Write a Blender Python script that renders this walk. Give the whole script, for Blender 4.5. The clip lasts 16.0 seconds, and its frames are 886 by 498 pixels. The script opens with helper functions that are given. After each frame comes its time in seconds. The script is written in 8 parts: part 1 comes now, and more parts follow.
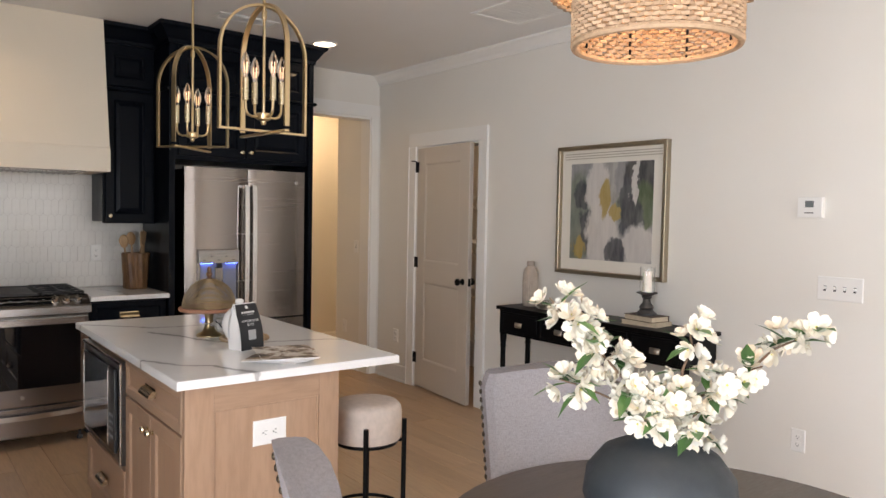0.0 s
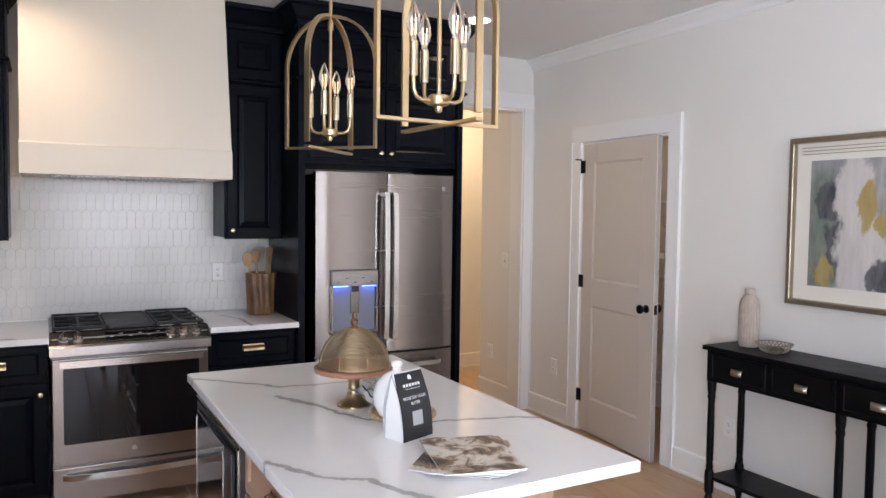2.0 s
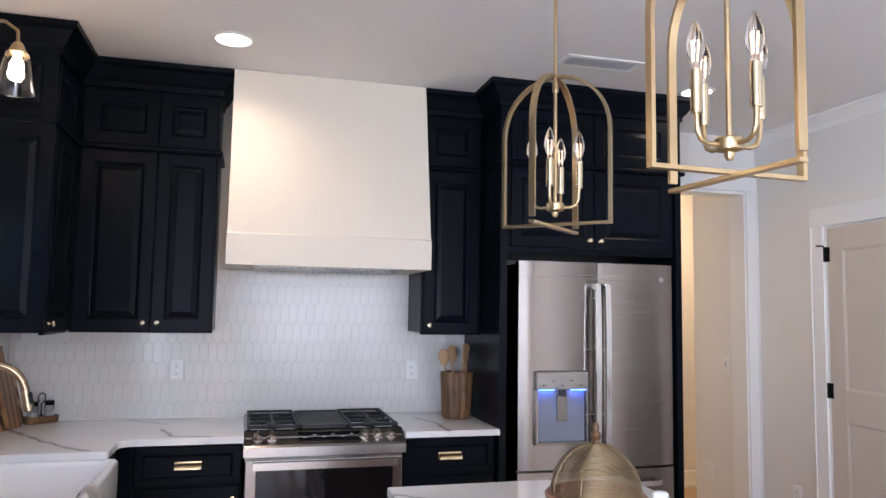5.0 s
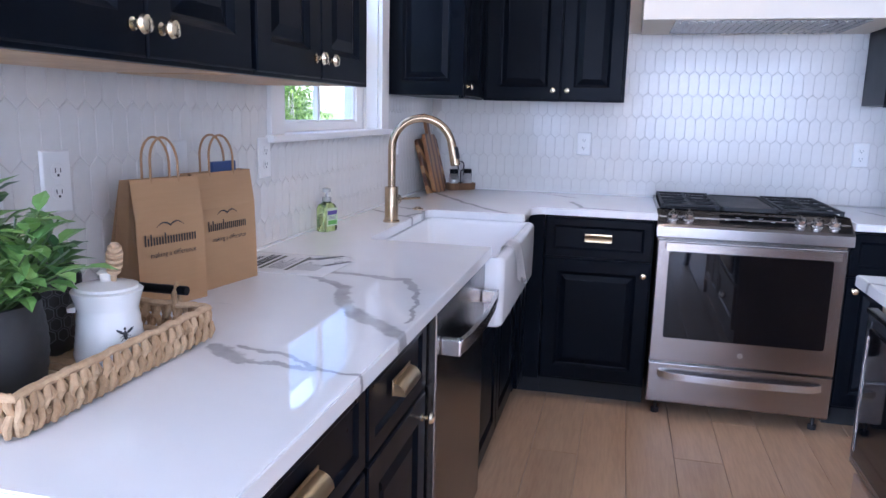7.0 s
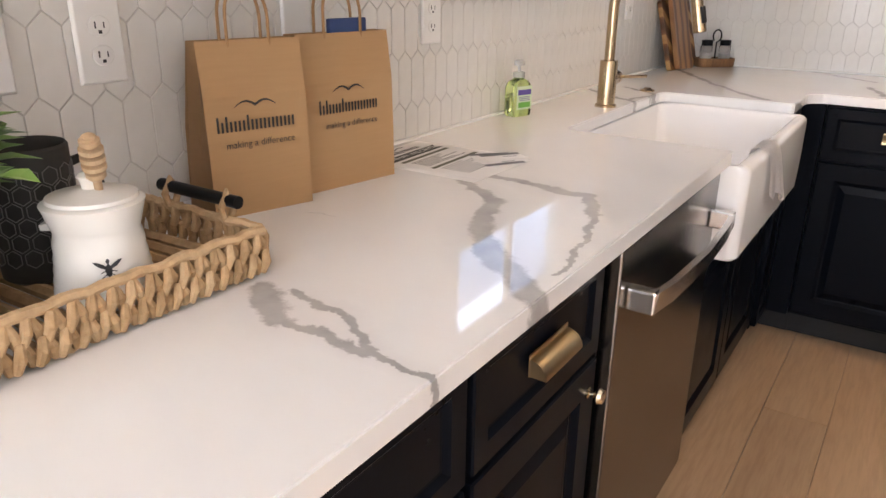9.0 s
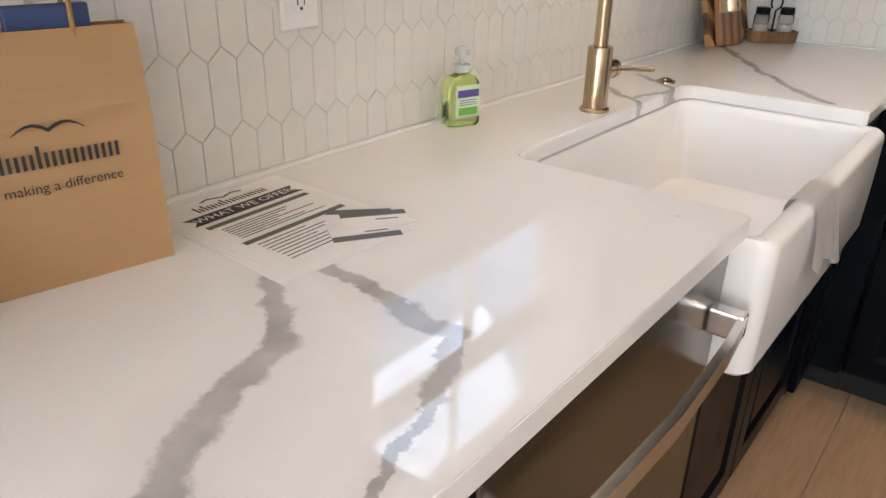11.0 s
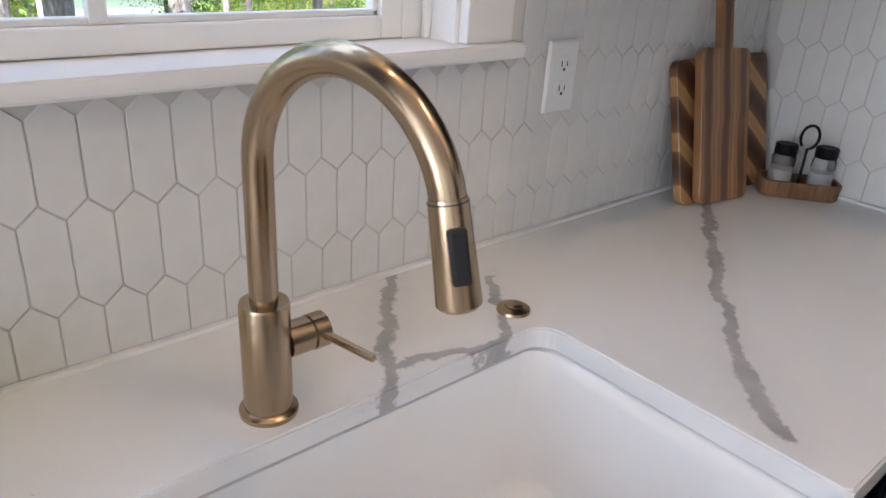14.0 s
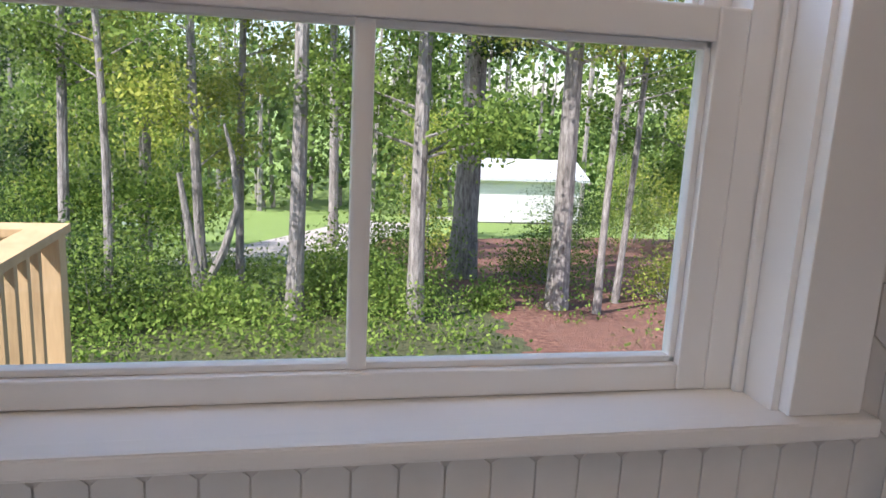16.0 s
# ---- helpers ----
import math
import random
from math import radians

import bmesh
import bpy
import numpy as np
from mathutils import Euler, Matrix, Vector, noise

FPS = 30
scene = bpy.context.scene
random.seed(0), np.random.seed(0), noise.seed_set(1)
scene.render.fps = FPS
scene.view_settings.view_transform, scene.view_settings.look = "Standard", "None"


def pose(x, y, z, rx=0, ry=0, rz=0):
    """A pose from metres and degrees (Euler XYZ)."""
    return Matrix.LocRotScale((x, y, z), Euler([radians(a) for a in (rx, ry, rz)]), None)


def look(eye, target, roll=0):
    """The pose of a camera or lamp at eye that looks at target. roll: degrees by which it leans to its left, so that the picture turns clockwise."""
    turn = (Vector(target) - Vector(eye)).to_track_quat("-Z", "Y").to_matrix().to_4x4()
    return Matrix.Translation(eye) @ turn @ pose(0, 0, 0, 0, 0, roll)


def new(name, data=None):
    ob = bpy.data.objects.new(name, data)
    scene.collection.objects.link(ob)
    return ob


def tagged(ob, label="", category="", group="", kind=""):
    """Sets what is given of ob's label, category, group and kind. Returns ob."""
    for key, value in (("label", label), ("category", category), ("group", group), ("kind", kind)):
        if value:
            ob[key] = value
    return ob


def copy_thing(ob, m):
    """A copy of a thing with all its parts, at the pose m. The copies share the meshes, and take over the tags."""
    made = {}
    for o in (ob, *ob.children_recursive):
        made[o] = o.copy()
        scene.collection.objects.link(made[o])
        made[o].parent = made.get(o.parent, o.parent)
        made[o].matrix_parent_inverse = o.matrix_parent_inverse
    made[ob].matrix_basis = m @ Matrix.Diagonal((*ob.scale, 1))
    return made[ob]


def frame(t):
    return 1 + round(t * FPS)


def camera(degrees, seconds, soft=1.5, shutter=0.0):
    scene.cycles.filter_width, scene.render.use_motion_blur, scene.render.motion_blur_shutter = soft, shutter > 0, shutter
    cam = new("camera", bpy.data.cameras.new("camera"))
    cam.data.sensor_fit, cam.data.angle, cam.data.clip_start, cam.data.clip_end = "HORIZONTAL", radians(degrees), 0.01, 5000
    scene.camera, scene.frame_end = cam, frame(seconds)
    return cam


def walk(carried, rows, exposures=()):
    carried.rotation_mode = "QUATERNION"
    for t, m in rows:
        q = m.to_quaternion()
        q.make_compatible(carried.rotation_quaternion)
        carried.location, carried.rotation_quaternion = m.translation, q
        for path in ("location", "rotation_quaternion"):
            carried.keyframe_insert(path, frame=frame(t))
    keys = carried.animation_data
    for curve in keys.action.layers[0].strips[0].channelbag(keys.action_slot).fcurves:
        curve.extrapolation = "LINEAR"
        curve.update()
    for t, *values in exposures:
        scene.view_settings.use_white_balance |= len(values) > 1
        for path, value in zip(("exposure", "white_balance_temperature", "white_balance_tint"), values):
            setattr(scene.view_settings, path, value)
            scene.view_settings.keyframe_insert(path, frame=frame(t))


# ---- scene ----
cam = camera(62.8, 16.0)
PATH = [
    (0, (0.895, -5.69, 1.476), (2.12, -4.112, 1.385), 1.1),
    (0.5, (0.903, -5.42, 1.461), (2.029, -3.772, 1.339), 1.0),
    (1, (1.019, -5.164, 1.451), (2.063, -3.465, 1.3), 0.9),
    (1.5, (1.127, -4.921, 1.478), (2.117, -3.191, 1.326), 0.8),
    (2, (1.176, -4.692, 1.559), (2.137, -2.94, 1.456), 0.7),
    (2.5, (1.222, -4.522, 1.654), (2.164, -2.758, 1.662), 0.6),
    (3, (1.263, -4.392, 1.714), (2.202, -2.632, 1.856), 0.6),
    (3.2, (1.273, -4.354, 1.714), (2.206, -2.595, 1.906), 0.5),
    (5.3, (1.162, -4.218, 1.475), (1.542, -2.259, 1.617), 0.9),
    (5.5, (1.162, -4.209, 1.456), (1.44, -2.231, 1.541), 1.0),
    (6, (1.12, -4.172, 1.404), (1.143, -2.173, 1.33), 1.3),
    (6.5, (1.045, -4.024, 1.349), (0.819, -2.051, 1.117), 1.4),
    (7, (1.022, -3.882, 1.322), (0.558, -1.973, 0.951), 1.3),
    (7.5, (1.039, -3.732, 1.299), (0.35, -1.918, 0.815), 1.0),
    (8, (1.04, -3.628, 1.28), (0.185, -1.914, 0.705), 0.9),
    (8.2, (1.028, -3.579, 1.268), (0.12, -1.903, 0.66), 0.8),
    (10.3, (0.94, -2.946, 1.279), (-0.161, -1.493, 0.456), 1.1),
    (10.5, (0.929, -2.88, 1.284), (-0.18, -1.443, 0.444), 1.3),
    (11, (0.891, -2.698, 1.287), (-0.235, -1.276, 0.445), 1.1),
    (11.5, (0.877, -2.49, 1.307), (-0.251, -1.074, 0.458), 1.3),
    (12, (0.906, -2.266, 1.309), (-0.212, -0.843, 0.457), 1.5),
    (12.5, (0.91, -2.083, 1.285), (-0.212, -0.669, 0.423), 1.7),
    (13, (0.851, -1.895, 1.268), (-0.267, -0.484, 0.398), 2.7),
    (13.5, (0.802, -1.748, 1.322), (-0.395, -0.395, 0.464), 3.4),
    (14, (0.783, -1.617, 1.398), (-0.569, -0.391, 0.58), 3.7),
    (14.5, (0.76, -1.538, 1.452), (-0.78, -0.495, 0.718), 3.7),
    (15, (0.701, -1.462, 1.499), (-1.028, -0.654, 0.901), 3.0),
    (15.3, (0.681, -1.434, 1.546), (-1.137, -0.793, 1.013), 2.8),
    (15.5, (0.667, -1.438, 1.549), (-1.186, -0.859, 1.069), 2.5),
    (16, (0.66, -1.429, 1.562), (-1.257, -1.026, 1.159), 2.9),
]
walk(cam, [(t, look(eye, target, roll)) for t, eye, target, roll in PATH],
     [(0.0, 1.1, 7300, 21), (1.5, 1.5, 6500, 21), (3.0, 1.72, 6300, 22), (5.5, 1.75, 5800, 23), (6.5, 1.95, 5250, 27), (7.0, 2.03, 5150, 26), (7.5, 2.08, 6550, 27), (8.2, 2.15, 6750, 25),
      (10.5, 2.4, 7850, 20), (11.0, 2.3, 6850, 18), (12.0, 2.13, 6150, 18), (12.6, 2.03, 5900, 18), (13.5, 2.03, 6100, 21), (14.5, 1.72, 6000, 19), (15.3, 1.42, 6050, 19), (16.0, 1.05, 6150, 24)])

# ---- world, sun and lamps ----
world = bpy.data.worlds.new("sky")
scene.world = world
world.use_nodes = True
sky = world.node_tree.nodes.new("ShaderNodeTexSky")
sky.sky_type, sky.sun_disc = "NISHITA", False
sky.sun_elevation, sky.sun_rotation = radians(48), radians(150)
world.node_tree.links.new(sky.outputs[0], world.node_tree.nodes["Background"].inputs[0])
world.node_tree.nodes["Background"].inputs[1].default_value = 0.15


def lamp(name, kind, m, watts, colour, size=0.1, size_y=None, spread=None, shape=None):
    data = bpy.data.lights.new(name, kind)
    data.energy, data.color = watts, colour
    if kind == "AREA":
        data.size = size
        if shape:
            data.shape = shape
        if size_y:
            data.shape, data.size_y = "RECTANGLE", size_y
        if spread:
            data.spread = radians(spread)
    elif kind == "SUN":
        data.angle = radians(size)
    else:
        data.shadow_soft_size = size
    ob = new(name, data)
    ob.matrix_world = m
    return ob


WARM = (1.0, 0.74, 0.46)
DAY = (0.72, 0.86, 1.0)
lamp("sun", "SUN", look((0, 0, 30), (-12, 17, 6), 0), 5.0, (1.0, 0.95, 0.87), 0.5)
# area lamps standing in for sky at the dining end's assumed glazed doors and window
lamp("patio_daylight", "AREA", look((-0.02, -6.0, 1.15), (3, -6.0, 1.15)), 76, DAY, 1.7, 2.1)
lamp("dining_daylight", "AREA", look((2.4, -8.28, 1.5), (2.4, -5, 1.5)), 22, DAY, 2.2, 1.5)
# sky light in the upper half of the kitchen window
lamp("window_daylight", "AREA", look((-0.19, -1.355, 1.93), (1.0, -1.355, 1.25)), 1.35, (0.62, 0.78, 1.0), 0.80, 0.48)
for cx, cy in ((1.07, -0.85), (3.53, -0.81)):
    lamp("can_lamp", "AREA", look((cx, cy, 2.722), (cx, cy + 0.001, 0)), 0.9, WARM, 0.11, shape="DISK", spread=140)
lamp("sconce_lamp", "POINT", pose(0.335, -1.345, 2.345), 1.2, WARM, 0.03)
lamp("basket_lamp", "POINT", pose(2.22, -4.715, 2.10), 3.2, (1.0, 0.72, 0.42), 0.04)
lamp("hall_lamp", "AREA", look((4.55, 1.05, 2.70), (4.55, 1.051, 0)), 5.5, (1.0, 0.74, 0.42), 0.15, shape="DISK")
lamp("pantry_lamp", "AREA", look((5.0, -1.2, 2.5), (5.0, -1.199, 0)), 1.2, WARM, 0.15, shape="DISK")

# ---- materials ----
def mat(name, colour, rough=0.5, metal=0.0, **k):
    m = bpy.data.materials.new(name)
    m.use_nodes = True
    b = m.node_tree.nodes["Principled BSDF"]
    b.inputs["Base Color"].default_value = (*colour, 1)
    b.inputs["Roughness"].default_value = rough
    b.inputs["Metallic"].default_value = metal
    for key, v in k.items():
        b.inputs[key.replace("_", " ").title() if key != "ior" else "IOR"].default_value = v
    return m


class G:
    """A small builder of node graphs on one material."""

    def __init__(self, m):
        self.t = m.node_tree
        self.b = self.t.nodes["Principled BSDF"]

    def n(self, kind, ins=None, operation="", data_type="", blend_type="", interpolation_type=""):
        node = self.t.nodes.new(kind)
        if operation:
            node.operation = operation
        if data_type:
            node.data_type = data_type
        if blend_type:
            node.blend_type = blend_type
        if interpolation_type:
            node.interpolation_type = interpolation_type
        for key, v in (ins or {}).items():
            if isinstance(v, bpy.types.NodeSocket):
                self.t.links.new(v, node.inputs[key])
            else:
                node.inputs[key].default_value = v
        return node

    def coords(self, scale=(1, 1, 1), which="Object", turn=(0, 0, 0)):
        c = self.n("ShaderNodeTexCoord")
        return self.n("ShaderNodeMapping", {"Vector": c.outputs[which], "Scale": scale, "Rotation": turn}).outputs[0]

    def noise(self, vec, scale, detail=4.0, rough=0.55, distort=0.0):
        return self.n("ShaderNodeTexNoise", {"Vector": vec, "Scale": scale, "Detail": detail, "Roughness": rough, "Distortion": distort}).outputs[0]

    def ramp(self, fac, stops):
        r = self.n("ShaderNodeValToRGB", {"Fac": fac})
        els = r.color_ramp.elements
        while len(els) < len(stops):
            els.new(0.5)
        for e, (p, c) in zip(els, stops):
            e.position, e.color = p, (*c, 1)
        return r.outputs[0]

    def mix(self, fac, a, b, mode="MIX"):
        x = self.n("ShaderNodeMix", data_type="RGBA", blend_type=mode)
        for i, v in ((0, fac), (6, a), (7, b)):
            if isinstance(v, bpy.types.NodeSocket):
                self.t.links.new(v, x.inputs[i])
            elif i:
                x.inputs[i].default_value = (*v, 1)
            else:
                x.inputs[i].default_value = v
        return x.outputs[2]

    def math(self, op, a, b=0.0, c=0.0):
        return self.n("ShaderNodeMath", {0: a, 1: b, 2: c}, operation=op).outputs[0]

    def out(self, key, socket):
        self.t.links.new(socket, self.b.inputs[key])

    def bump(self, height, strength=0.2, distance=0.002):
        self.out("Normal", self.n("ShaderNodeBump", {"Height": height, "Strength": strength, "Distance": distance}).outputs[0])


def painted(name, colour, rough, vary=0.06, bump=0.12, grain=350.0, big=1.3, spec=0.5):
    m = mat(name, colour, rough)
    g = G(m)
    v = g.coords()
    low = tuple(c * (1 - vary) for c in colour)
    high = tuple(min(1, c * (1 + vary)) for c in colour)
    g.out("Base Color", g.ramp(g.noise(v, big), [(0.3, low), (0.7, high)]))
    f = g.noise(v, grain, 2)
    g.out("Roughness", g.ramp(g.noise(v, big * 6), [(0.3, (rough * 0.9,) * 3), (0.7, (min(1, rough * 1.12),) * 3)]))
    g.bump(f, bump, 0.0008)
    g.b.inputs["Specular IOR Level"].default_value = spec
    return m


def brushed(name, colour, rough, scale=(2, 2, 300), amount=0.06, grain=0.0):
    """Brushed metal; grain smears its highlights upright, as brushing from side to side does."""
    m = mat(name, colour, rough, 1.0)
    g = G(m)
    if grain:
        way = g.n("ShaderNodeTangent")
        way.direction_type, way.axis = "RADIAL", "Z"
        g.out("Tangent", way.outputs[0])
        g.b.inputs["Anisotropic"].default_value, g.b.inputs["Anisotropic Rotation"].default_value = grain, 0.25
    f = g.noise(g.coords(scale), 1.5, 5, 0.6)
    g.out("Roughness", g.ramp(f, [(0.3, (rough - amount,) * 3), (0.7, (rough + amount,) * 3)]))
    g.out("Base Color", g.ramp(g.noise(g.coords(), 2.0), [(0.3, tuple(c * 0.92 for c in colour)), (0.7, colour)]))
    if not grain:
        g.bump(f, 0.005, 0.0003)
    return m


def wood(name, dark, light, rough=0.45, scale=(12, 12, 1.2), per_object=True, bump=0.1, uneven=0.22):
    m = mat(name, light, rough)
    g = G(m)
    c = g.n("ShaderNodeTexCoord").outputs["Object"]
    info = g.n("ShaderNodeObjectInfo").outputs["Random"]
    shift = g.n("ShaderNodeVectorMath", {0: c, 1: g.n("ShaderNodeCombineXYZ", {0: g.math("MULTIPLY", info, 7.0), 1: g.math("MULTIPLY", info, 13.0), 2: g.math("MULTIPLY", info, 3.0)}).outputs[0]}, operation="ADD").outputs[0]
    v = g.n("ShaderNodeMapping", {"Vector": shift, "Scale": scale}).outputs[0]
    a = g.noise(v, 1.0, 4, 0.55, 0.8)
    fine = g.noise(g.n("ShaderNodeMapping", {"Vector": shift, "Scale": tuple(s * 9 for s in scale)}).outputs[0], 1.0, 3, 0.6)
    col = g.ramp(a, [(0.25, dark), (0.5, tuple((p + q) / 2 for p, q in zip(dark, light))), (0.75, light)])
    col = g.mix(0.28, col, g.ramp(fine, [(0.35, tuple(d * 0.75 for d in dark)), (0.6, light)]))
    if per_object:
        col = g.mix(1.0, col, g.ramp(info, [(0.0, (1 - uneven,) * 3), (0.5, (1 - uneven * 0.3, 1 - uneven * 0.33, 1 - uneven * 0.36)), (1.0, (1.0, 1.0, 1.0))]), "MULTIPLY")
    g.out("Base Color", col)
    g.out("Roughness", g.ramp(fine, [(0.3, (rough * 0.9,) * 3), (0.7, (rough * 1.15,) * 3)]))
    g.bump(fine, bump, 0.0008)
    return m


def quartz(name, veins):
    """White engineered stone: a clouded ground and grey veins that run along the given lines (x0, y0, x1, y1, width)."""
    m = mat(name, (0.84, 0.83, 0.81), 0.09)
    g = G(m)
    v = g.coords()
    wob = g.n("ShaderNodeTexNoise", {"Vector": v, "Scale": 10.0, "Detail": 8.0, "Roughness": 0.68})
    off = g.n("ShaderNodeVectorMath", {0: wob.outputs["Color"], 1: (0.5, 0.5, 0.5)}, operation="SUBTRACT").outputs[0]
    off = g.n("ShaderNodeVectorMath", {0: off, "Scale": 0.075}, operation="SCALE").outputs[0]
    p = g.n("ShaderNodeVectorMath", {0: v, 1: off}, operation="ADD").outputs[0]
    p = g.n("ShaderNodeVectorMath", {0: p, 1: (1, 1, 0)}, operation="MULTIPLY").outputs[0]
    best = None
    for x0, y0, x1, y1, w in veins:
        ab = Vector((x1 - x0, y1 - y0, 0))
        pa = g.n("ShaderNodeVectorMath", {0: p, 1: (x0, y0, 0)}, operation="SUBTRACT").outputs[0]
        h = g.n("ShaderNodeVectorMath", {0: pa, 1: tuple(ab / max(ab.length_squared, 1e-6))}, operation="DOT_PRODUCT").outputs["Value"]
        h = g.n("ShaderNodeClamp", {0: h}).outputs[0]
        q = g.n("ShaderNodeVectorMath", {0: tuple(ab), "Scale": h}, operation="SCALE").outputs[0]
        d = g.n("ShaderNodeVectorMath", {0: pa, 1: q}, operation="DISTANCE").outputs["Value"]
        d = g.math("DIVIDE", d, w)
        best = d if best is None else g.math("MINIMUM", best, d)
    cloud = g.noise(v, 2.2, 5, 0.6, 0.6)
    ground = g.ramp(cloud, [(0.3, (0.81, 0.805, 0.79)), (0.62, (0.85, 0.845, 0.83))])
    fleck = g.math("MULTIPLY", g.math("GREATER_THAN", g.noise(v, 34.0, 3, 0.6), 0.735), g.math("GREATER_THAN", g.noise(v, 3.0, 2), 0.55))
    ground = g.mix(fleck, ground, (0.66, 0.65, 0.63))
    inside = g.ramp(g.noise(v, 16, 4), [(0.3, (0.36, 0.355, 0.35)), (0.7, (0.52, 0.51, 0.50))])
    edge = g.n("ShaderNodeMapRange", {"Value": best, "From Min": 0.55, "From Max": 1.05, "To Min": 1.0, "To Max": 0.0}, interpolation_type="SMOOTHSTEP").outputs[0]
    halo = g.n("ShaderNodeMapRange", {"Value": best, "From Min": 0.9, "From Max": 3.5, "To Min": 0.16, "To Max": 0.0}).outputs[0]
    g.out("Base Color", g.mix(edge, g.mix(halo, ground, (0.50, 0.495, 0.49)), inside))
    g.out("Roughness", g.ramp(g.noise(v, 40), [(0.3, (0.025,) * 3), (0.7, (0.05,) * 3)]))
    return m


def glass(name, tint=(1, 1, 1), rough=0.0, ior=1.45):
    return mat(name, tint, rough, 0.0, transmission_weight=1.0, ior=ior)


def pane_glass(name):
    """Thin window glass: mostly clear, with a faint mirror on top."""
    m = bpy.data.materials.new(name)
    m.use_nodes = True
    t = m.node_tree
    t.nodes.remove(t.nodes["Principled BSDF"])
    clear, gloss = t.nodes.new("ShaderNodeBsdfTransparent"), t.nodes.new("ShaderNodeBsdfGlossy")
    gloss.inputs["Roughness"].default_value = 0.0
    clear.inputs[0].default_value = (0.96, 0.98, 0.97, 1)
    mixer, edge = t.nodes.new("ShaderNodeMixShader"), t.nodes.new("ShaderNodeLayerWeight")
    steep = t.nodes.new("ShaderNodeMath")
    steep.operation, steep.inputs[1].default_value = "POWER", 5.0
    amount = t.nodes.new("ShaderNodeMath")
    amount.operation, amount.inputs[1].default_value, amount.inputs[2].default_value = "MULTIPLY_ADD", 0.7, 0.03
    t.links.new(edge.outputs["Facing"], steep.inputs[0])
    t.links.new(steep.outputs[0], amount.inputs[0])
    t.links.new(amount.outputs[0], mixer.inputs[0])
    t.links.new(clear.outputs[0], mixer.inputs[1])
    t.links.new(gloss.outputs[0], mixer.inputs[2])
    t.links.new(mixer.outputs[0], t.nodes["Material Output"].inputs[0])
    return m


def glow(name, colour, strength):
    m = mat(name, (0.9, 0.9, 0.9), 0.4)
    b = m.node_tree.nodes["Principled BSDF"]
    b.inputs["Emission Color"].default_value = (*colour, 1)
    b.inputs["Emission Strength"].default_value = strength
    return m


WALL = painted("wall_paint", (0.80, 0.775, 0.72), 0.62, 0.015, 0.10, 260)
CEIL = painted("ceiling_paint", (0.82, 0.81, 0.79), 0.8, 0.012, 0.12, 180)
TRIM = painted("trim_paint", (0.84, 0.83, 0.80), 0.35, 0.012, 0.05, 200)
HOODW = painted("hood_paint", (0.82, 0.76, 0.645), 0.55, 0.015, 0.08, 200)
DOORP = painted("door_paint", (0.62, 0.56, 0.49), 0.42, 0.015, 0.06, 220)
NAVY = painted("cabinet_paint", (0.0036, 0.0052, 0.0085), 0.30, 0.15, 0.06, 260, spec=0.075)
BLACKP = painted("black_paint", (0.0045, 0.0045, 0.005), 0.4, 0.2, 0.1, 300, spec=0.13)
TOE = painted("toe_kick_paint", (0.008, 0.009, 0.011), 0.6, 0.1)
STEEL = brushed("stainless_steel", (0.37, 0.335, 0.315), 0.25, (1, 1, 60), 0.008, 0.5)
STEELH = brushed("stainless_handle", (0.66, 0.64, 0.62), 0.22, (300, 300, 2))
FRIDGESTEEL = brushed("fridge_stainless", (0.32, 0.285, 0.262), 0.27, (0.6, 0.6, 60), 0.006, 0.85)
DARKSTEEL = brushed("dark_stainless", (0.20, 0.182, 0.165), 0.24, (1, 1, 60), 0.01, 0.5)
NICKEL = brushed("champagne_nickel", (0.47, 0.35, 0.225), 0.25, (40, 40, 3), 0.02)
BRASS = brushed("satin_brass", (0.60, 0.46, 0.27), 0.30, (8, 8, 2), 0.02)
PALEBRASS = brushed("pale_brass", (0.72, 0.62, 0.44), 0.22, (200, 200, 4))
BLACKGLASS = mat("black_glass", (0.006, 0.006, 0.007), 0.03, 0.0)
CASTIRON = painted("cast_iron", (0.015, 0.015, 0.016), 0.55, 0.2, 0.4, 500)
DARKPLASTIC = painted("dark_plastic", (0.02, 0.02, 0.022), 0.35, 0.1)
PLASTIC = mat("white_plastic", (0.83, 0.82, 0.79), 0.3)
SLOT = mat("slot_dark", (0.03, 0.03, 0.03), 0.6)
PORCELAIN = mat("fireclay_glaze", (0.86, 0.855, 0.84), 0.10)
OAK = wood("oak_plank", (0.47, 0.30, 0.178), (0.61, 0.425, 0.265), 0.33, (9, 0.8, 9), uneven=0.11)
MAPLE = wood("stained_maple", (0.385, 0.235, 0.15), (0.465, 0.30, 0.20), 0.40, (7, 7, 0.9), uneven=0.08)
MAPLEH = wood("stained_maple_across", (0.385, 0.235, 0.15), (0.465, 0.30, 0.20), 0.40, (1.0, 1.0, 9), uneven=0.08)
WALNUT = wood("acacia_wood", (0.085, 0.036, 0.016), (0.36, 0.19, 0.085), 0.42, (14, 14, 2.2))
LIGHTWOOD = wood("beech_wood", (0.42, 0.27, 0.15), (0.62, 0.44, 0.27), 0.5, (20, 20, 2))
GREYWOOD = wood("grey_table_wood", (0.075, 0.058, 0.047), (0.135, 0.105, 0.085), 0.42, (3, 18, 18))
DECKWOOD = wood("new_pine", (0.50, 0.34, 0.17), (0.68, 0.50, 0.28), 0.65, (14, 14, 1.2))
GROUT = painted("grout", (0.60, 0.57, 0.53), 0.85, 0.05, 0.3, 500)
PANE = pane_glass("window_glass")
CLEAR = glass("clear_glass")
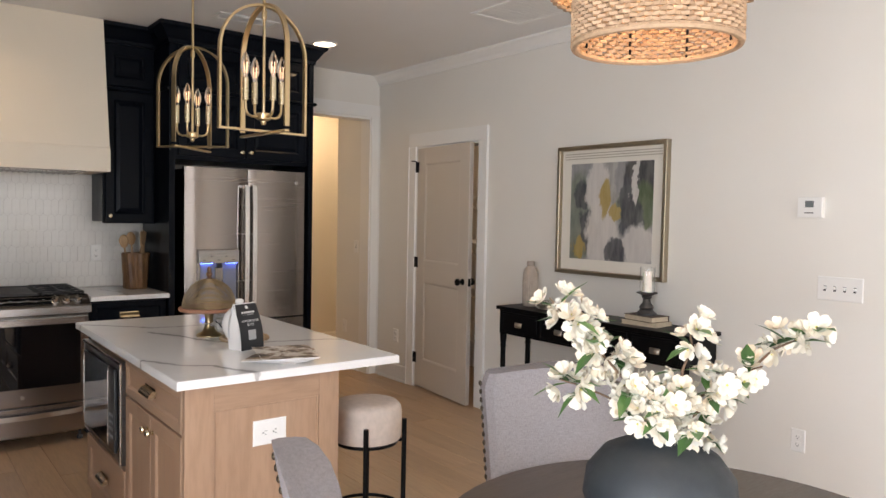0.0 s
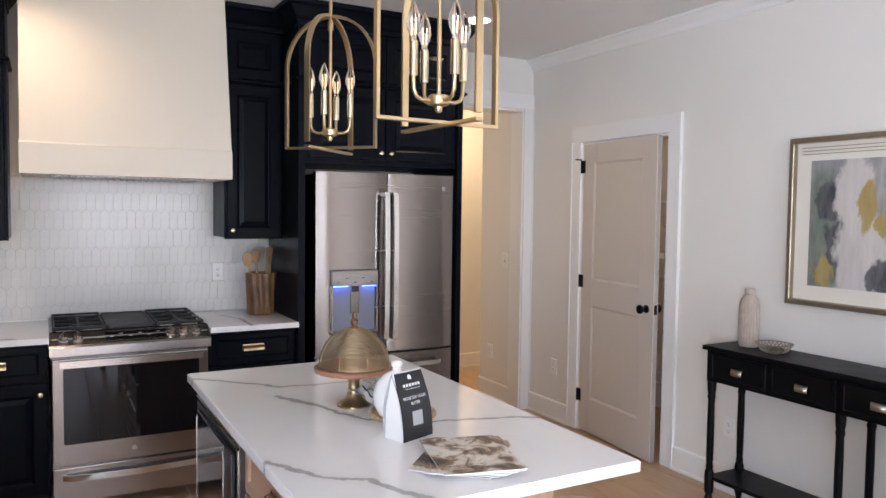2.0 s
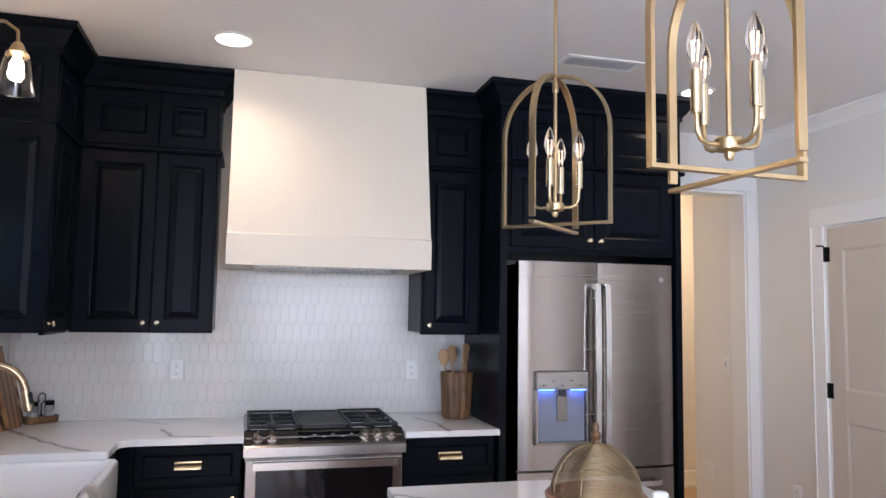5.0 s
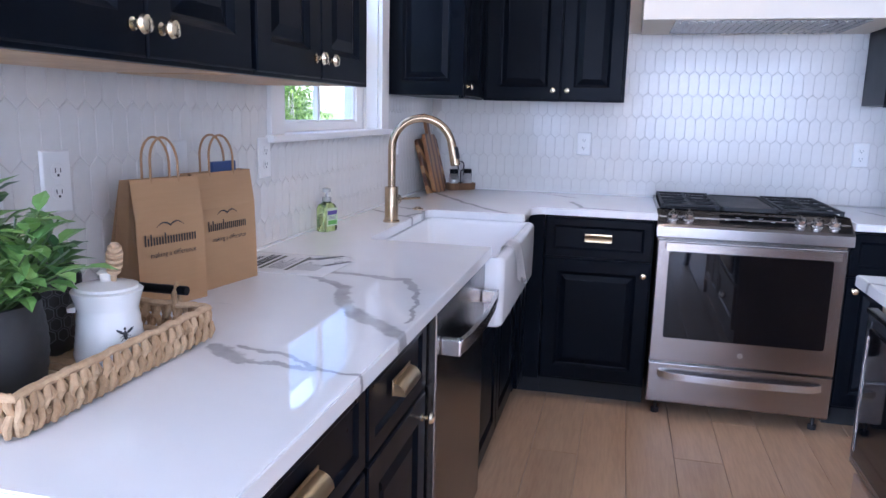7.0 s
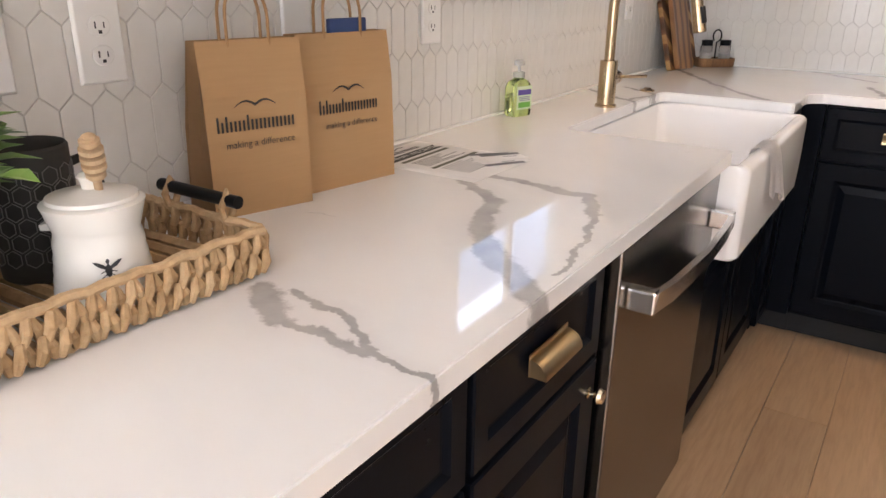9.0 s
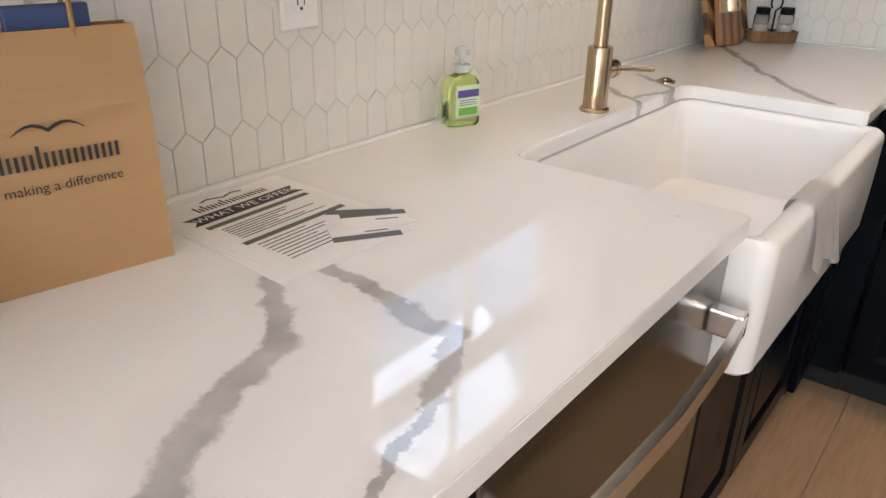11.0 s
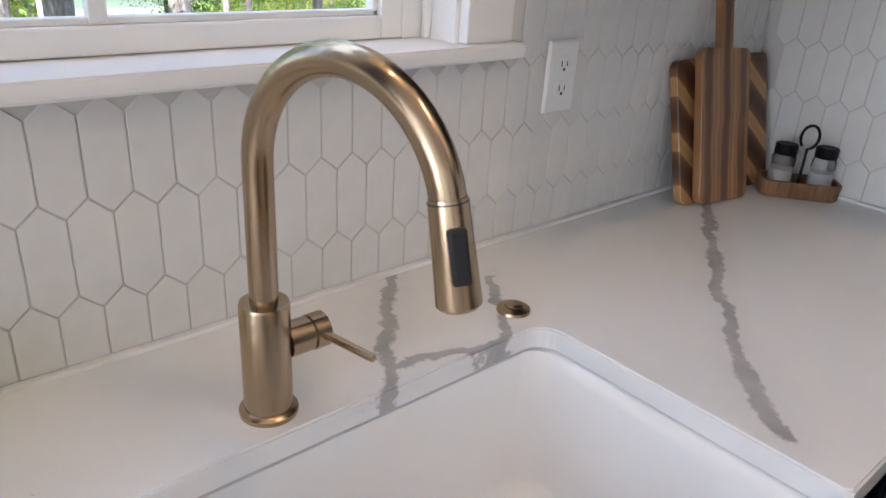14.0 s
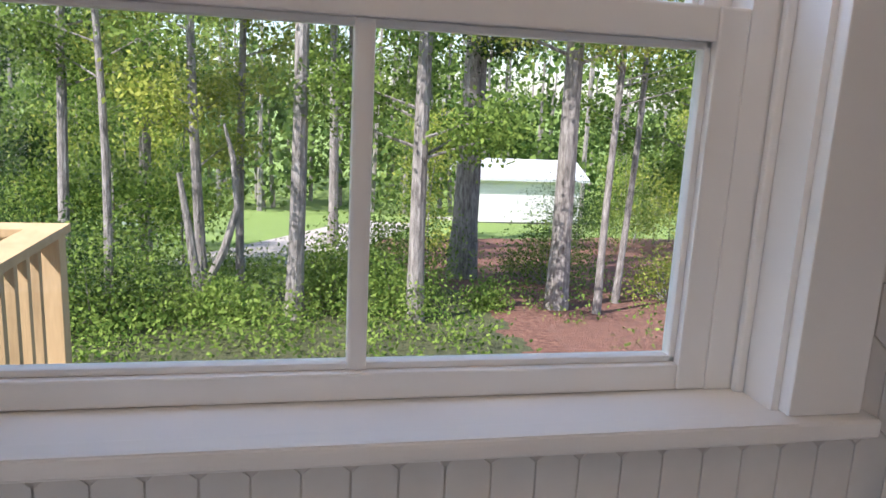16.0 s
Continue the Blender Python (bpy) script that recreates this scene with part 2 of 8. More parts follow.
BULB = glow("lit_bulb", (1.0, 0.74, 0.42), 5.0)
CANGLOW = glow("can_lens", (1.0, 0.86, 0.66), 3.5)

# ---- mesh helpers ----
def link(name, bm, material, parent=None, label="", smooth=False):
    me = bpy.data.meshes.new(name)
    bmesh.ops.recalc_face_normals(bm, faces=bm.faces)
    bm.to_mesh(me)
    bm.free()
    for m in material if isinstance(material, (list, tuple)) else (material,):
        me.materials.append(m)
    if smooth:
        me.shade_smooth()
        me.set_sharp_from_angle(angle=radians(38))
    ob = new(name, me)
    if parent is not None:
        ob.parent = parent
    if label:
        ob["label"] = label
    return ob


def part(name, bm, material, parent, label="", smooth=False):
    return link(name, bm, material, parent, label, smooth)


def thing(name, m, label, category, group="", kind=""):
    ob = new(name)
    ob.empty_display_size = 0.05
    ob.matrix_world = m
    return tagged(ob, label, category, group, kind)


def box(x0, x1, y0, y1, z0, z1, bevel=0.0, bm=None, segments=2):
    own = bmesh.new()
    bmesh.ops.create_cube(own, size=1, matrix=Matrix.LocRotScale(((x0 + x1) / 2, (y0 + y1) / 2, (z0 + z1) / 2), None, (abs(x1 - x0), abs(y1 - y0), abs(z1 - z0))))
    if bevel:
        bmesh.ops.bevel(own, geom=own.edges[:], offset=bevel, segments=segments, affect="EDGES", profile=0.6)
    if bm is None:
        return own
    return join(bm, own)


def join(bm, other, m=None):
    if m is not None:
        other.transform(m)
    me = bpy.data.meshes.new("tmp")
    other.to_mesh(me)
    other.free()
    bm.from_mesh(me)
    bpy.data.meshes.remove(me)
    return bm


def loft(loops, closed=True, cap0=True, cap1=True, bm=None):
    """Skin successive loops of the same number of points."""
    bm = bm or bmesh.new()
    rows = [[bm.verts.new(p) for p in loop] for loop in loops]
    n = len(rows[0])
    for a, b in zip(rows, rows[1:]):
        for i in range(n if closed else n - 1):
            j = (i + 1) % n
            bm.faces.new((a[i], a[j], b[j], b[i]))
    if cap0 and closed:
        bm.faces.new(rows[0][::-1])
    if cap1 and closed:
        bm.faces.new(rows[-1])
    return bm


def lathe(profile, seg=32, at=(0, 0, 0), bm=None, cap0=True, cap1=True):
    loops = [[(at[0] + r * math.cos(2 * math.pi * i / seg), at[1] + r * math.sin(2 * math.pi * i / seg), at[2] + z) for i in range(seg)] for r, z in profile]
    return loft(loops, True, cap0, cap1, bm)


def tube(pts, r, seg=10, bm=None, closed=False, square=None):
    """A round (or, with square=(w, h), rectangular) bar along a path."""
    pts = [Vector(p) for p in pts]
    n = len(pts)
    loops, normal = [], None
    for i, p in enumerate(pts):
        a = pts[i - 1] if (i or closed) else pts[0]
        b = pts[(i + 1) % n] if (i < n - 1 or closed) else pts[-1]
        d = (b - a).normalized()
        if normal is None:
            normal = d.orthogonal().normalized() if abs(d.z) < 0.9 or square is None else Vector((1, 0, 0))
            if square is not None and abs(d.z) < 0.9:
                normal = Vector((0, 0, 1)).cross(d).normalized()
        normal = (normal - d * normal.dot(d)).normalized()
        side = d.cross(normal)
        rr = r[i] if isinstance(r, (list, tuple)) else r
        if square:
            w, h = square[0] / 2, square[1] / 2
            loops.append([p + normal * u * w + side * v * h for u, v in ((1, 1), (-1, 1), (-1, -1), (1, -1))])
        else:
            loops.append([p + (normal * math.cos(2 * math.pi * k / seg) + side * math.sin(2 * math.pi * k / seg)) * rr for k in range(seg)])
    if closed:
        loops.append(loops[0])
        own = loft(loops, True, False, False)
        bmesh.ops.remove_doubles(own, verts=own.verts, dist=1e-6)
        return own if bm is None else join(bm, own)
    return loft(loops, True, True, True, bm)


def arc(c, r, a0, a1, n, axis="y"):
    out = []
    for i in range(n + 1):
        a = radians(a0 + (a1 - a0) * i / n)
        u, w = r * math.cos(a), r * math.sin(a)
        out.append((c[0] + u, c[1], c[2] + w) if axis == "y" else (c[0], c[1] + u, c[2] + w) if axis == "x" else (c[0] + u, c[1] + w, c[2]))
    return out


def round_rect(x0, x1, y0, y1, r, z, n=5):
    out = []
    for cx, cy, a in ((x1 - r, y1 - r, 0), (x0 + r, y1 - r, 90), (x0 + r, y0 + r, 180), (x1 - r, y0 + r, 270)):
        for i in range(n + 1):
            t = radians(a + 90 * i / n)
            out.append((cx + r * math.cos(t), cy + r * math.sin(t), z))
    return out


def panel(x0, x1, z0, z1, y, thick, rings):
    """A door or drawer front that faces -y: nested rectangles (inset, set back) give the frame, the moulding and the field."""
    loops = [[(x0, y + thick, z0), (x1, y + thick, z0), (x1, y + thick, z1), (x0, y + thick, z1)],
             [(x0, y + 0.003, z0), (x1, y + 0.003, z0), (x1, y + 0.003, z1), (x0, y + 0.003, z1)]]
    for inset, back in rings:
        loops.append([(x0 + inset, y + back, z0 + inset), (x1 - inset, y + back, z0 + inset), (x1 - inset, y + back, z1 - inset), (x0 + inset, y + back, z1 - inset)])
    return loft(loops)


RAISED = ((0.003, 0.0), (0.058, 0.0), (0.061, 0.002), (0.070, 0.010), (0.074, 0.011), (0.095, 0.004), (0.098, 0.003))
SHAKER = ((0.002, 0.0), (0.056, 0.0), (0.060, 0.003), (0.066, 0.0085), (0.070, 0.009))
SLIM = ((0.002, 0.0), (0.034, 0.0), (0.037, 0.002), (0.043, 0.007), (0.046, 0.0075))


def knob(parent, x, y, z, material, r=0.0145):
    bm = lathe(((0.010, 0.0), (0.010, 0.003), (0.0055, 0.005), (0.005, 0.012), (r * 0.8, 0.016), (r, 0.021), (r * 0.85, 0.027), (r * 0.4, 0.030)), 18)
    bm.transform(pose(x, y, z, 90))
    return part("knob", bm, material, parent, "", True)


def cup_pull(parent, x, y, z, material, w=0.11):
    """A hooded cup pull: a quarter-round shell with closed ends on the drawer face."""
    angles = [radians(a) for a in range(0, 91, 9)]
    outer = [(y - 0.027 * math.sin(a), z - 0.012 + 0.026 * math.cos(a)) for a in angles]
    inner = [(y - 0.0235 * math.sin(a), z - 0.012 + 0.0225 * math.cos(a)) for a in reversed(angles)]
    bm = loft([[(x + s * w / 2, a, b) for a, b in outer + inner] for s in (-1, 1)])
    for s in (-1, 1):
        x0 = x + s * w / 2
        loft([[(x0 + s * q, y, z - 0.012)] + [(x0 + s * q, a, b) for a, b in outer] for q in (0.0005, 0.004)], bm=bm)
    box(x - w / 2 - 0.005, x + w / 2 + 0.005, y - 0.002, y, z - 0.013, z + 0.021, 0.0008, bm)
    return part("handle", bm, material, parent, "", True)


def cabinet(name, m, w, depth, z0, z1, fronts, label, body=None, front=None, rail=False, toe=0.0, group="kitchen cabinets", rings=RAISED):
    """A cabinet unit whose face lies at local y = 0. fronts: (kind, x0, x1, z0, z1, knob side)."""
    body, front = body or NAVY, front or NAVY
    top = thing(name, m, label, "cabinet", group)
    bm = box(0, w, 0.020, depth, z0 + toe, z1, 0.0015)
    part("body", bm, body, top)
    if toe:
        part("toe_kick", box(0, w, 0.085, depth, z0, z0 + toe - 0.001), TOE, top, "black recessed toe kick")
    if rail:
        part("light_rail", box(-0.001, w + 0.001, 0.004, 0.026, z0 - 0.010, z0 + 0.001, 0.003), body, top)
    for kind, x0, x1, a, b, side in fronts:
        r = rings
        if kind == "drawer":
            r = SLIM if (b - a) < 0.25 else rings
        if min(x1 - x0, b - a) < 0.21 and kind != "drawer":
            r = SLIM
        d = part("drawer_front" if kind == "drawer" else "door", panel(x0 + 0.0015, x1 - 0.0015, a + 0.0015, b - 0.0015, 0.0, 0.019, r), front, top)
        if kind == "drawer" and side:
            cup_pull(d, (x0 + x1) / 2, 0.0, (a + b) / 2, BRASS)
        elif side:
            up = side.isupper()
            kz = (a + 0.045) if not up else (b - 0.055)
            kx = x0 + 0.032 if side.lower() == "l" else x1 - 0.032
            knob(d, kx, 0.0, kz, PALEBRASS)
    return top


def plate(m, label, gangs=1, kind="outlet", wide=0.072, high=0.116, name="wall_outlet", decora=False):
    """A white cover plate on a wall, facing local -y, with its sockets or toggles."""
    w = wide + (gangs - 1) * 0.046
    top = thing(name, m, label, "outlet" if kind == "outlet" else "switch", "wall plates")
    part("cover_plate", panel(-w / 2, w / 2, -high / 2, high / 2, -0.005, 0.0048, ((0.002, 0.0), (0.004, -0.001))), PLASTIC, top)
    for i in range(gangs):
        cx = (i - (gangs - 1) / 2) * 0.046
        if kind == "outlet":
            for s in (-1, 1):
                b = lathe(((0.0165, 0.0), (0.0165, 0.0015), (0.0155, 0.002)), 20)
                b.transform(pose(cx, -0.006, s * 0.0195, 90) @ Matrix.Diagonal((1, 0.85, 1, 1)))
                face = part("socket", b, PLASTIC, top)
                sl = box(cx - 0.0075, cx - 0.0055, -0.0085, -0.0075, s * 0.0195 - 0.003, s * 0.0195 + 0.006)
                box(cx + 0.0055, cx + 0.0072, -0.0085, -0.0075, s * 0.0195 - 0.003, s * 0.0195 + 0.005, 0, sl)
                box(cx - 0.0025, cx + 0.0025, -0.0085, -0.0075, s * 0.0195 - 0.010, s * 0.0195 - 0.0055, 0, sl)
                part("slot", sl, SLOT, face)
        elif kind == "switch":
            part("toggle", box(cx - 0.005, cx + 0.005, -0.018, -0.004, -0.004, 0.010, 0.0015), PLASTIC, top)
            part("slot", box(cx - 0.006, cx + 0.006, -0.0068, -0.0058, -0.013, 0.013), SLOT, top)
    return top


def text(body, m, size, material, parent, name="lettering", align="CENTER"):
    cu = bpy.data.curves.new(name, "FONT")
    cu.body, cu.size, cu.align_x, cu.align_y = body, size, align, "CENTER"
    cu.fill_mode = "BOTH"
    tmp = bpy.data.objects.new("tmp", cu)
    scene.collection.objects.link(tmp)
    me = bpy.data.meshes.new_from_object(tmp.evaluated_get(bpy.context.evaluated_depsgraph_get()))
    bpy.data.objects.remove(tmp)
    me.transform(m)
    me.materials.clear()
    me.materials.append(material)
    ob = new(name, me)
    ob.parent = parent
    return ob


def wordmark(m, size, material, parent):
    """a row of plain upright dashes standing for a maker's mark"""
    bm = bmesh.new()
    for i in range(19):
        x = (-1.93 + 0.208 * i) * size
        box(x, x + 0.105 * size, -0.33 * size, (0.37 if i in (0, 2, 7) else 0.14) * size, 0, 0.0002, 0, bm)
    bm.transform(m)
    return part("wordmark", bm, material, parent)

COUNTER_VEINS = ((0.30, -2.257, 0.405, -2.335, 0.017), (0.405, -2.335, 0.455, -2.45, 0.021), (0.455, -2.45, 0.53, -2.555, 0.024), (0.53, -2.555, 0.655, -2.655, 0.024),
                 (0.325, -2.187, 0.457, -2.207, 0.014), (0.457, -2.207, 0.52, -2.22, 0.020), (0.52, -2.22, 0.575, -2.30, 0.015), (0.575, -2.30, 0.615, -2.43, 0.008), (0.615, -2.43, 0.64, -2.57, 0.006),
                 (0.36, -2.805, 0.45, -2.86, 0.020), (0.45, -2.862, 0.54, -2.86, 0.009), (0.54, -2.86, 0.665, -2.863, 0.007), (0.40, -2.795, 0.50, -2.813, 0.009), (0.50, -2.813, 0.567, -2.853, 0.008),
                 (0.0, -1.016, 0.141, -1.122, 0.011), (0.141, -1.122, 0.225, -1.18, 0.013), (0.225, -1.18, 0.295, -1.31, 0.013), (0.22, -1.16, 0.228, -1.085, 0.009), (0.228, -1.085, 0.242, -1.01, 0.009), (0.242, -1.01, 0.19, -0.96, 0.010), (0.19, -0.96, 0.10, -0.90, 0.009),
                 (0.085, -0.25, 0.232, -0.484, 0.011), (0.232, -0.484, 0.345, -0.66, 0.013), (0.345, -0.66, 0.455, -0.80, 0.012), (0.455, -0.80, 0.56, -0.90, 0.016),
                 (0.57, -0.03, 0.80, -0.22, 0.010), (0.80, -0.40, 0.86, -0.60, 0.013), (0.86, -0.60, 1.03, -0.63, 0.012), (2.10, -0.20, 2.17, -0.38, 0.009), (2.17, -0.38, 2.18, -0.66, 0.013),
                 (0.19, -2.562, 0.245, -2.549, 0.0007))
ISLAND_VEINS = ((1.66, -1.85, 1.80, -1.99, 0.011), (1.80, -1.99, 1.92, -2.13, 0.010), (1.92, -2.13, 2.17, -2.15, 0.009), (2.17, -2.15, 2.40, -2.12, 0.007),
                (1.87, -2.25, 1.945, -2.40, 0.016), (1.945, -2.40, 1.99, -2.56, 0.013), (1.99, -2.56, 2.09, -2.715, 0.009), (2.09, -2.715, 2.31, -2.777, 0.009), (2.31, -2.777, 2.54, -2.86, 0.010),
                (1.66, -2.88, 1.745, -3.03, 0.013), (1.745, -3.03, 1.845, -3.11, 0.011), (1.845, -3.11, 1.93, -3.31, 0.013))

# ---- the setting: floor, walls, ceiling, openings ----
XR, YB, H = 4.54, -8.4, 2.74          # wall with the console, back wall, ceiling


def structure(name, bm, material, label, parent=None):
    return tagged(link(name, bm, material, parent), label, name.split("_")[0], "", "structure")


subfloor = structure("floor", box(-0.15, 6.0, YB, 3.2, -0.20, -0.012), OAK, "wide light oak plank floor with a satin finish")
structure("ceiling", box(-0.15, 6.0, YB - 0.15, 3.2, H, H + 0.2), CEIL, "smooth white painted ceiling")

WY0, WY1, WZ0, WZ1 = -1.824, -0.902, 1.244, 2.07     # the kitchen window's opening
PY0, PY1, PZ1 = -6.9, -5.1, 2.1                    # the glazed doors' opening
west = box(-0.15, 0, YB, PY0, -0.2, H)
box(-0.15, 0, PY1, WY0, -0.2, H, 0, west)
box(-0.15, 0, PY0, PY1, PZ1, H, 0, west)
box(-0.15, 0, WY0, WY1, -0.2, WZ0 - 0.022, 0, west)
box(-0.15, 0, WY0, WY1, WZ1, H, 0, west)
box(-0.15, 0, WY1, 0.15, -0.2, H, 0, west)
structure("wall_west", west, WALL, "cream painted wall with the kitchen window")
north = box(0, 3.62, 0, 0.15, -0.2, H)
box(3.62, 4.46, 0, 0.15, 2.36, H, 0, north)
box(4.46, XR, 0, 0.15, -0.2, H, 0, north)
structure("wall_north", north, WALL, "cream painted wall behind the range with a cased hall opening")
DY0, DY1 = -1.44, -0.61                            # the pantry door's opening
east = box(XR, XR + 0.14, YB, DY0, -0.2, H)
box(XR, XR + 0.14, DY0, DY1, 2.06, H, 0, east)
box(XR, XR + 0.14, DY1, 0.15, -0.2, H, 0, east)
structure("wall_east", east, WALL, "cream painted wall with the pantry door")
south = box(-0.15, 1.3, YB - 0.15, YB, -0.2, H)
box(3.5, XR + 0.14, YB - 0.15, YB, -0.2, H, 0, south)
box(1.3, 3.5, YB - 0.15, YB, -0.2, 0.75, 0, south)
box(1.3, 3.5, YB - 0.15, YB, 2.25, H, 0, south)
structure("wall_south", south, WALL, "cream painted wall of the dining end")
# hall beyond the opening
hall = box(3.40, 3.52, 0.15, 1.54, -0.2, H)
box(4.46, 4.60, 0.15, 0.61, -0.2, H, 0, hall)
box(3.40, 5.70, 1.54, 1.69, -0.2, H, 0, hall)
box(5.60, 5.70, 0.15, 1.54, -0.2, H, 0, hall)
structure("wall_hall", hall, WALL, "cream walls of the short hall under a warm lamp")
pantry = box(5.5, 5.6, -2.2, 0.15, -0.2, H)
box(XR + 0.14, 5.5, -2.2, -2.1, -0.2, H, 0, pantry)
box(XR + 0.14, 5.5, 0.05, 0.15, -0.2, H, 0, pantry)
structure("wall_pantry", pantry, WALL, "cream walls of the pantry")


def skirting(name, pts, label="tall white painted baseboard"):
    """A baseboard along a plan line; the room lies to its left."""
    bm = bmesh.new()
    for (x0, y0), (x1, y1) in pts:
        d = Vector((x1 - x0, y1 - y0, 0))
        n = Vector((-d.y, d.x, 0)).normalized()
        prof = ((0, 0), (0.026, 0.0), (0.026, 0.012), (0.018, 0.022), (0.016, 0.132), (0.012, 0.140), (0.0, 0.142))
        a, b = Vector((x0, y0, 0)), Vector((x1, y1, 0))
        loft([[p + n * u + Vector((0, 0, z)) for u, z in prof] for p in (a, b)], True, True, True, bm)
    return structure(name, bm, TRIM, label)


skirting("baseboard_east", (((XR, YB), (XR, DY0 - 0.092)), ((XR, DY1 + 0.092), (XR, -0.03))))
skirting("baseboard_hall", (((4.46, 0.15), (4.46, 0.61)), ((5.60, 1.54), (3.52, 1.54)), ((3.52, 1.54), (3.52, 0.15))))
skirting("baseboard_west", (((0, -3.36), (0, PY1 + 0.1)), ((0, PY0 - 0.1), (0, YB))))
skirting("baseboard_south", (((0, YB), (XR, YB)),))


def casing(name, m, w, h, label, board=0.09, head=0.11):
    """Flat casing round an opening w wide and h high, facing local -y, with its jamb."""
    bm = box(-board, 0, -0.018, 0, 0, h, 0.002)
    box(w, w + board, -0.018, 0, 0, h, 0.002, bm)
    box(-board - 0.006, w + board + 0.006, -0.021, 0, h, h + head, 0.002, bm)
    box(-board - 0.008, -board, -0.024, 0, 0, h, 0.002, bm)
    box(w + board, w + board + 0.008, -0.024, 0, 0, h, 0.002, bm)
    box(0, 0.018, -0.004, 0.14, 0, h - 0.018, 0.001, bm)
    box(w - 0.018, w, -0.004, 0.14, 0, h - 0.018, 0.001, bm)
    box(0, w, -0.004, 0.14, h - 0.018, h, 0.001, bm)
    bm.transform(m)
    return structure(name, bm, TRIM, label)


casing("trim_pantry_door", pose(XR, DY1, 0, 0, 0, -90), DY1 - DY0, 2.06, "white flat casing round the pantry door")
hc = box(4.452, 4.536, -0.018, 0, 0, 2.36, 0.002)
box(3.54, 4.536, -0.021, 0, 2.36, 2.47, 0.002, hc)
box(4.44, 4.46, -0.004, 0.15, 0, 2.34, 0.001, hc)
box(3.62, 4.46, -0.004, 0.15, 2.34, 2.36, 0.001, hc)
box(4.528, 4.538, -0.026, -0.002, 0.0, 2.36, 0.002, hc)
structure("trim_hall_opening", hc, TRIM, "white flat casing round the hall opening")
crown = loft([[(XR - u, y, z) for u, z in ((0, H - 0.085), (0.012, H - 0.085), (0.02, H - 0.06), (0.055, H - 0.02), (0.07, H - 0.012), (0.07, H), (0, H))] for y in (YB, -0.001)])
structure("trim_crown", crown, TRIM, "white crown moulding along the wall")

# pantry door, ajar into the room
pdoor = thing("door_pantry", pose(XR - 0.002, DY1 - 0.012, 0.012, 0, 0, -90 - 6), "greige two-panel interior door standing slightly open", "door", kind="structure")
part("slab", box(0, 0.80, 0.008, 0.030, 0, 2.03), DOORP, pdoor)
for a, b in ((0.0, 0.135), (0.665, 0.80)):
    part("stile", box(a, b, 0.0, 0.036, 0, 2.03, 0.0015), DOORP, pdoor)
for a, b in ((0.0, 0.24), (0.90, 1.08), (1.90, 2.03)):
    part("rail", box(0.135, 0.665, 0.0005, 0.0355, a, b, 0.0015), DOORP, pdoor)
for a, b in ((0.24, 0.90), (1.08, 1.90)):
    part("bead", loft([[(x, y, z) for x, z in ((0.135 + i, a + i), (0.665 - i, a + i), (0.665 - i, b - i), (0.135 + i, b - i))] for i, y in ((0.0, 0.0015), (0.008, 0.004), (0.014, 0.0078))], True, False, False), DOORP, pdoor)
k = lathe(((0.026, 0.0), (0.026, 0.006), (0.011, 0.010), (0.010, 0.030), (0.024, 0.038), (0.029, 0.050), (0.026, 0.060), (0.012, 0.066)), 24)
k.transform(pose(0.735, 0.0, 0.955, 90))
part("door_knob", k, BLACKP, pdoor, "matte black round knob", True)
k = lathe(((0.026, 0.0), (0.026, 0.006), (0.011, 0.010), (0.010, 0.030), (0.024, 0.038), (0.029, 0.050), (0.026, 0.060), (0.012, 0.066)), 24)
k.transform(pose(0.735, 0.036, 0.955, -90))
part("door_knob", k, BLACKP, pdoor, "matte black round knob", True)
part("latch_plate", box(0.7995, 0.802, 0.006, 0.030, 0.925, 0.985), BLACKP, pdoor)
for z in (0.20, 1.02, 1.83):
    hg = tube([(-0.004, -0.008, z), (-0.004, -0.008, z + 0.09)], 0.008, 10)
    box(-0.012, 0.03, -0.003, 0.001, z, z + 0.09, 0.001, hg)
    part("hinge", hg, BLACKP, pdoor, "black hinge")
st = tube([(-0.004, -0.012, 1.925), (-0.05, -0.03, 1.93)], 0.005, 8)
part("door_stop", st, BLACKP, pdoor)


def wire_shelf(z, y0=-2.09, y1=0.04, x0=4.95, x1=5.49):
    top = thing("wire_shelf", pose(0, 0, z), "white wire pantry shelf on diagonal brackets", "shelf", "pantry shelves")
    bm = bmesh.new()
    for i in range(46):
        y = y0 + (y1 - y0) * i / 45
        tube([(x0, y, 0), (x1, y, 0)], 0.0022, 5, bm)
    for x in (x0, x0 + 0.2, x1 - 0.02):
        tube([(x, y0, -0.004), (x, y1, -0.004)], 0.004, 6, bm)
    tube([(x0, y0, -0.03), (x0, y1, -0.03)], 0.004, 6, bm)
    part("wire_deck", bm, PLASTIC, top)
    for y in (-1.9, -1.35, -0.7, -0.1):
        part("bracket", tube([(x0 + 0.02, y, -0.01), (x1, y, -0.32)], 0.006, 6), PLASTIC, top)


for z in (0.45, 0.85, 1.25, 1.65):
    wire_shelf(z)

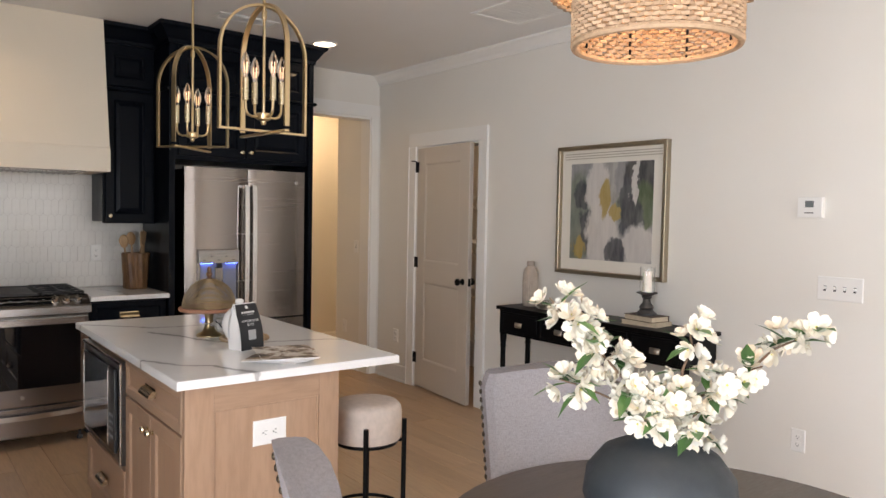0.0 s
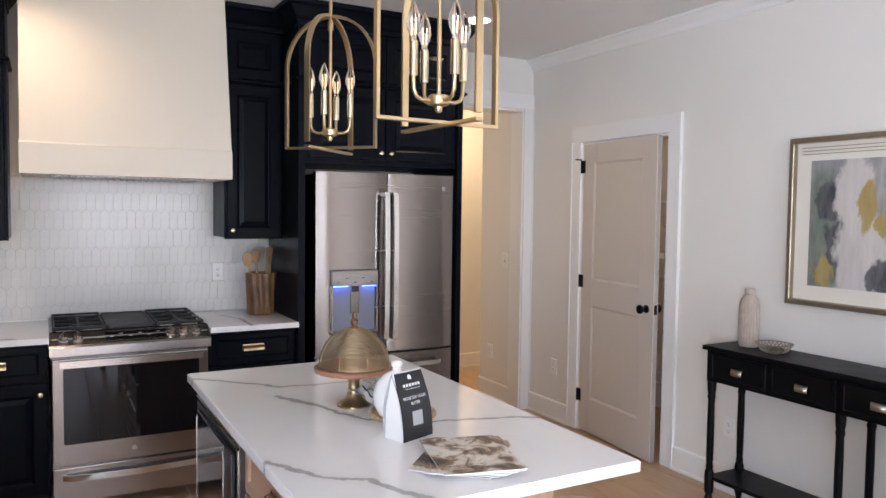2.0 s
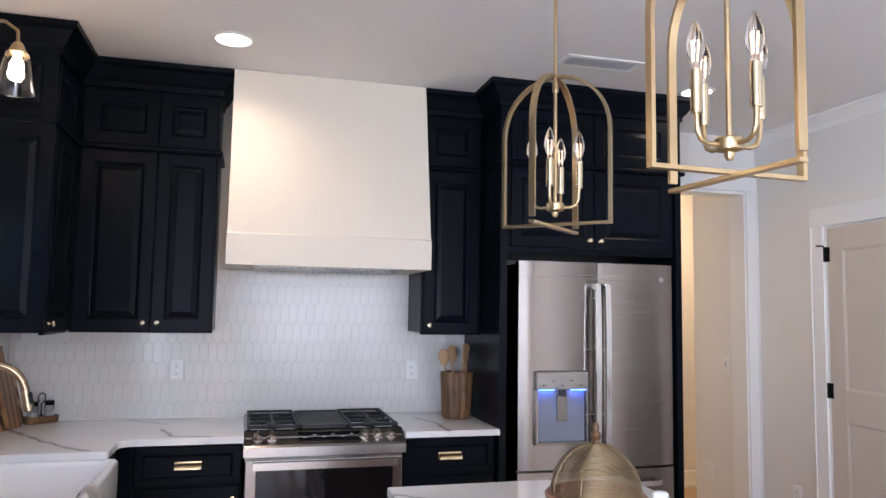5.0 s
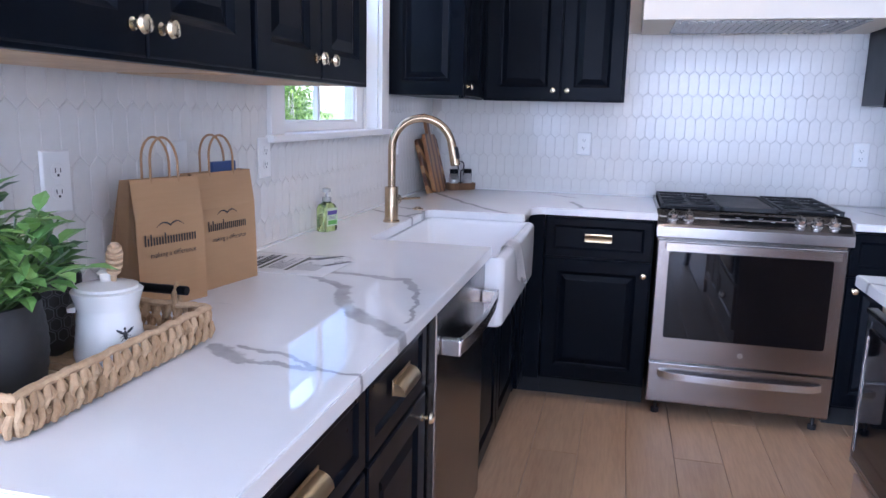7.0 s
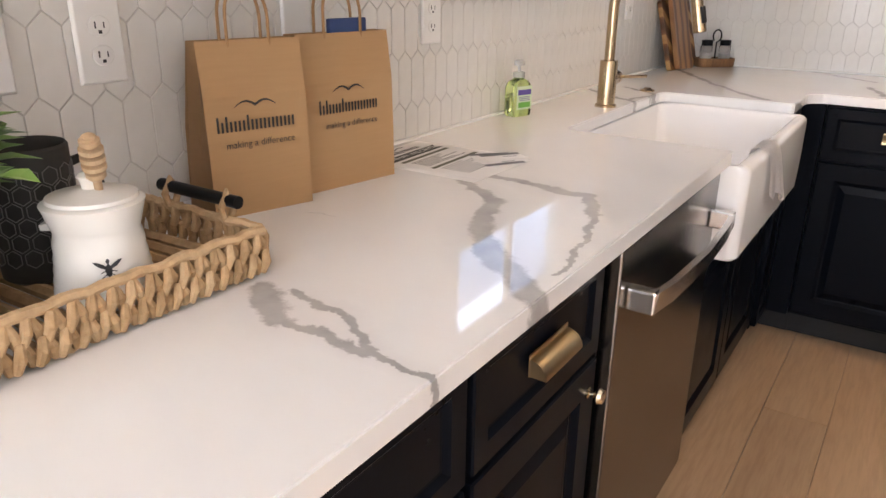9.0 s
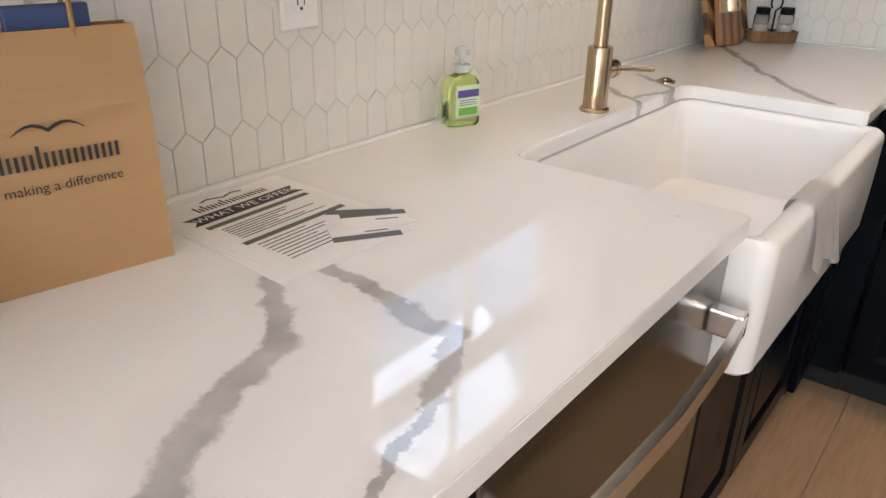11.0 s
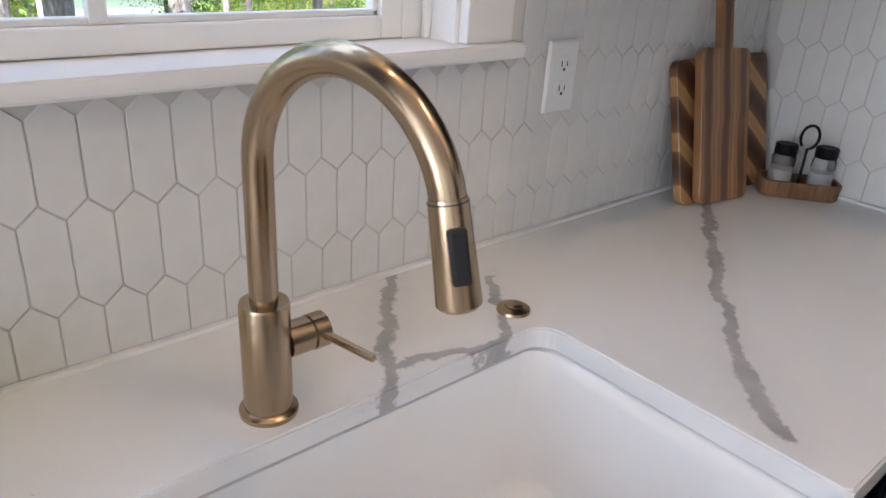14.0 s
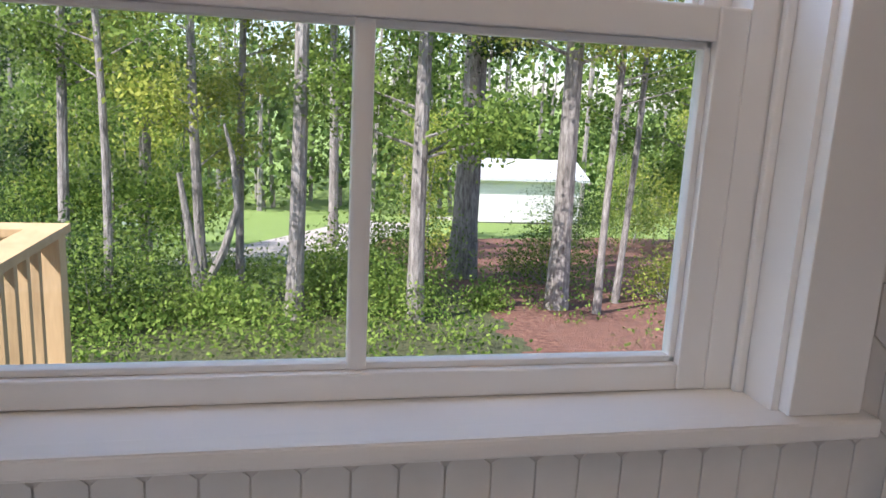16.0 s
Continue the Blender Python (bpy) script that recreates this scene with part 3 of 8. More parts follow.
# ---- kitchen window ----
win = thing("window_kitchen", pose(0, 0, 0), "white double-hung window with a deep painted stool", "window", kind="structure")
J = 0.010
bm = box(-0.135, 0.0, WY0, WY0 + J, WZ0, WZ1)
box(-0.135, 0.0, WY1 - J, WY1, WZ0, WZ1, 0, bm)
box(-0.135, 0.0, WY0 + J, WY1 - J, WZ1 - J, WZ1, 0, bm)
part("window_jamb", bm, TRIM, win)
F = 0.045                                           # the vinyl frame round the sashes
bm = box(-0.132, -0.062, WY0 + J, WY0 + J + F, WZ0, WZ1 - J, 0.002)
box(-0.132, -0.062, WY1 - J - F, WY1 - J, WZ0, WZ1 - J, 0.002, bm)
box(-0.132, -0.062, WY0 + J + F, WY1 - J - F, WZ1 - J - 0.02, WZ1 - J, 0.002, bm)
part("vinyl_frame", bm, TRIM, win, "white vinyl window frame")
bm = box(-0.060, -0.050, WY0 + J, WY0 + J + 0.012, WZ0, WZ1 - J, 0.003)
box(-0.060, -0.050, WY1 - J - 0.012, WY1 - J, WZ0, WZ1 - J, 0.003, bm)
part("stop_bead", bm, TRIM, win)
sill = box(-0.135, 0.034, WY0, WY1, WZ0 - 0.022, WZ0, 0.0)
box(0.0005, 0.036, WY0 - 0.105, WY1 + 0.105, WZ0 - 0.0225, WZ0 + 0.0005, 0.008, sill, 3)
part("window_sill", sill, TRIM, win, "white painted window stool with a rounded nose")
for y0, y1 in ((WY0 - 0.088, WY0 + 0.002), (WY1 - 0.002, WY1 + 0.088)):
    part("casing_side", box(0.0, 0.019, y0, y1, WZ0 + 0.001, WZ1 + 0.0, 0.002), TRIM, win)
part("casing_head", box(0.0, 0.022, WY0 - 0.092, WY1 + 0.092, WZ1, WZ1 + 0.095, 0.002), TRIM, win)
SY0, SY1 = WY0 + J + F, WY1 - J - F


def sash(x, z0, z1, bottom, top_rail, side):
    """One sash with its glass and the centre muntin."""
    bm = box(x - 0.018, x + 0.018, SY0, SY0 + side, z0, z1, 0.003)
    box(x - 0.018, x + 0.018, SY1 - side, SY1, z0, z1, 0.003, bm)
    box(x - 0.0175, x + 0.0175, SY0 + side, SY1 - side, z0, z0 + bottom, 0.003, bm)
    box(x - 0.0175, x + 0.0175, SY0 + side, SY1 - side, z1 - top_rail, z1, 0.003, bm)
    s = part("sash", bm, TRIM, win)
    mid = (SY0 + SY1) / 2
    part("muntin", box(x - 0.009, x + 0.011, mid - 0.0105, mid + 0.0105, z0 + bottom, z1 - top_rail, 0.004), TRIM, s)
    bead = bmesh.new()
    for a, b, c, d in ((SY0 + side, SY0 + side + 0.008, z0 + bottom, z1 - top_rail), (SY1 - side - 0.008, SY1 - side, z0 + bottom, z1 - top_rail)):
        box(x - 0.010, x + 0.008, a, b, c, d, 0.002, bead)
    box(x - 0.010, x + 0.008, SY0 + side, SY1 - side, z0 + bottom, z0 + bottom + 0.008, 0.002, bead)
    box(x - 0.010, x + 0.008, SY0 + side, SY1 - side, z1 - top_rail - 0.008, z1 - top_rail, 0.002, bead)
    part("glazing_bead", bead, TRIM, s)
    for a, b in ((SY0 + side, mid - 0.0105), (mid + 0.0105, SY1 - side)):
        p = part("pane", box(x - 0.003, x - 0.001, a, b, z0 + bottom, z1 - top_rail), PANE, s)
        p.visible_shadow = False
    return s


sash(-0.080, WZ0 + 0.001, 1.672, 0.031, 0.036, 0.036)
sash(-0.118, 1.642, WZ1 - J - 0.02, 0.030, 0.040, 0.036)
lk = lathe(((0.022, 0.0), (0.022, 0.006), (0.012, 0.010), (0.010, 0.016)), 18, (-0.083, (SY0 + SY1) / 2 + 0.215, 1.672))
box(-0.087, -0.075, (SY0 + SY1) / 2 + 0.185, (SY0 + SY1) / 2 + 0.245, 1.680, 1.692, 0.003, lk)
part("sash_lock", lk, PLASTIC, win)

# assumed glazed doors and dining window, out of view, added to let the daylight in
for nm, m, w, z0, z1 in (("door_patio", pose(-0.075, PY0, 0, 0, 0, 90), PY1 - PY0, 0.0, PZ1), ("window_dining", pose(3.5, YB - 0.075, 0, 0, 0, 180), 2.2, 0.75, 2.25)):
    t = thing(nm, m, "assumed white framed glazing to the garden, out of view", nm.split("_")[0], kind="structure")
    bm = bmesh.new()
    n = 2
    for i in range(n):
        a, b = w * i / n, w * (i + 1) / n
        for u0, u1, c, d in ((a, a + 0.07, z0, z1), (b - 0.07, b, z0, z1), (a + 0.07, b - 0.07, z0, z0 + 0.1), (a + 0.07, b - 0.07, z1 - 0.08, z1)):
            box(u0, u1, -0.02, 0.02, c, d, 0, bm)
    part("frame", bm, TRIM, t)
    for i in range(n):
        p = part("pane", box(w * i / n + 0.07, w * (i + 1) / n - 0.07, -0.002, 0.002, z0 + 0.1, z1 - 0.08), PANE, t)
        p.visible_shadow = False

# ---- kitchen: base cabinets, appliances, worktops ----
T = 0.10
UB, US, UT = 1.392, 2.310, 2.63          # wall cabinets: underside, seam of the two tiers, top


def base_fronts(w, sides="R"):
    return [("drawer", 0.006, w - 0.006, 0.69, 0.868, "P"), ("door", 0.006, w - 0.006, T + 0.012, 0.682, sides)]


cabinet("base_cabinet", pose(0.70, -0.61, 0), 0.48, 0.60, 0, 0.884, base_fronts(0.48), "dark navy base cabinet with drawer and door beside the range", toe=T)
cabinet("base_cabinet", pose(1.955, -0.61, 0), 0.49, 0.60, 0, 0.884, base_fronts(0.49, "L"), "dark navy base cabinet with drawer between range and fridge", toe=T)
cabinet("base_cabinet", pose(0.61, -3.285, 0, 0, 0, 90), 0.554, 0.60, 0, 0.884, base_fronts(0.554, "L"), "dark navy base cabinet at the open end of the worktop", toe=T)
cabinet("base_cabinet", pose(0.61, -2.730, 0, 0, 0, 90), 0.410, 0.60, 0, 0.884, base_fronts(0.410), "dark navy base cabinet with drawer beside the dishwasher", toe=T)
cabinet("sink_cabinet", pose(0.61, -1.712, 0, 0, 0, 90), 0.89, 0.60, 0, 0.655, [("door", 0.004, 0.444, T + 0.012, 0.632, "R"), ("door", 0.445, 0.886, T + 0.012, 0.632, "L")], "dark navy two-door cabinet below the farmhouse sink", toe=T)
corner = thing("corner_cabinet", pose(0, 0, 0), "dark navy blind corner base cabinet", "cabinet", "kitchen cabinets")
part("body", box(0.012, 0.61, -0.820, -0.012, T, 0.884), NAVY, corner)
part("filler_panel", box(0.59, 0.699, -0.612, -0.59, T, 0.884, 0.001), NAVY, corner)
for nm, z0, z1 in (("door", T + 0.012, 0.682), ("drawer_front", 0.690, 0.868)):
    d = part(nm, panel(0.0, 0.176, z0, z1, 0.0, 0.019, SLIM), NAVY, corner)
    d.matrix_local = pose(0.6295, -0.816, 0, 0, 0, 90)
    if nm == "door":
        knob(d, 0.034, 0.0, 0.630, PALEBRASS)
part("toe_kick", box(0.02, 0.53, -0.820, -0.02, 0, T - 0.001), TOE, corner)
part("toe_kick", box(0.53, 0.70, -0.53, -0.02, 0, T - 0.001), TOE, corner)
endp = thing("end_panel", pose(0, 0, 0), "dark navy finished end panel of the base run", "panel")
part("board", box(0.012, 0.612, -3.295, -3.286, 0.0, 0.884), NAVY, endp)

# wall cabinets
cabinet("wall_cabinet", pose(0.345, -0.345, 0), 0.665, 0.333, UB, UT, [("door", 0.012, 0.368, UB - 0.004, US - 0.02, "r"), ("door", 0.370, 0.655, UB - 0.004, US - 0.02, "l"), ("door", 0.012, 0.368, US + 0.012, UT - 0.03, ""), ("door", 0.370, 0.655, US + 0.012, UT - 0.03, "")], "dark navy two-tier wall cabinet beside the range hood", rail=True)
cabinet("wall_cabinet", pose(2.10, -0.345, 0), 0.345, 0.333, UB, UT, [("door", 0.012, 0.335, UB - 0.004, US - 0.02, "l"), ("door", 0.012, 0.335, US + 0.012, UT - 0.03, "")], "dark navy narrow two-tier wall cabinet beside the fridge", rail=True)
cabinet("wall_cabinet", pose(0.345, -0.772, 0, 0, 0, 90), 0.42, 0.333, UB, UT, [("door", 0.012, 0.41, UB - 0.004, US - 0.02, "l"), ("door", 0.012, 0.41, US + 0.012, UT - 0.03, "")], "dark navy corner wall cabinet beside the window", rail=True)
ep = thing("cabinet_end_panel", pose(0.012, -0.795, 0), "dark navy panelled cabinet end that catches the window light", "panel")
part("lower_panel", panel(0.0, 0.332, UB, US - 0.012, 0.0, 0.021, RAISED), NAVY, ep)
part("upper_panel", panel(0.0, 0.332, US + 0.004, UT, 0.0, 0.021, RAISED), NAVY, ep)
fill = thing("corner_filler", pose(0, 0, 0), "dark navy filler in the inner corner of the wall cabinets", "panel")
part("board", box(0.012, 0.344, -0.351, -0.012, UB, UT), NAVY, fill)
for y0, w in ((-3.25, 0.636), (-2.612, 0.62)):
    h = w / 2
    cabinet("wall_cabinet", pose(0.345, y0, 0, 0, 0, 90), w, 0.333, UB, UT, [("door", 0.008, h - 0.001, UB - 0.004, US - 0.02, "r"), ("door", h + 0.001, w - 0.008, UB - 0.004, US - 0.02, "l"), ("door", 0.008, h - 0.001, US + 0.012, UT - 0.03, ""), ("door", h + 0.001, w - 0.008, US + 0.012, UT - 0.03, "")], "dark navy two-tier wall cabinet over the worktop", rail=True)
    u = thing("underside_board", pose(0, 0, 0), "raw pine underside of a wall cabinet", "panel")
    part("board", box(0.03, 0.30, y0 + 0.02, y0 + w - 0.02, UB - 0.009, UB - 0.001), LIGHTWOOD, u)


def moulding(name, pts, prof, label):
    """Crown or seam moulding along a plan line (open), profile (out, z) to the right of the way."""
    loops = []
    n = len(pts)
    for i, p in enumerate(pts):
        a, b = Vector((*pts[max(i - 1, 0)], 0)), Vector((*pts[min(i + 1, n - 1)], 0))
        q = Vector((*p, 0))
        d0 = (q - a).normalized() if i else (b - q).normalized()
        d1 = (b - q).normalized() if i < n - 1 else d0
        n0, n1 = Vector((d0.y, -d0.x, 0)), Vector((d1.y, -d1.x, 0))
        mi = (n0 + n1).normalized()
        k = 1 / max(0.3, mi.dot(n0))
        loops.append([q + mi * u * k + Vector((0, 0, z)) for u, z in prof])
    return tagged(link(name, loft(loops), NAVY), label, "moulding", "", "structure")


CROWN = ((-0.02, UT - 0.02), (0.006, UT - 0.02), (0.008, UT + 0.005), (0.022, UT + 0.02), (0.055, UT + 0.072), (0.075, UT + 0.085), (0.078, H - 0.002), (-0.02, H - 0.002))
SEAM = ((-0.01, US - 0.014), (0.010, US - 0.014), (0.016, US - 0.006), (0.016, US + 0.002), (0.008, US + 0.010), (-0.01, US + 0.010))
run_a = [(0.0, -0.797), (0.347, -0.797), (0.347, -0.347), (1.012, -0.347), (1.012, 0.0)]
run_b = [(2.098, 0.0), (2.098, -0.347), (2.446, -0.347), (2.446, -0.645), (3.535, -0.645), (3.535, 0.0)]
run_c = [(0.0, -3.252), (0.347, -3.252), (0.347, -1.99), (0.0, -1.99)]
for r in (run_a, run_b, run_c):
    moulding("trim_cabinet_top", r, CROWN, "dark navy crown moulding on the wall cabinets up to the ceiling")
    moulding("trim_cabinet_seam", r, SEAM, "dark navy bead between the two tiers of wall cabinets")

# fridge surround
sur = thing("fridge_surround", pose(0, 0, 0), "dark navy tall panels enclosing the fridge", "cabinet", "kitchen cabinets")
part("side_panel", box(2.450, 2.490, -0.640, -0.01, 0, UT, 0.001), NAVY, sur)
part("side_panel", box(3.495, 3.532, -0.640, -0.01, 0, UT, 0.001), NAVY, sur)
cabinet("fridge_cabinet", pose(2.492, -0.640, 0), 1.001, 0.60, 1.83, UT, [("door", 0.02, 0.5, 1.86, US - 0.02, "r"), ("door", 0.502, 0.98, 1.86, US - 0.02, "l"), ("door", 0.02, 0.5, US + 0.012, UT - 0.03, ""), ("door", 0.502, 0.98, US + 0.012, UT - 0.03, "")], "dark navy two-tier cabinet over the fridge")

# refrigerator
fr = thing("refrigerator", pose(2.546, -0.668, 0), "stainless french-door refrigerator with a blue-lit water dispenser", "refrigerator")
part("body", box(0.004, 0.902, 0.045, 0.63, 0.05, 1.770, 0.004), DARKSTEEL, fr)
part("base_grille", box(0.01, 0.896, 0.06, 0.60, 0.0, 0.05), DARKPLASTIC, fr)


def bowed(x0, x1, z0, z1, bulge=0.010, n=10, depth=0.05):
    """A door skin with a slight bow across its width."""
    rows = []
    for i in range(n + 1):
        u = i / n
        x = x0 + (x1 - x0) * u
        y = -bulge * (1 - (2 * u - 1) ** 2)
        e = 0.006 if i in (0, n) else 0.0
        rows.append([(x, y + e, z0 + 0.002), (x, y + e, z1 - 0.002), (x, depth, z1 - 0.002), (x, depth, z0 + 0.002)])
    return loft(rows)


DX0, DX1, DZ0, DZ1 = 0.082, 0.378, 0.83, 1.21
dl = part("left_door", bowed(0.0, 0.449, 0.70, 1.785), FRIDGESTEEL, fr, "brushed stainless door", True)
dr = part("right_door", bowed(0.455, 0.906, 0.70, 1.785), FRIDGESTEEL, fr, "brushed stainless door", True)
fd = part("freezer_drawer", bowed(0.0, 0.906, 0.06, 0.690), FRIDGESTEEL, fr, "brushed stainless drawer", True)
for x in (0.425, 0.482):
    h = tube([(x, -0.052, 0.79), (x, -0.060, 0.95), (x, -0.063, 1.22), (x, -0.060, 1.50), (x, -0.052, 1.66)], 0.013, 4, square=(0.030, 0.016))
    part("handle", h, STEELH, dl if x < 0.45 else dr, "bowed stainless bar handle", True)
    for z in (0.785, 1.645):
        part("handle_post", box(x - 0.012, x + 0.012, -0.050, 0.004, z, z + 0.025, 0.003), STEELH, dl if x < 0.45 else dr)
h = tube([(0.10, -0.03, 0.62), (0.14, -0.055, 0.62), (0.45, -0.064, 0.62), (0.77, -0.055, 0.62), (0.806, -0.03, 0.62)], 0.012, 4, square=(0.014, 0.026))
part("handle", h, STEELH, fd, "bowed stainless bar handle", True)
disp = part("dispenser_frame", panel(DX0, DX1, DZ0, DZ1, -0.0135, 0.012, ((0.002, 0.0), (0.004, 0.0005))), STEEL, dl)
part("control_panel", box(DX0 + 0.004, DX1 - 0.004, -0.044, -0.0130, 1.115, DZ1 - 0.004, 0.003), brushed("dispenser_panel", (0.30, 0.28, 0.265), 0.3), disp)
for i in range(5):
    x = 0.115 + i * 0.052
    part("button", box(x, x + 0.016, -0.0455, -0.0435, 1.135 + (i % 2) * 0.025, 1.140 + (i % 2) * 0.025), DARKPLASTIC, disp)
BLUE = glow("dispenser_light", (0.04, 0.14, 1.0), 9.0)
NICHE = mat("dispenser_niche", (0.22, 0.24, 0.30), 0.35, 0.0)
part("niche", box(DX0 + 0.014, DX1 - 0.014, -0.0155, -0.0133, DZ0 + 0.012, 1.114), NICHE, disp, "dark recess washed with blue light")
for a, b_ in ((0.100, 0.185), (0.280, 0.362)):
    part("niche_light", box(a, b_, -0.036, -0.022, 1.1125, 1.1148), BLUE, disp, "blue light strip under the control panel")
for a, b_ in ((DX0 + 0.002, DX0 + 0.012), (DX1 - 0.012, DX1 - 0.002)):
    part("niche_side", box(a, b_, -0.040, -0.0132, DZ0 + 0.004, 1.114, 0.002), FRIDGESTEEL, disp)
part("niche_sill", box(DX0 + 0.012, DX1 - 0.012, -0.038, -0.0132, DZ0 + 0.004, DZ0 + 0.018, 0.002), DARKSTEEL, disp)
part("paddle", box(0.205, 0.262, -0.026, -0.015, 0.95, 1.085, 0.004), DARKSTEEL, disp)
part("spout", box(0.215, 0.252, -0.038, -0.015, 1.080, 1.114, 0.003), DARKPLASTIC, disp)
b = lathe(((0.014, 0.0), (0.014, 0.0015), (0.010, 0.002)), 20)
b.transform(pose(0.83, -0.0085, 1.70, 90))
part("badge", b, STEELH, dr)

# range
rg = thing("gas_range", pose(1.188, -0.660, 0), "stainless slide-in gas range with a black cooktop", "range")
W = 0.760
part("body", box(0.004, W - 0.004, 0.02, 0.648, 0.06, 0.905, 0.002), DARKSTEEL, rg)
for x in (0.05, W - 0.05):
    for y in (0.05, 0.60):
        part("foot", lathe(((0.018, 0.0), (0.018, 0.02), (0.008, 0.022), (0.008, 0.062)), 12, (x, y, 0)), DARKPLASTIC, rg)
part("cooktop", loft([round_rect(-0.004, W + 0.004, 0.070, 0.652, 0.008, z) for z in (0.912, 0.926)] + [round_rect(0.004, W - 0.004, 0.078, 0.644, 0.008, 0.930)]), BLACKGLASS, rg, "black enamel cooktop")
pan = loft([[(x, y, z) for y, z in ((0.075, 0.928), (-0.022, 0.874), (-0.034, 0.864), (-0.036, 0.822), (-0.022, 0.816), (0.075, 0.816))] for x in (-0.004, W + 0.004)])
part("control_panel", pan, STEEL, rg, "sloped stainless control panel")
tilt = math.degrees(math.atan2(0.054, 0.097))


def on_panel(x, u):
    """A pose on the sloped panel: x across, u 0..1 from its lower to its upper edge."""
    return Matrix.Translation((x, -0.022 + 0.097 * u, 0.874 + 0.054 * u)) @ pose(0, 0, 0, tilt)


b = box(-0.15, 0.15, -0.032, 0.032, 0.0, 0.0025, 0.001)
b.transform(on_panel(0.40, 0.5))
dsp = part("display", b, BLACKGLASS, rg, "black touch display")
for x in (0.060, 0.125, 0.565, 0.630, 0.695):
    b = lathe(((0.026, 0.0), (0.026, 0.004), (0.021, 0.006), (0.020, 0.024), (0.018, 0.028), (0.005, 0.029)), 22)
    box(-0.004, 0.004, -0.020, 0.020, 0.026, 0.034, 0.0015, b)
    b.transform(on_panel(x, 0.42))
    part("control_knob", b, STEELH, rg, "stainless burner knob", True)
for i in range(6):
    b = box(-0.008, 0.008, -0.0012, 0.0012, 0.0028, 0.0034)
    b.transform(on_panel(0.28 + 0.045 * i, 0.42 + 0.18 * (i % 2)))
    part("legend", b, mat("legend_ink", (0.5, 0.5, 0.5), 0.5) if i == 0 else bpy.data.materials["legend_ink"], dsp)


def grate(x0, x1):
    bm = bmesh.new()
    for y in (0.10, 0.235, 0.37, 0.505, 0.63):
        box(x0, x1, y - 0.006, y + 0.006, 0.938, 0.949, 0.002, bm)
    for x in (x0 + 0.006, (x0 + x1) / 2, x1 - 0.006):
        box(x - 0.006, x + 0.006, 0.10, 0.63, 0.937, 0.948, 0.002, bm)
    for x in (x0 + 0.008, x1 - 0.008):
        for y in (0.105, 0.625):
            box(x - 0.008, x + 0.008, y - 0.008, y + 0.008, 0.929, 0.938, 0.001, bm)
    part("grate", bm, CASTIRON, rg, "cast iron grate")


grate(0.012, 0.255)
grate(0.505, 0.748)
part("griddle", loft([round_rect(0.262, 0.498, 0.10, 0.63, 0.02, z) for z in (0.930, 0.945)] + [round_rect(0.275, 0.485, 0.115, 0.615, 0.02, z) for z in (0.946, 0.941)]), CASTIRON, rg, "cast iron griddle plate")
for x, y in ((0.133, 0.20), (0.133, 0.50), (0.627, 0.20), (0.627, 0.50)):
    part("burner", lathe(((0.045, 0.0), (0.045, 0.006), (0.030, 0.010), (0.030, 0.014), (0.004, 0.016)), 24, (x, y, 0.929)), CASTIRON, rg)
od = part("oven_door", box(0.006, W - 0.006, -0.004, 0.03, 0.262, 0.800, 0.004), STEEL, rg, "stainless oven door with a black window")
part("oven_window", loft([round_rect(0.055, W - 0.055, 0.37, 0.755, 0.012, z) for z in (0.004, 0.008)]), BLACKGLASS, od, "black oven glass").matrix_local = Matrix(((1, 0, 0, 0), (0, 0, -1, 0), (0, 1, 0, 0), (0, 0, 0, 1)))
part("handle", tube([(0.04, -0.046, 0.782), (W - 0.04, -0.046, 0.782)], 0.0, 4, square=(0.018, 0.034)), STEELH, od, "flat stainless bar handle")
for x in (0.05, W - 0.07):
    part("handle_post", box(x, x + 0.02, -0.042, 0.0, 0.772, 0.792, 0.002), STEELH, od)
b = lathe(((0.013, 0.0), (0.013, 0.001)), 18)
b.transform(pose(0.38, -0.0042, 0.315, 90))
part("badge", b, STEELH, od)
sd = part("storage_drawer", box(0.006, W - 0.006, -0.002, 0.03, 0.072, 0.250, 0.004), STEEL, rg, "stainless storage drawer")
part("handle", tube([(0.05, -0.006, 0.205), (0.09, -0.030, 0.203), (0.38, -0.038, 0.198), (0.67, -0.030, 0.203), (0.71, -0.006, 0.205)], 0.0, 4, square=(0.012, 0.03)), STEELH, sd, "bowed stainless handle", True)

# range hood
hd = thing("range_hood", pose(0, 0, 0), "cream plastered range hood with a straight lower band", "range hood")
hb = loft([[(x0, -y, z), (x1, -y, z), (x1, -0.002, z), (x0, -0.002, z)] for z, x0, x1, y in ((1.722, 1.068, 2.088, 0.600), (1.872, 1.068, 2.088, 0.600), (1.880, 1.071, 2.085, 0.594), (2.738, 1.071, 2.085, 0.43))])
part("shroud", hb, HOODW, hd)
part("insert_plate", box(1.20, 1.95, -0.572, -0.10, 1.7165, 1.7215, 0.001), DARKSTEEL, hd, "stainless hood insert")
for i in range(22):
    x = 1.22 + i * 0.0335
    b = box(-0.006, 0.006, -0.22, 0.20, -0.002, 0.002)
    b.transform(pose(x, -0.335, 1.7135, 0, 35, 0))
    part("baffle", b, DARKSTEEL, hd)

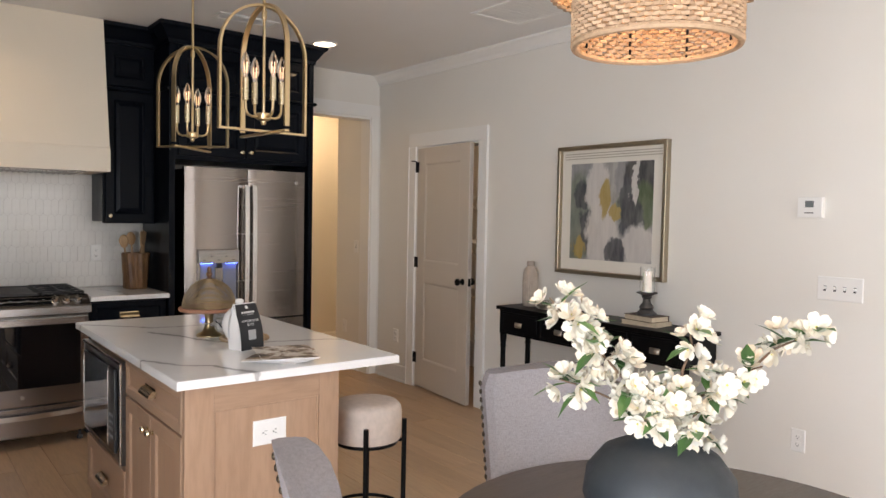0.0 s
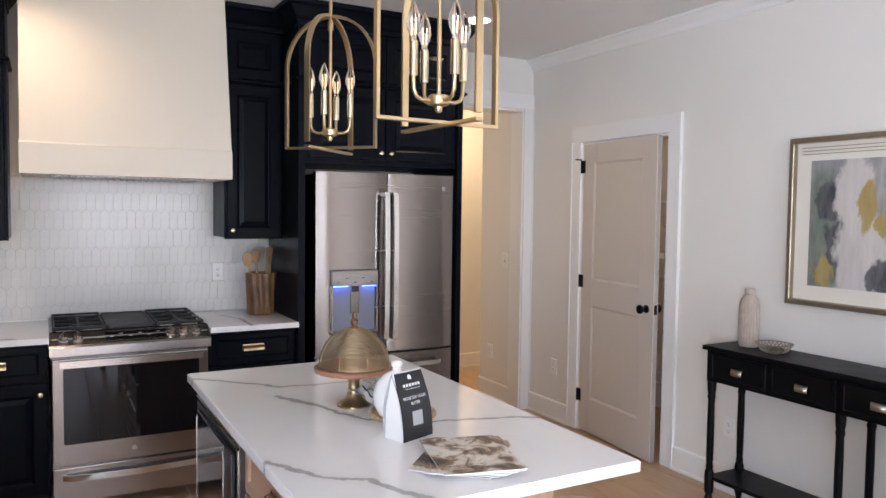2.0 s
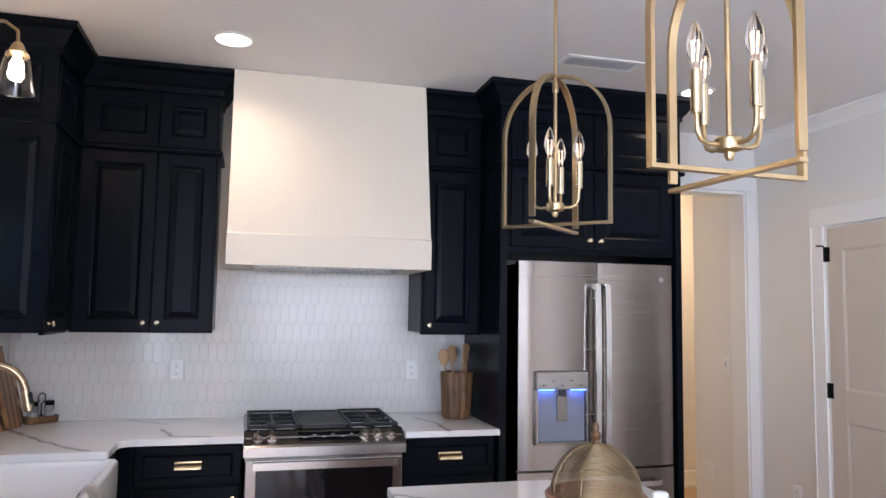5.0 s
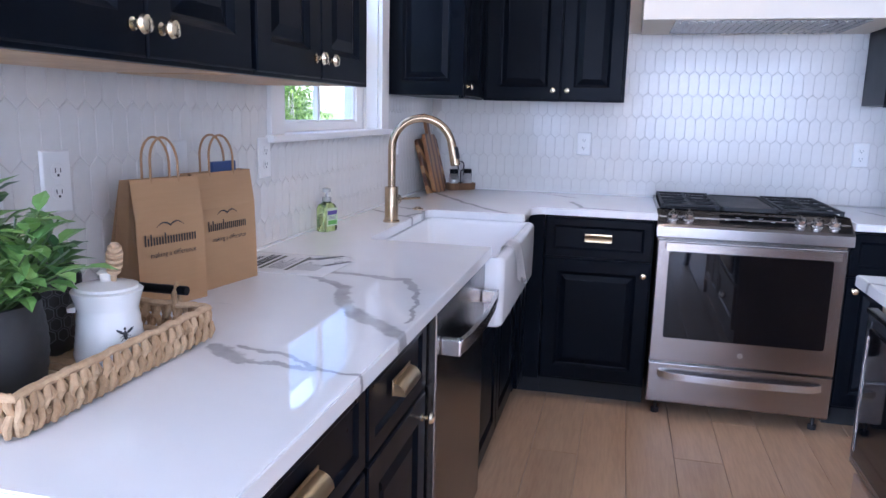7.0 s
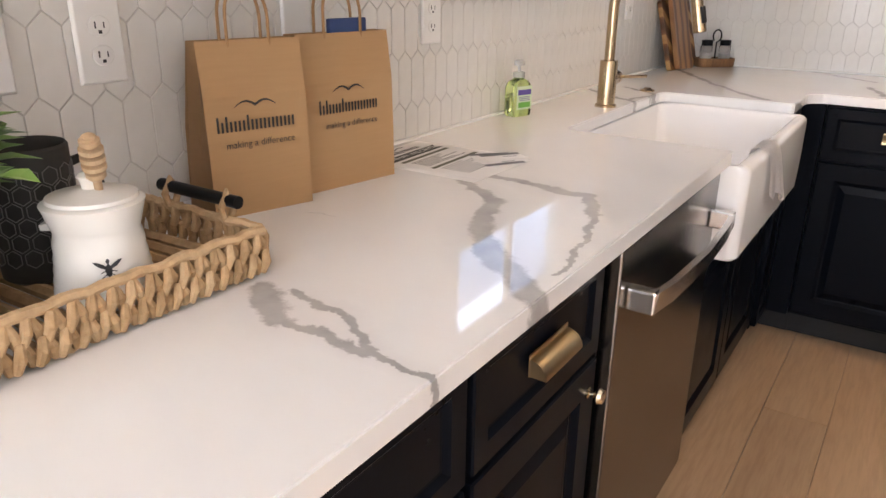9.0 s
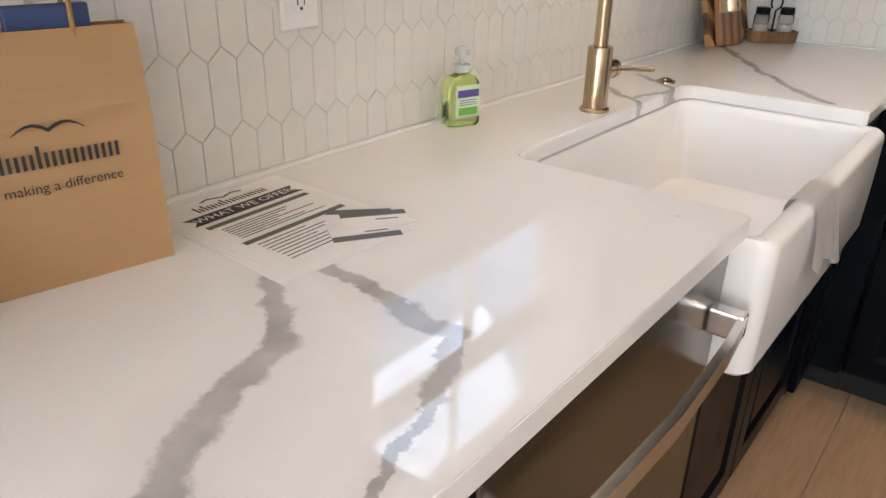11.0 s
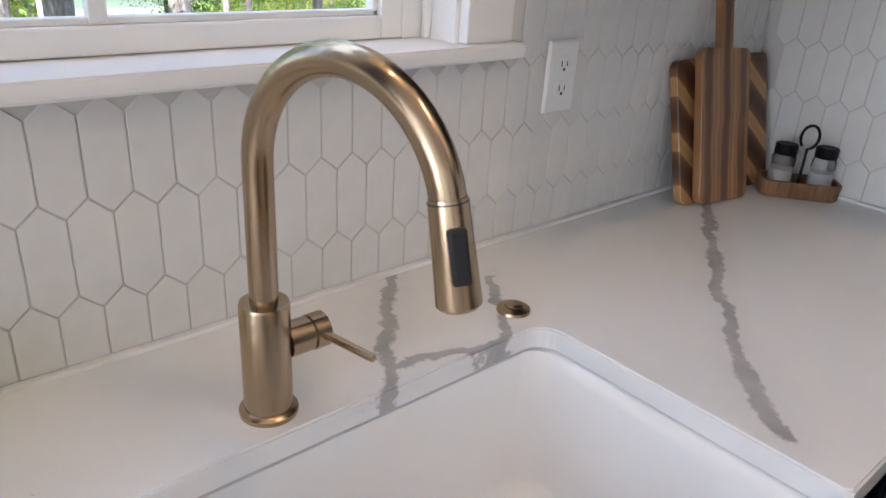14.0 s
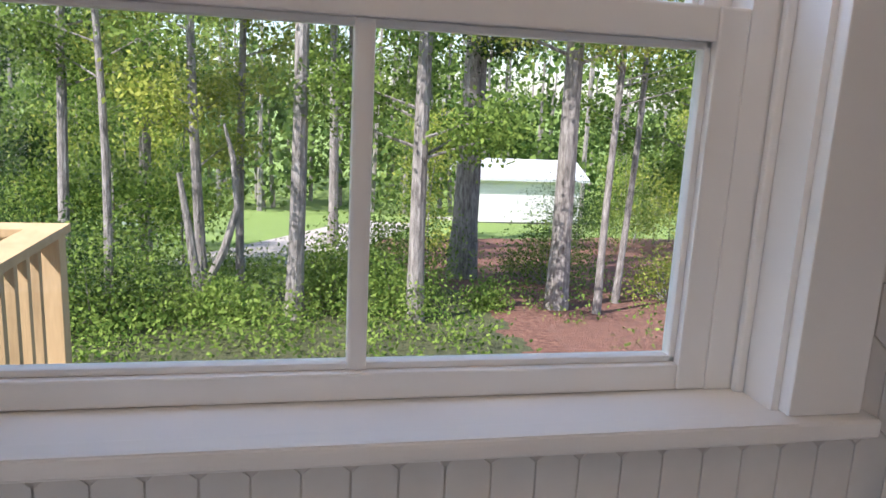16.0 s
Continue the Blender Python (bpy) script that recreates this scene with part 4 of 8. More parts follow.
# dishwasher
dw = thing("dishwasher", pose(0.632, -2.319, 0, 0, 0, 90), "dark stainless dishwasher with a bowed bar handle", "dishwasher")
part("tub", box(0.004, 0.600, 0.03, 0.60, 0.10, 0.878), DARKPLASTIC, dw)
ddoor = part("door", box(0.004, 0.600, 0.0, 0.03, 0.105, 0.868, 0.004), DARKSTEEL, dw, "dark brushed stainless door")
part("handle", tube([(0.045, -0.012, 0.775), (0.048, -0.045, 0.775), (0.12, -0.052, 0.772), (0.30, -0.058, 0.770), (0.48, -0.052, 0.772), (0.556, -0.045, 0.775), (0.559, -0.012, 0.775)], 0.0, 4, square=(0.012, 0.036)), STEELH, ddoor, "bowed stainless bar handle", True)
part("handle_mount", box(0.034, 0.06, -0.05, 0.0, 0.755, 0.795, 0.004), STEELH, ddoor)
part("handle_mount", box(0.544, 0.57, -0.05, 0.0, 0.755, 0.795, 0.004), STEELH, ddoor)
part("toe_kick", box(0.004, 0.600, 0.07, 0.6, 0.0, 0.10), TOE, dw)

# worktops
SX, SY_0, SY_1 = 0.244, -1.700, -0.936        # the cut-out for the sink


def slab_from(outline, z0, z1, bevel=0.003):
    bm = bmesh.new()
    f = bm.faces.new([bm.verts.new((x, y, z0)) for x, y in outline])
    bm.normal_update()
    up = bmesh.ops.extrude_face_region(bm, geom=[f])
    bmesh.ops.translate(bm, vec=(0, 0, z1 - z0), verts=[v for v in up["geom"] if isinstance(v, bmesh.types.BMVert)])
    bmesh.ops.recalc_face_normals(bm, faces=bm.faces)
    edges = [e for e in bm.edges if abs(e.verts[0].co.z - z1) < 1e-6 and abs(e.verts[1].co.z - z1) < 1e-6 and len(e.link_faces) == 2]
    bmesh.ops.bevel(bm, geom=edges, offset=bevel, segments=2, affect="EDGES")
    return bm


def corner_arc(cx, cy, r, a0, a1, n=6):
    return [(cx + r * math.cos(radians(a0 + (a1 - a0) * i / n)), cy + r * math.sin(radians(a0 + (a1 - a0) * i / n))) for i in range(n + 1)]


outline = [(0.012, -3.302), (0.640, -3.302), (0.648, -3.294), (0.648, SY_0 - 0.012)] + corner_arc(0.636, SY_0 - 0.012, 0.012, 0, 90, 3)
outline += corner_arc(SX + 0.035, SY_0 + 0.035, 0.035, -90, -180) + corner_arc(SX + 0.035, SY_1 - 0.035, 0.035, 180, 90)
outline += [(0.640, SY_1), (0.648, SY_1 + 0.008), (0.648, -0.735)] + corner_arc(0.708, -0.728, 0.060, 180, 90, 5)[1:] + [(1.185, -0.668), (1.185, -0.012), (0.012, -0.012)]
QUARTZ = quartz("veined_quartz", COUNTER_VEINS)
QUARTZI = quartz("veined_quartz_island", ISLAND_VEINS)
wt = thing("worktop", pose(0, 0, 0), "polished white quartz worktop with grey veins, L-shaped round the sink", "countertop")
part("slab", slab_from(outline, 0.885, 0.915), QUARTZ, wt)
wt2 = thing("worktop", pose(0, 0, 0), "polished white quartz worktop between range and fridge", "countertop")
part("slab", slab_from([(1.955, -0.668), (2.447, -0.668), (2.447, -0.012), (1.955, -0.012)], 0.885, 0.915), QUARTZ, wt2)

part("caulk", box(0.0045, 0.0160, -3.298, -0.012, 0.9140, 0.9205, 0.002), TRIM, wt, "white caulk bead along the tiles")
part("caulk", box(0.0165, 1.185, -0.0155, -0.0045, 0.9140, 0.9205, 0.002), TRIM, wt, "white caulk bead along the tiles")

# farmhouse sink
sk = thing("farmhouse_sink", pose(0, 0, 0), "white fireclay apron-front farmhouse sink", "sink")
A, B, C, D = SX - 0.022, 0.690, SY_0 - 0.012, SY_1 + 0.012
loops = [round_rect(A, B - 0.010, C + 0.006, D - 0.006, 0.02, 0.660), round_rect(A, B - 0.002, C, D, 0.025, 0.668), round_rect(A, B, C, D, 0.025, 0.76), round_rect(A, B, C, D, 0.025, 0.868),
         round_rect(A, B - 0.003, C, D, 0.024, 0.877), round_rect(A, B - 0.012, C, D, 0.022, 0.8835), round_rect(A + 0.004, B - 0.026, C + 0.010, D - 0.010, 0.022, 0.8835), round_rect(SX - 0.004, B - 0.036, C + 0.018, D - 0.018, 0.025, 0.877),
         round_rect(SX, B - 0.040, C + 0.022, D - 0.022, 0.028, 0.862), round_rect(SX + 0.012, B - 0.050, C + 0.034, D - 0.034, 0.035, 0.72), round_rect(SX + 0.022, B - 0.060, C + 0.044, D - 0.044, 0.045, 0.695), round_rect(SX + 0.05, B - 0.09, C + 0.08, D - 0.08, 0.045, 0.684)]
DRX, DRY = 0.490, -1.350
ring = [radians(15 * (i + 0.5)) for i in range(24)]
loops += [[(DRX + q * math.cos(a), DRY + q * math.sin(a), z) for a in ring] for q, z in ((0.075, 0.6835), (0.052, 0.6825))]
part("basin", loft(loops, True, True, False), PORCELAIN, sk, "", True)
b = lathe(((0.060, 0.6835), (0.060, 0.6870), (0.057, 0.6882), (0.046, 0.6868), (0.0435, 0.6840), (0.0425, 0.6665), (0.040, 0.6640), (0.034, 0.6632), (0.033, 0.6618)), 40, (DRX, DRY, 0), None, False, False)
dn = part("drain_flange", b, STEELH, sk, "stainless drain flange", True)
part("drain_throat", lathe(((0.034, 0.6612), (0.034, 0.6622), (0.001, 0.6622)), 32, (DRX, DRY, 0)), DARKPLASTIC, dn, "black rubber splash guard")
for i in range(6):
    a = math.pi * i / 6
    part("guard_slit", tube([(DRX - 0.030 * math.cos(a), DRY - 0.030 * math.sin(a), 0.6624), (DRX + 0.030 * math.cos(a), DRY + 0.030 * math.sin(a), 0.6624)], 0.0009, 5), SLOT, dn)

# faucet
fx, fy = 0.199, -1.322
fc = thing("faucet", pose(fx, fy, 0.915), "champagne nickel gooseneck pull-down faucet with a side lever", "faucet")
part("base_ring", lathe(((0.031, 0.0), (0.031, 0.005), (0.028, 0.008), (0.025, 0.009)), 32), NICKEL, fc, "", True)
part("body", lathe(((0.0255, 0.008), (0.0255, 0.128), (0.0245, 0.131), (0.018, 0.132)), 32), NICKEL, fc, "", True)
path = [(0, 0, 0.13), (0, 0, 0.20), (0, 0, 0.266)] + arc((0.110, 0, 0.273), 0.110, 176, 12, 24)
turn_ = pose(0, 0, 0, 0, 0, 11.5)
b = tube(path, 0.0145, 20)
b.transform(turn_)
part("gooseneck", b, NICKEL, fc, "", True)
nzm = turn_ @ pose(0.2176, 0, 0.296, 0, -12, 0)
b = lathe(((0.0150, 0.004), (0.0158, 0.0), (0.0172, -0.045), (0.0185, -0.080), (0.0160, -0.083)), 28)
b.transform(nzm)
nz = part("spray_head", b, NICKEL, fc, "", True)
b = lathe(((0.0162, 0.0), (0.0162, 0.0012)), 24)
b.transform(nzm)
part("seam_ring", b, DARKSTEEL, nz)
b = box(0.010, 0.0215, -0.0075, 0.0075, -0.060, -0.016, 0.003)
b.transform(nzm @ pose(0, 0, 0, 0, 0, -38))
part("spray_button", b, DARKPLASTIC, nz, "black rocker button")
b = lathe(((0.019, 0.0), (0.019, 0.026), (0.0172, 0.0265), (0.0172, 0.0285), (0.0198, 0.029), (0.0198, 0.046), (0.016, 0.048)), 24)
b.transform(pose(0.0, 0.022, 0.078, -90, 0, 0))
cart = part("cartridge", b, NICKEL, fc, "", True)
lv = tube([(0.012, 0.060, 0.080), (0.085, 0.068, 0.086), (0.091, 0.0685, 0.0865)], [0.0052, 0.0045, 0.004], 10)
part("lever", lv, NICKEL, fc, "", True)
ab = thing("air_switch", pose(0.195, -0.945, 0.915), "champagne nickel disposal push button set in the worktop", "button")
part("ring", lathe(((0.024, 0.0), (0.023, 0.004), (0.013, 0.007), (0.013, 0.005)), 28, (0, 0, 0), None, True, False), NICKEL, ab, "", True)
part("push_button", lathe(((0.0125, 0.004), (0.0125, 0.009), (0.010, 0.0105)), 24), NICKEL, ab, "", True)

# ---- island ----
IX0, IX1, IY0, IY1 = 1.655, 2.535, -3.305, -1.755
it = thing("island_top", pose(0, 0, 0), "polished white quartz island top with grey veins", "countertop")
part("slab", slab_from([(IX0, IY0), (IX1, IY0), (IX1, IY1), (IX0, IY1)], 0.885, 0.915), QUARTZI, it)
isl = thing("kitchen_island", pose(0, 0, 0), "stained maple island with panelled ends, drawers and a built-in microwave", "island")
bx0, bx1, by0, by1 = 1.695, 2.285, -3.262, -1.80
part("body", box(bx0 + 0.02, bx1 - 0.02, by0 + 0.02, by1, 0.0, 0.884), MAPLE, isl)
# end panel that faces the dining table
part("post", box(bx0, bx0 + 0.10, by0, by0 + 0.022, 0.0, 0.884, 0.002), MAPLE, isl)
part("post", box(bx1 - 0.085, bx1, by0, by0 + 0.022, 0.0, 0.884, 0.002), MAPLE, isl)
part("top_rail", box(bx0 + 0.10, bx1 - 0.085, by0 + 0.001, by0 + 0.022, 0.790, 0.884, 0.0015), MAPLEH, isl)
part("bottom_rail", box(bx0 + 0.10, bx1 - 0.085, by0 + 0.001, by0 + 0.022, 0.0, 0.13, 0.0015), MAPLEH, isl)
part("field_panel", box(bx0 + 0.095, bx1 - 0.08, by0 + 0.010, by0 + 0.021, 0.12, 0.80), MAPLE, isl)
for u0, u1, v0, v1 in ((bx0 + 0.10, bx0 + 0.108, 0.13, 0.79), (bx1 - 0.093, bx1 - 0.085, 0.13, 0.79), (bx0 + 0.108, bx1 - 0.093, 0.13, 0.138), (bx0 + 0.108, bx1 - 0.093, 0.782, 0.79)):
    part("bead", box(u0, u1, by0 + 0.004, by0 + 0.012, v0, v1, 0.003), MAPLE, isl)
part("side_board", box(bx1 - 0.019, bx1, by0 + 0.023, by1, 0.0, 0.884), MAPLE, isl)
part("corner_stile", box(bx0, bx0 + 0.021, by0 + 0.0225, by0 + 0.03, 0.0, 0.884), MAPLE, isl)


def island_front(kind, y0, y1, z0, z1, side):
    """Fronts on the face that looks to the range run; local x runs towards -y."""
    d = part("drawer_front" if kind == "drawer" else "door", panel(0, y1 - y0, z0, z1, 0.0, 0.02, SLIM if z1 - z0 < 0.21 else SHAKER), MAPLE if kind == "door" else MAPLEH, isl)
    d.matrix_local = pose(bx0 - 0.001, y1, 0, 0, 0, -90)
    w = y1 - y0
    if kind == "drawer":
        cup_pull(d, w / 2, 0.0, (z0 + z1) / 2, NICKEL, 0.12)
    else:
        knob(d, 0.03 if side == "l" else w - 0.03, 0.0, z1 - 0.06, PALEBRASS)


island_front("drawer", -3.228, -2.525, 0.712, 0.872, "")
island_front("door", -3.228, -2.878, 0.112, 0.702, "l")
island_front("door", -2.874, -2.525, 0.112, 0.702, "r")
island_front("drawer", -2.500, -1.815, 0.112, 0.372, "")
part("toe_kick", box(bx0 - 0.0 + 0.021, bx0 + 0.03, by0 + 0.03, by1, 0.0, 0.1), TOE, isl)
plate(pose(2.005, by0 + 0.010, 0.682, 0, 90, 0), "white sideways outlet plate on the island end", 1, "outlet", 0.092, 0.128)
mw = thing("microwave", pose(1.690, -1.79, 0.395, 0, 0, -90), "built-in microwave with a black glass door and steel trim", "microwave")
part("trim_frame", panel(0.0, 0.70, 0.0, 0.440, -0.004, 0.02, ((0.003, 0.0), (0.03, 0.0), (0.032, 0.003))), brushed("mw_trim", (0.30, 0.30, 0.31), 0.3), mw, "brushed dark steel trim kit")
part("edge_strip", box(0.694, 0.700, -0.010, -0.003, 0.0, 0.440, 0.001), STEELH, mw)
part("edge_strip", box(0.0, 0.700, -0.010, -0.0045, 0.428, 0.440, 0.001), DARKSTEEL, mw)
part("glass_door", box(0.06, 0.535, -0.018, -0.0045, 0.04, 0.40, 0.003), BLACKGLASS, mw, "black glass door")
part("control_strip", box(0.537, 0.64, -0.018, -0.0045, 0.04, 0.40, 0.003), DARKPLASTIC, mw, "black keypad")
for i in range(4):
    for j in range(3):
        part("key", box(0.555 + j * 0.024, 0.570 + j * 0.024, -0.0195, -0.0175, 0.10 + i * 0.03, 0.112 + i * 0.03), mat("key_grey", (0.25, 0.25, 0.26), 0.5) if i + j == 0 else bpy.data.materials["key_grey"], mw)
for x in (0.066, 0.534):
    part("bright_strip", box(x, x + 0.004, -0.021, -0.0175, 0.06, 0.38, 0.001), STEELH, mw)
b = lathe(((0.014, 0.0), (0.014, 0.002)), 18)
b.transform(pose(0.30, -0.0045, 0.022, 90))
part("badge", b, STEELH, mw)

# ---- pendants over the island ----
BULBGLASS = glass("bulb_glass", (1, 0.97, 0.93))
FILAMENT = glow("bulb_filament", (1.0, 0.50, 0.15), 0.9)


def lantern(m, turn, arms):
    """An open arched cage of four square brass bars with a four-candle cluster; local z = 0 at the ceiling."""
    top = thing("pendant_lantern", m, "satin brass arched cage pendant with four candle bulbs over the island", "pendant lamp", "island pendants")
    part("canopy", lathe(((0.064, -0.018), (0.064, -0.003), (0.060, 0.0)), 32), BRASS, top, "", True)
    part("canopy_loop", lathe(((0.008, -0.036), (0.012, -0.030), (0.014, -0.019)), 16), BRASS, top)
    link_a = tube(arc((0, 0, -0.055), 0.012, 0, 360, 16)[:-1], 0.0022, 6, closed=True)
    link_a.transform(Matrix.Diagonal((0.8, 1, 1.6, 1)) @ Matrix.Translation((0, 0, 0.020)))
    part("chain_link", link_a, STEELH, top)
    part("stem", tube([(0, 0, -0.088), (0, 0, -0.47)], 0.0058, 12), BRASS, top, "", True)
    part("stem", tube([(0, 0, -0.47), (0, 0, -0.900)], 0.0058, 12), BRASS, top, "", True)
    part("collar", lathe(((0.009, -0.520), (0.010, -0.515), (0.010, -0.490), (0.007, -0.485)), 16), BRASS, top)
    part("collar", lathe(((0.008, -0.096), (0.008, -0.084), (0.004, -0.080)), 16), BRASS, top)
    R, zt, zs, zb = 0.180, -0.470, -0.655, -0.945
    for i in range(2):
        a = turn + 90 * i
        pts = [(-R, 0, zb), (-R, 0, zs)] + [(-R * math.cos(radians(t)), 0, zs + (zt - zs) * math.sin(radians(t))) for t in range(10, 180, 10)] + [(R, 0, zs), (R, 0, zb)]
        bm = tube(pts, 0, 4, square=(0.009, 0.019))
        bm.transform(pose(0, 0, 0.002 * i, 0, 0, a))
        part("arch", bm, BRASS, top, "", True)
        bm = box(-R - 0.0045, R + 0.0045, -0.0095, 0.0095, zb - 0.009, zb, 0.001)
        bm.transform(pose(0, 0, -0.0095 * i, 0, 0, a))
        part("cross_bar", bm, BRASS, top)
    hub = part("hub", lathe(((0.006, -0.925), (0.010, -0.918), (0.010, -0.910), (0.026, -0.905), (0.028, -0.900), (0.028, -0.884), (0.024, -0.880), (0.006, -0.878)), 28), BRASS, top, "", True)
    for i in range(4):
        a = radians(arms + 90 * i)
        c, s = math.cos(a), math.sin(a)
        pts = [(0.02, -0.895), (0.05, -0.896), (0.066, -0.889), (0.074, -0.872), (0.076, -0.835)]
        part("arm", tube([(c * r, s * r, z) for r, z in pts], 0.0052, 10), BRASS, top, "", True)
        sl = part("candle_sleeve", lathe(((0.0115, -0.838), (0.0115, -0.752), (0.009, -0.751)), 18, (c * 0.076, s * 0.076, 0)), PALEBRASS, top, "", True)
        b = part("bulb", lathe(((0.008, -0.752), (0.0085, -0.740), (0.0165, -0.722), (0.018, -0.705), (0.0155, -0.685), (0.008, -0.664), (0.0015, -0.652)), 18, (c * 0.076, s * 0.076, 0)), BULBGLASS, top, "clear candle bulb", True)
        b.visible_shadow = False
        fl = bmesh.new()
        for k in range(4):
            q = radians(90 * k + 20)
            tube([(c * 0.076 + 0.004 * math.cos(q), s * 0.076 + 0.004 * math.sin(q), -0.735), (c * 0.076 + 0.0055 * math.cos(q), s * 0.076 + 0.0055 * math.sin(q), -0.695)], 0.0009, 5, fl)
        part("filament", fl, FILAMENT, b)
    return top


lantern(pose(2.108, -2.112, H), -46, -37)
lantern(pose(2.075, -3.020, H), 3.5, 3)

# ---- ceiling fittings ----
for cx, cy in ((1.07, -0.85), (3.53, -0.81)):
    c = thing("recessed_light", pose(cx, cy, H), "round white recessed downlight, switched on", "downlight", "downlights")
    part("trim_ring", lathe(((0.098, 0.0), (0.096, -0.005), (0.080, -0.006), (0.078, -0.002)), 36, (0, 0, 0), None, False, False), PLASTIC, c, "", True)
    part("lens", lathe(((0.079, -0.0035), (0.079, -0.003), (0.001, -0.003)), 36), CANGLOW, c, "glowing lens")
v = thing("ceiling_vent", pose(2.81, -1.07, H), "white slotted ceiling supply vent", "vent")
part("frame", box(-0.205, 0.205, -0.075, -0.052, -0.008, 0.0, 0.002), PLASTIC, v)
part("frame", box(-0.205, 0.205, 0.052, 0.075, -0.008, 0.0, 0.002), PLASTIC, v)
part("frame", box(-0.205, -0.182, -0.052, 0.052, -0.008, 0.0, 0.002), PLASTIC, v)
part("frame", box(0.182, 0.205, -0.052, 0.052, -0.008, 0.0, 0.002), PLASTIC, v)
part("backing", box(-0.182, 0.182, -0.052, 0.052, -0.0012, -0.0004), SLOT, v)
for i in range(7):
    b = box(-0.182, 0.182, -0.005, 0.005, -0.0006, 0.0006)
    b.transform(pose(0, -0.045 + i * 0.015, -0.005, 40))
    part("slat", b, PLASTIC, v)
v = thing("return_grille", pose(4.02, -2.52, H), "white square ceiling return grille", "vent")
for a in (((-0.21, 0.21), (-0.36, -0.33)), ((-0.21, 0.21), (0.33, 0.36)), ((-0.21, -0.18), (-0.33, 0.33)), ((0.18, 0.21), (-0.33, 0.33))):
    part("frame", box(*a[0], *a[1], -0.008, 0.0, 0.002), PLASTIC, v)
for i in range(16):
    b = box(-0.18, 0.18, -0.0195, 0.0195, -0.0006, 0.0006)
    b.transform(pose(0, -0.31 + i * 0.0415, -0.005, 4))
    part("slat", b, PLASTIC, v)

# ---- sconce over the window ----
sc = thing("wall_sconce", pose(0.0, -1.345, 2.505), "brass wall sconce with a clear tapered glass shade, lit", "wall lamp")
b = lathe(((0.06, 0.0), (0.06, 0.012), (0.05, 0.02), (0.012, 0.022)), 28)
b.transform(pose(0, 0, 0, 0, 90, 0))
part("backplate", b, BRASS, sc, "", True)
part("arm", tube([(0.015, 0, 0), (0.16, 0, 0.035), (0.29, 0, 0.03), (0.332, 0, 0.0), (0.336, 0, -0.05)], 0.006, 10), BRASS, sc, "", True)
part("socket", lathe(((0.014, 0.03), (0.020, 0.02), (0.028, 0.0), (0.030, -0.012), (0.018, -0.014)), 24, (0.336, 0, -0.075)), BRASS, sc, "", True)
b = lathe(((0.031, 0.0), (0.038, -0.006), (0.040, -0.015), (0.034, -0.024), (0.044, -0.030), (0.068, -0.150), (0.066, -0.150), (0.042, -0.031), (0.032, -0.024)), 36, (0.336, 0, -0.080), None, False, False)
s = part("shade", b, CLEAR, sc, "clear glass shade", True)
s.visible_shadow = False
part("bulb", lathe(((0.010, 0.0), (0.013, -0.012), (0.022, -0.03), (0.025, -0.045), (0.018, -0.062), (0.004, -0.068)), 20, (0.336, 0, -0.090)), BULB, sc, "lit bulb", True)

# ---- stools at the island ----
CREAM = painted("cream_boucle", (0.64, 0.54, 0.47), 0.95, 0.08, 0.8, 240, 30)


def stool(m):
    top = thing("counter_stool", m, "cream upholstered drum stool on black metal legs", "stool", "island stools")
    part("seat", lathe(((0.150, 0.500), (0.166, 0.505), (0.172, 0.520), (0.173, 0.620), (0.168, 0.645), (0.150, 0.662), (0.10, 0.668), (0.01, 0.670)), 40), CREAM, top, "cream upholstered drum seat", True)
    for i in range(4):
        a = radians(45 + 90 * i)
        c, s = math.cos(a), math.sin(a)
        part("leg", tube([(c * 0.185, s * 0.185, 0.0), (c * 0.186, s * 0.186, 0.585)], 0.0125, 10), BLACKP, top, "", True)
        part("leg_bracket", tube([(c * 0.10, s * 0.10, 0.492), (c * 0.186, s * 0.186, 0.492)], 0.008, 8), BLACKP, top)
    part("foot_ring", tube(arc((0, 0, 0.185), 0.185, 0, 345, 32, "z"), 0.008, 8, closed=True), BLACKP, top, "", True)
    part("seat_ring", lathe(((0.155, 0.486), (0.155, 0.499), (0.01, 0.499)), 32), BLACKP, top)
    return top


SLIMMER = Matrix.Diagonal((0.88, 0.88, 1, 1))
st0 = stool(pose(2.565, -3.02, 0, 0, 0, 12) @ SLIMMER)
copy_thing(st0, pose(2.565, -2.35, 0, 0, 0, -8) @ SLIMMER)

# ---- console table, picture, wall plates ----
cn = thing("console_table", pose(XR - 0.012, -2.76, 0, 0, 0, -90), "black painted console table with four drawers and turned legs", "console table")
LW, LD = 1.50, 0.295
part("tabletop", box(-LW / 2, LW / 2, -LD - 0.012, 0, 0.848, 0.872, 0.004), BLACKP, cn)
part("apron", box(-LW / 2 + 0.02, LW / 2 - 0.02, -LD + 0.006, -0.01, 0.685, 0.848, 0.002), BLACKP, cn)
part("lower_shelf", box(-LW / 2 + 0.03, LW / 2 - 0.03, -LD + 0.02, -0.02, 0.155, 0.175, 0.003), BLACKP, cn)
PEWTER = brushed("aged_pewter", (0.42, 0.40, 0.36), 0.35)
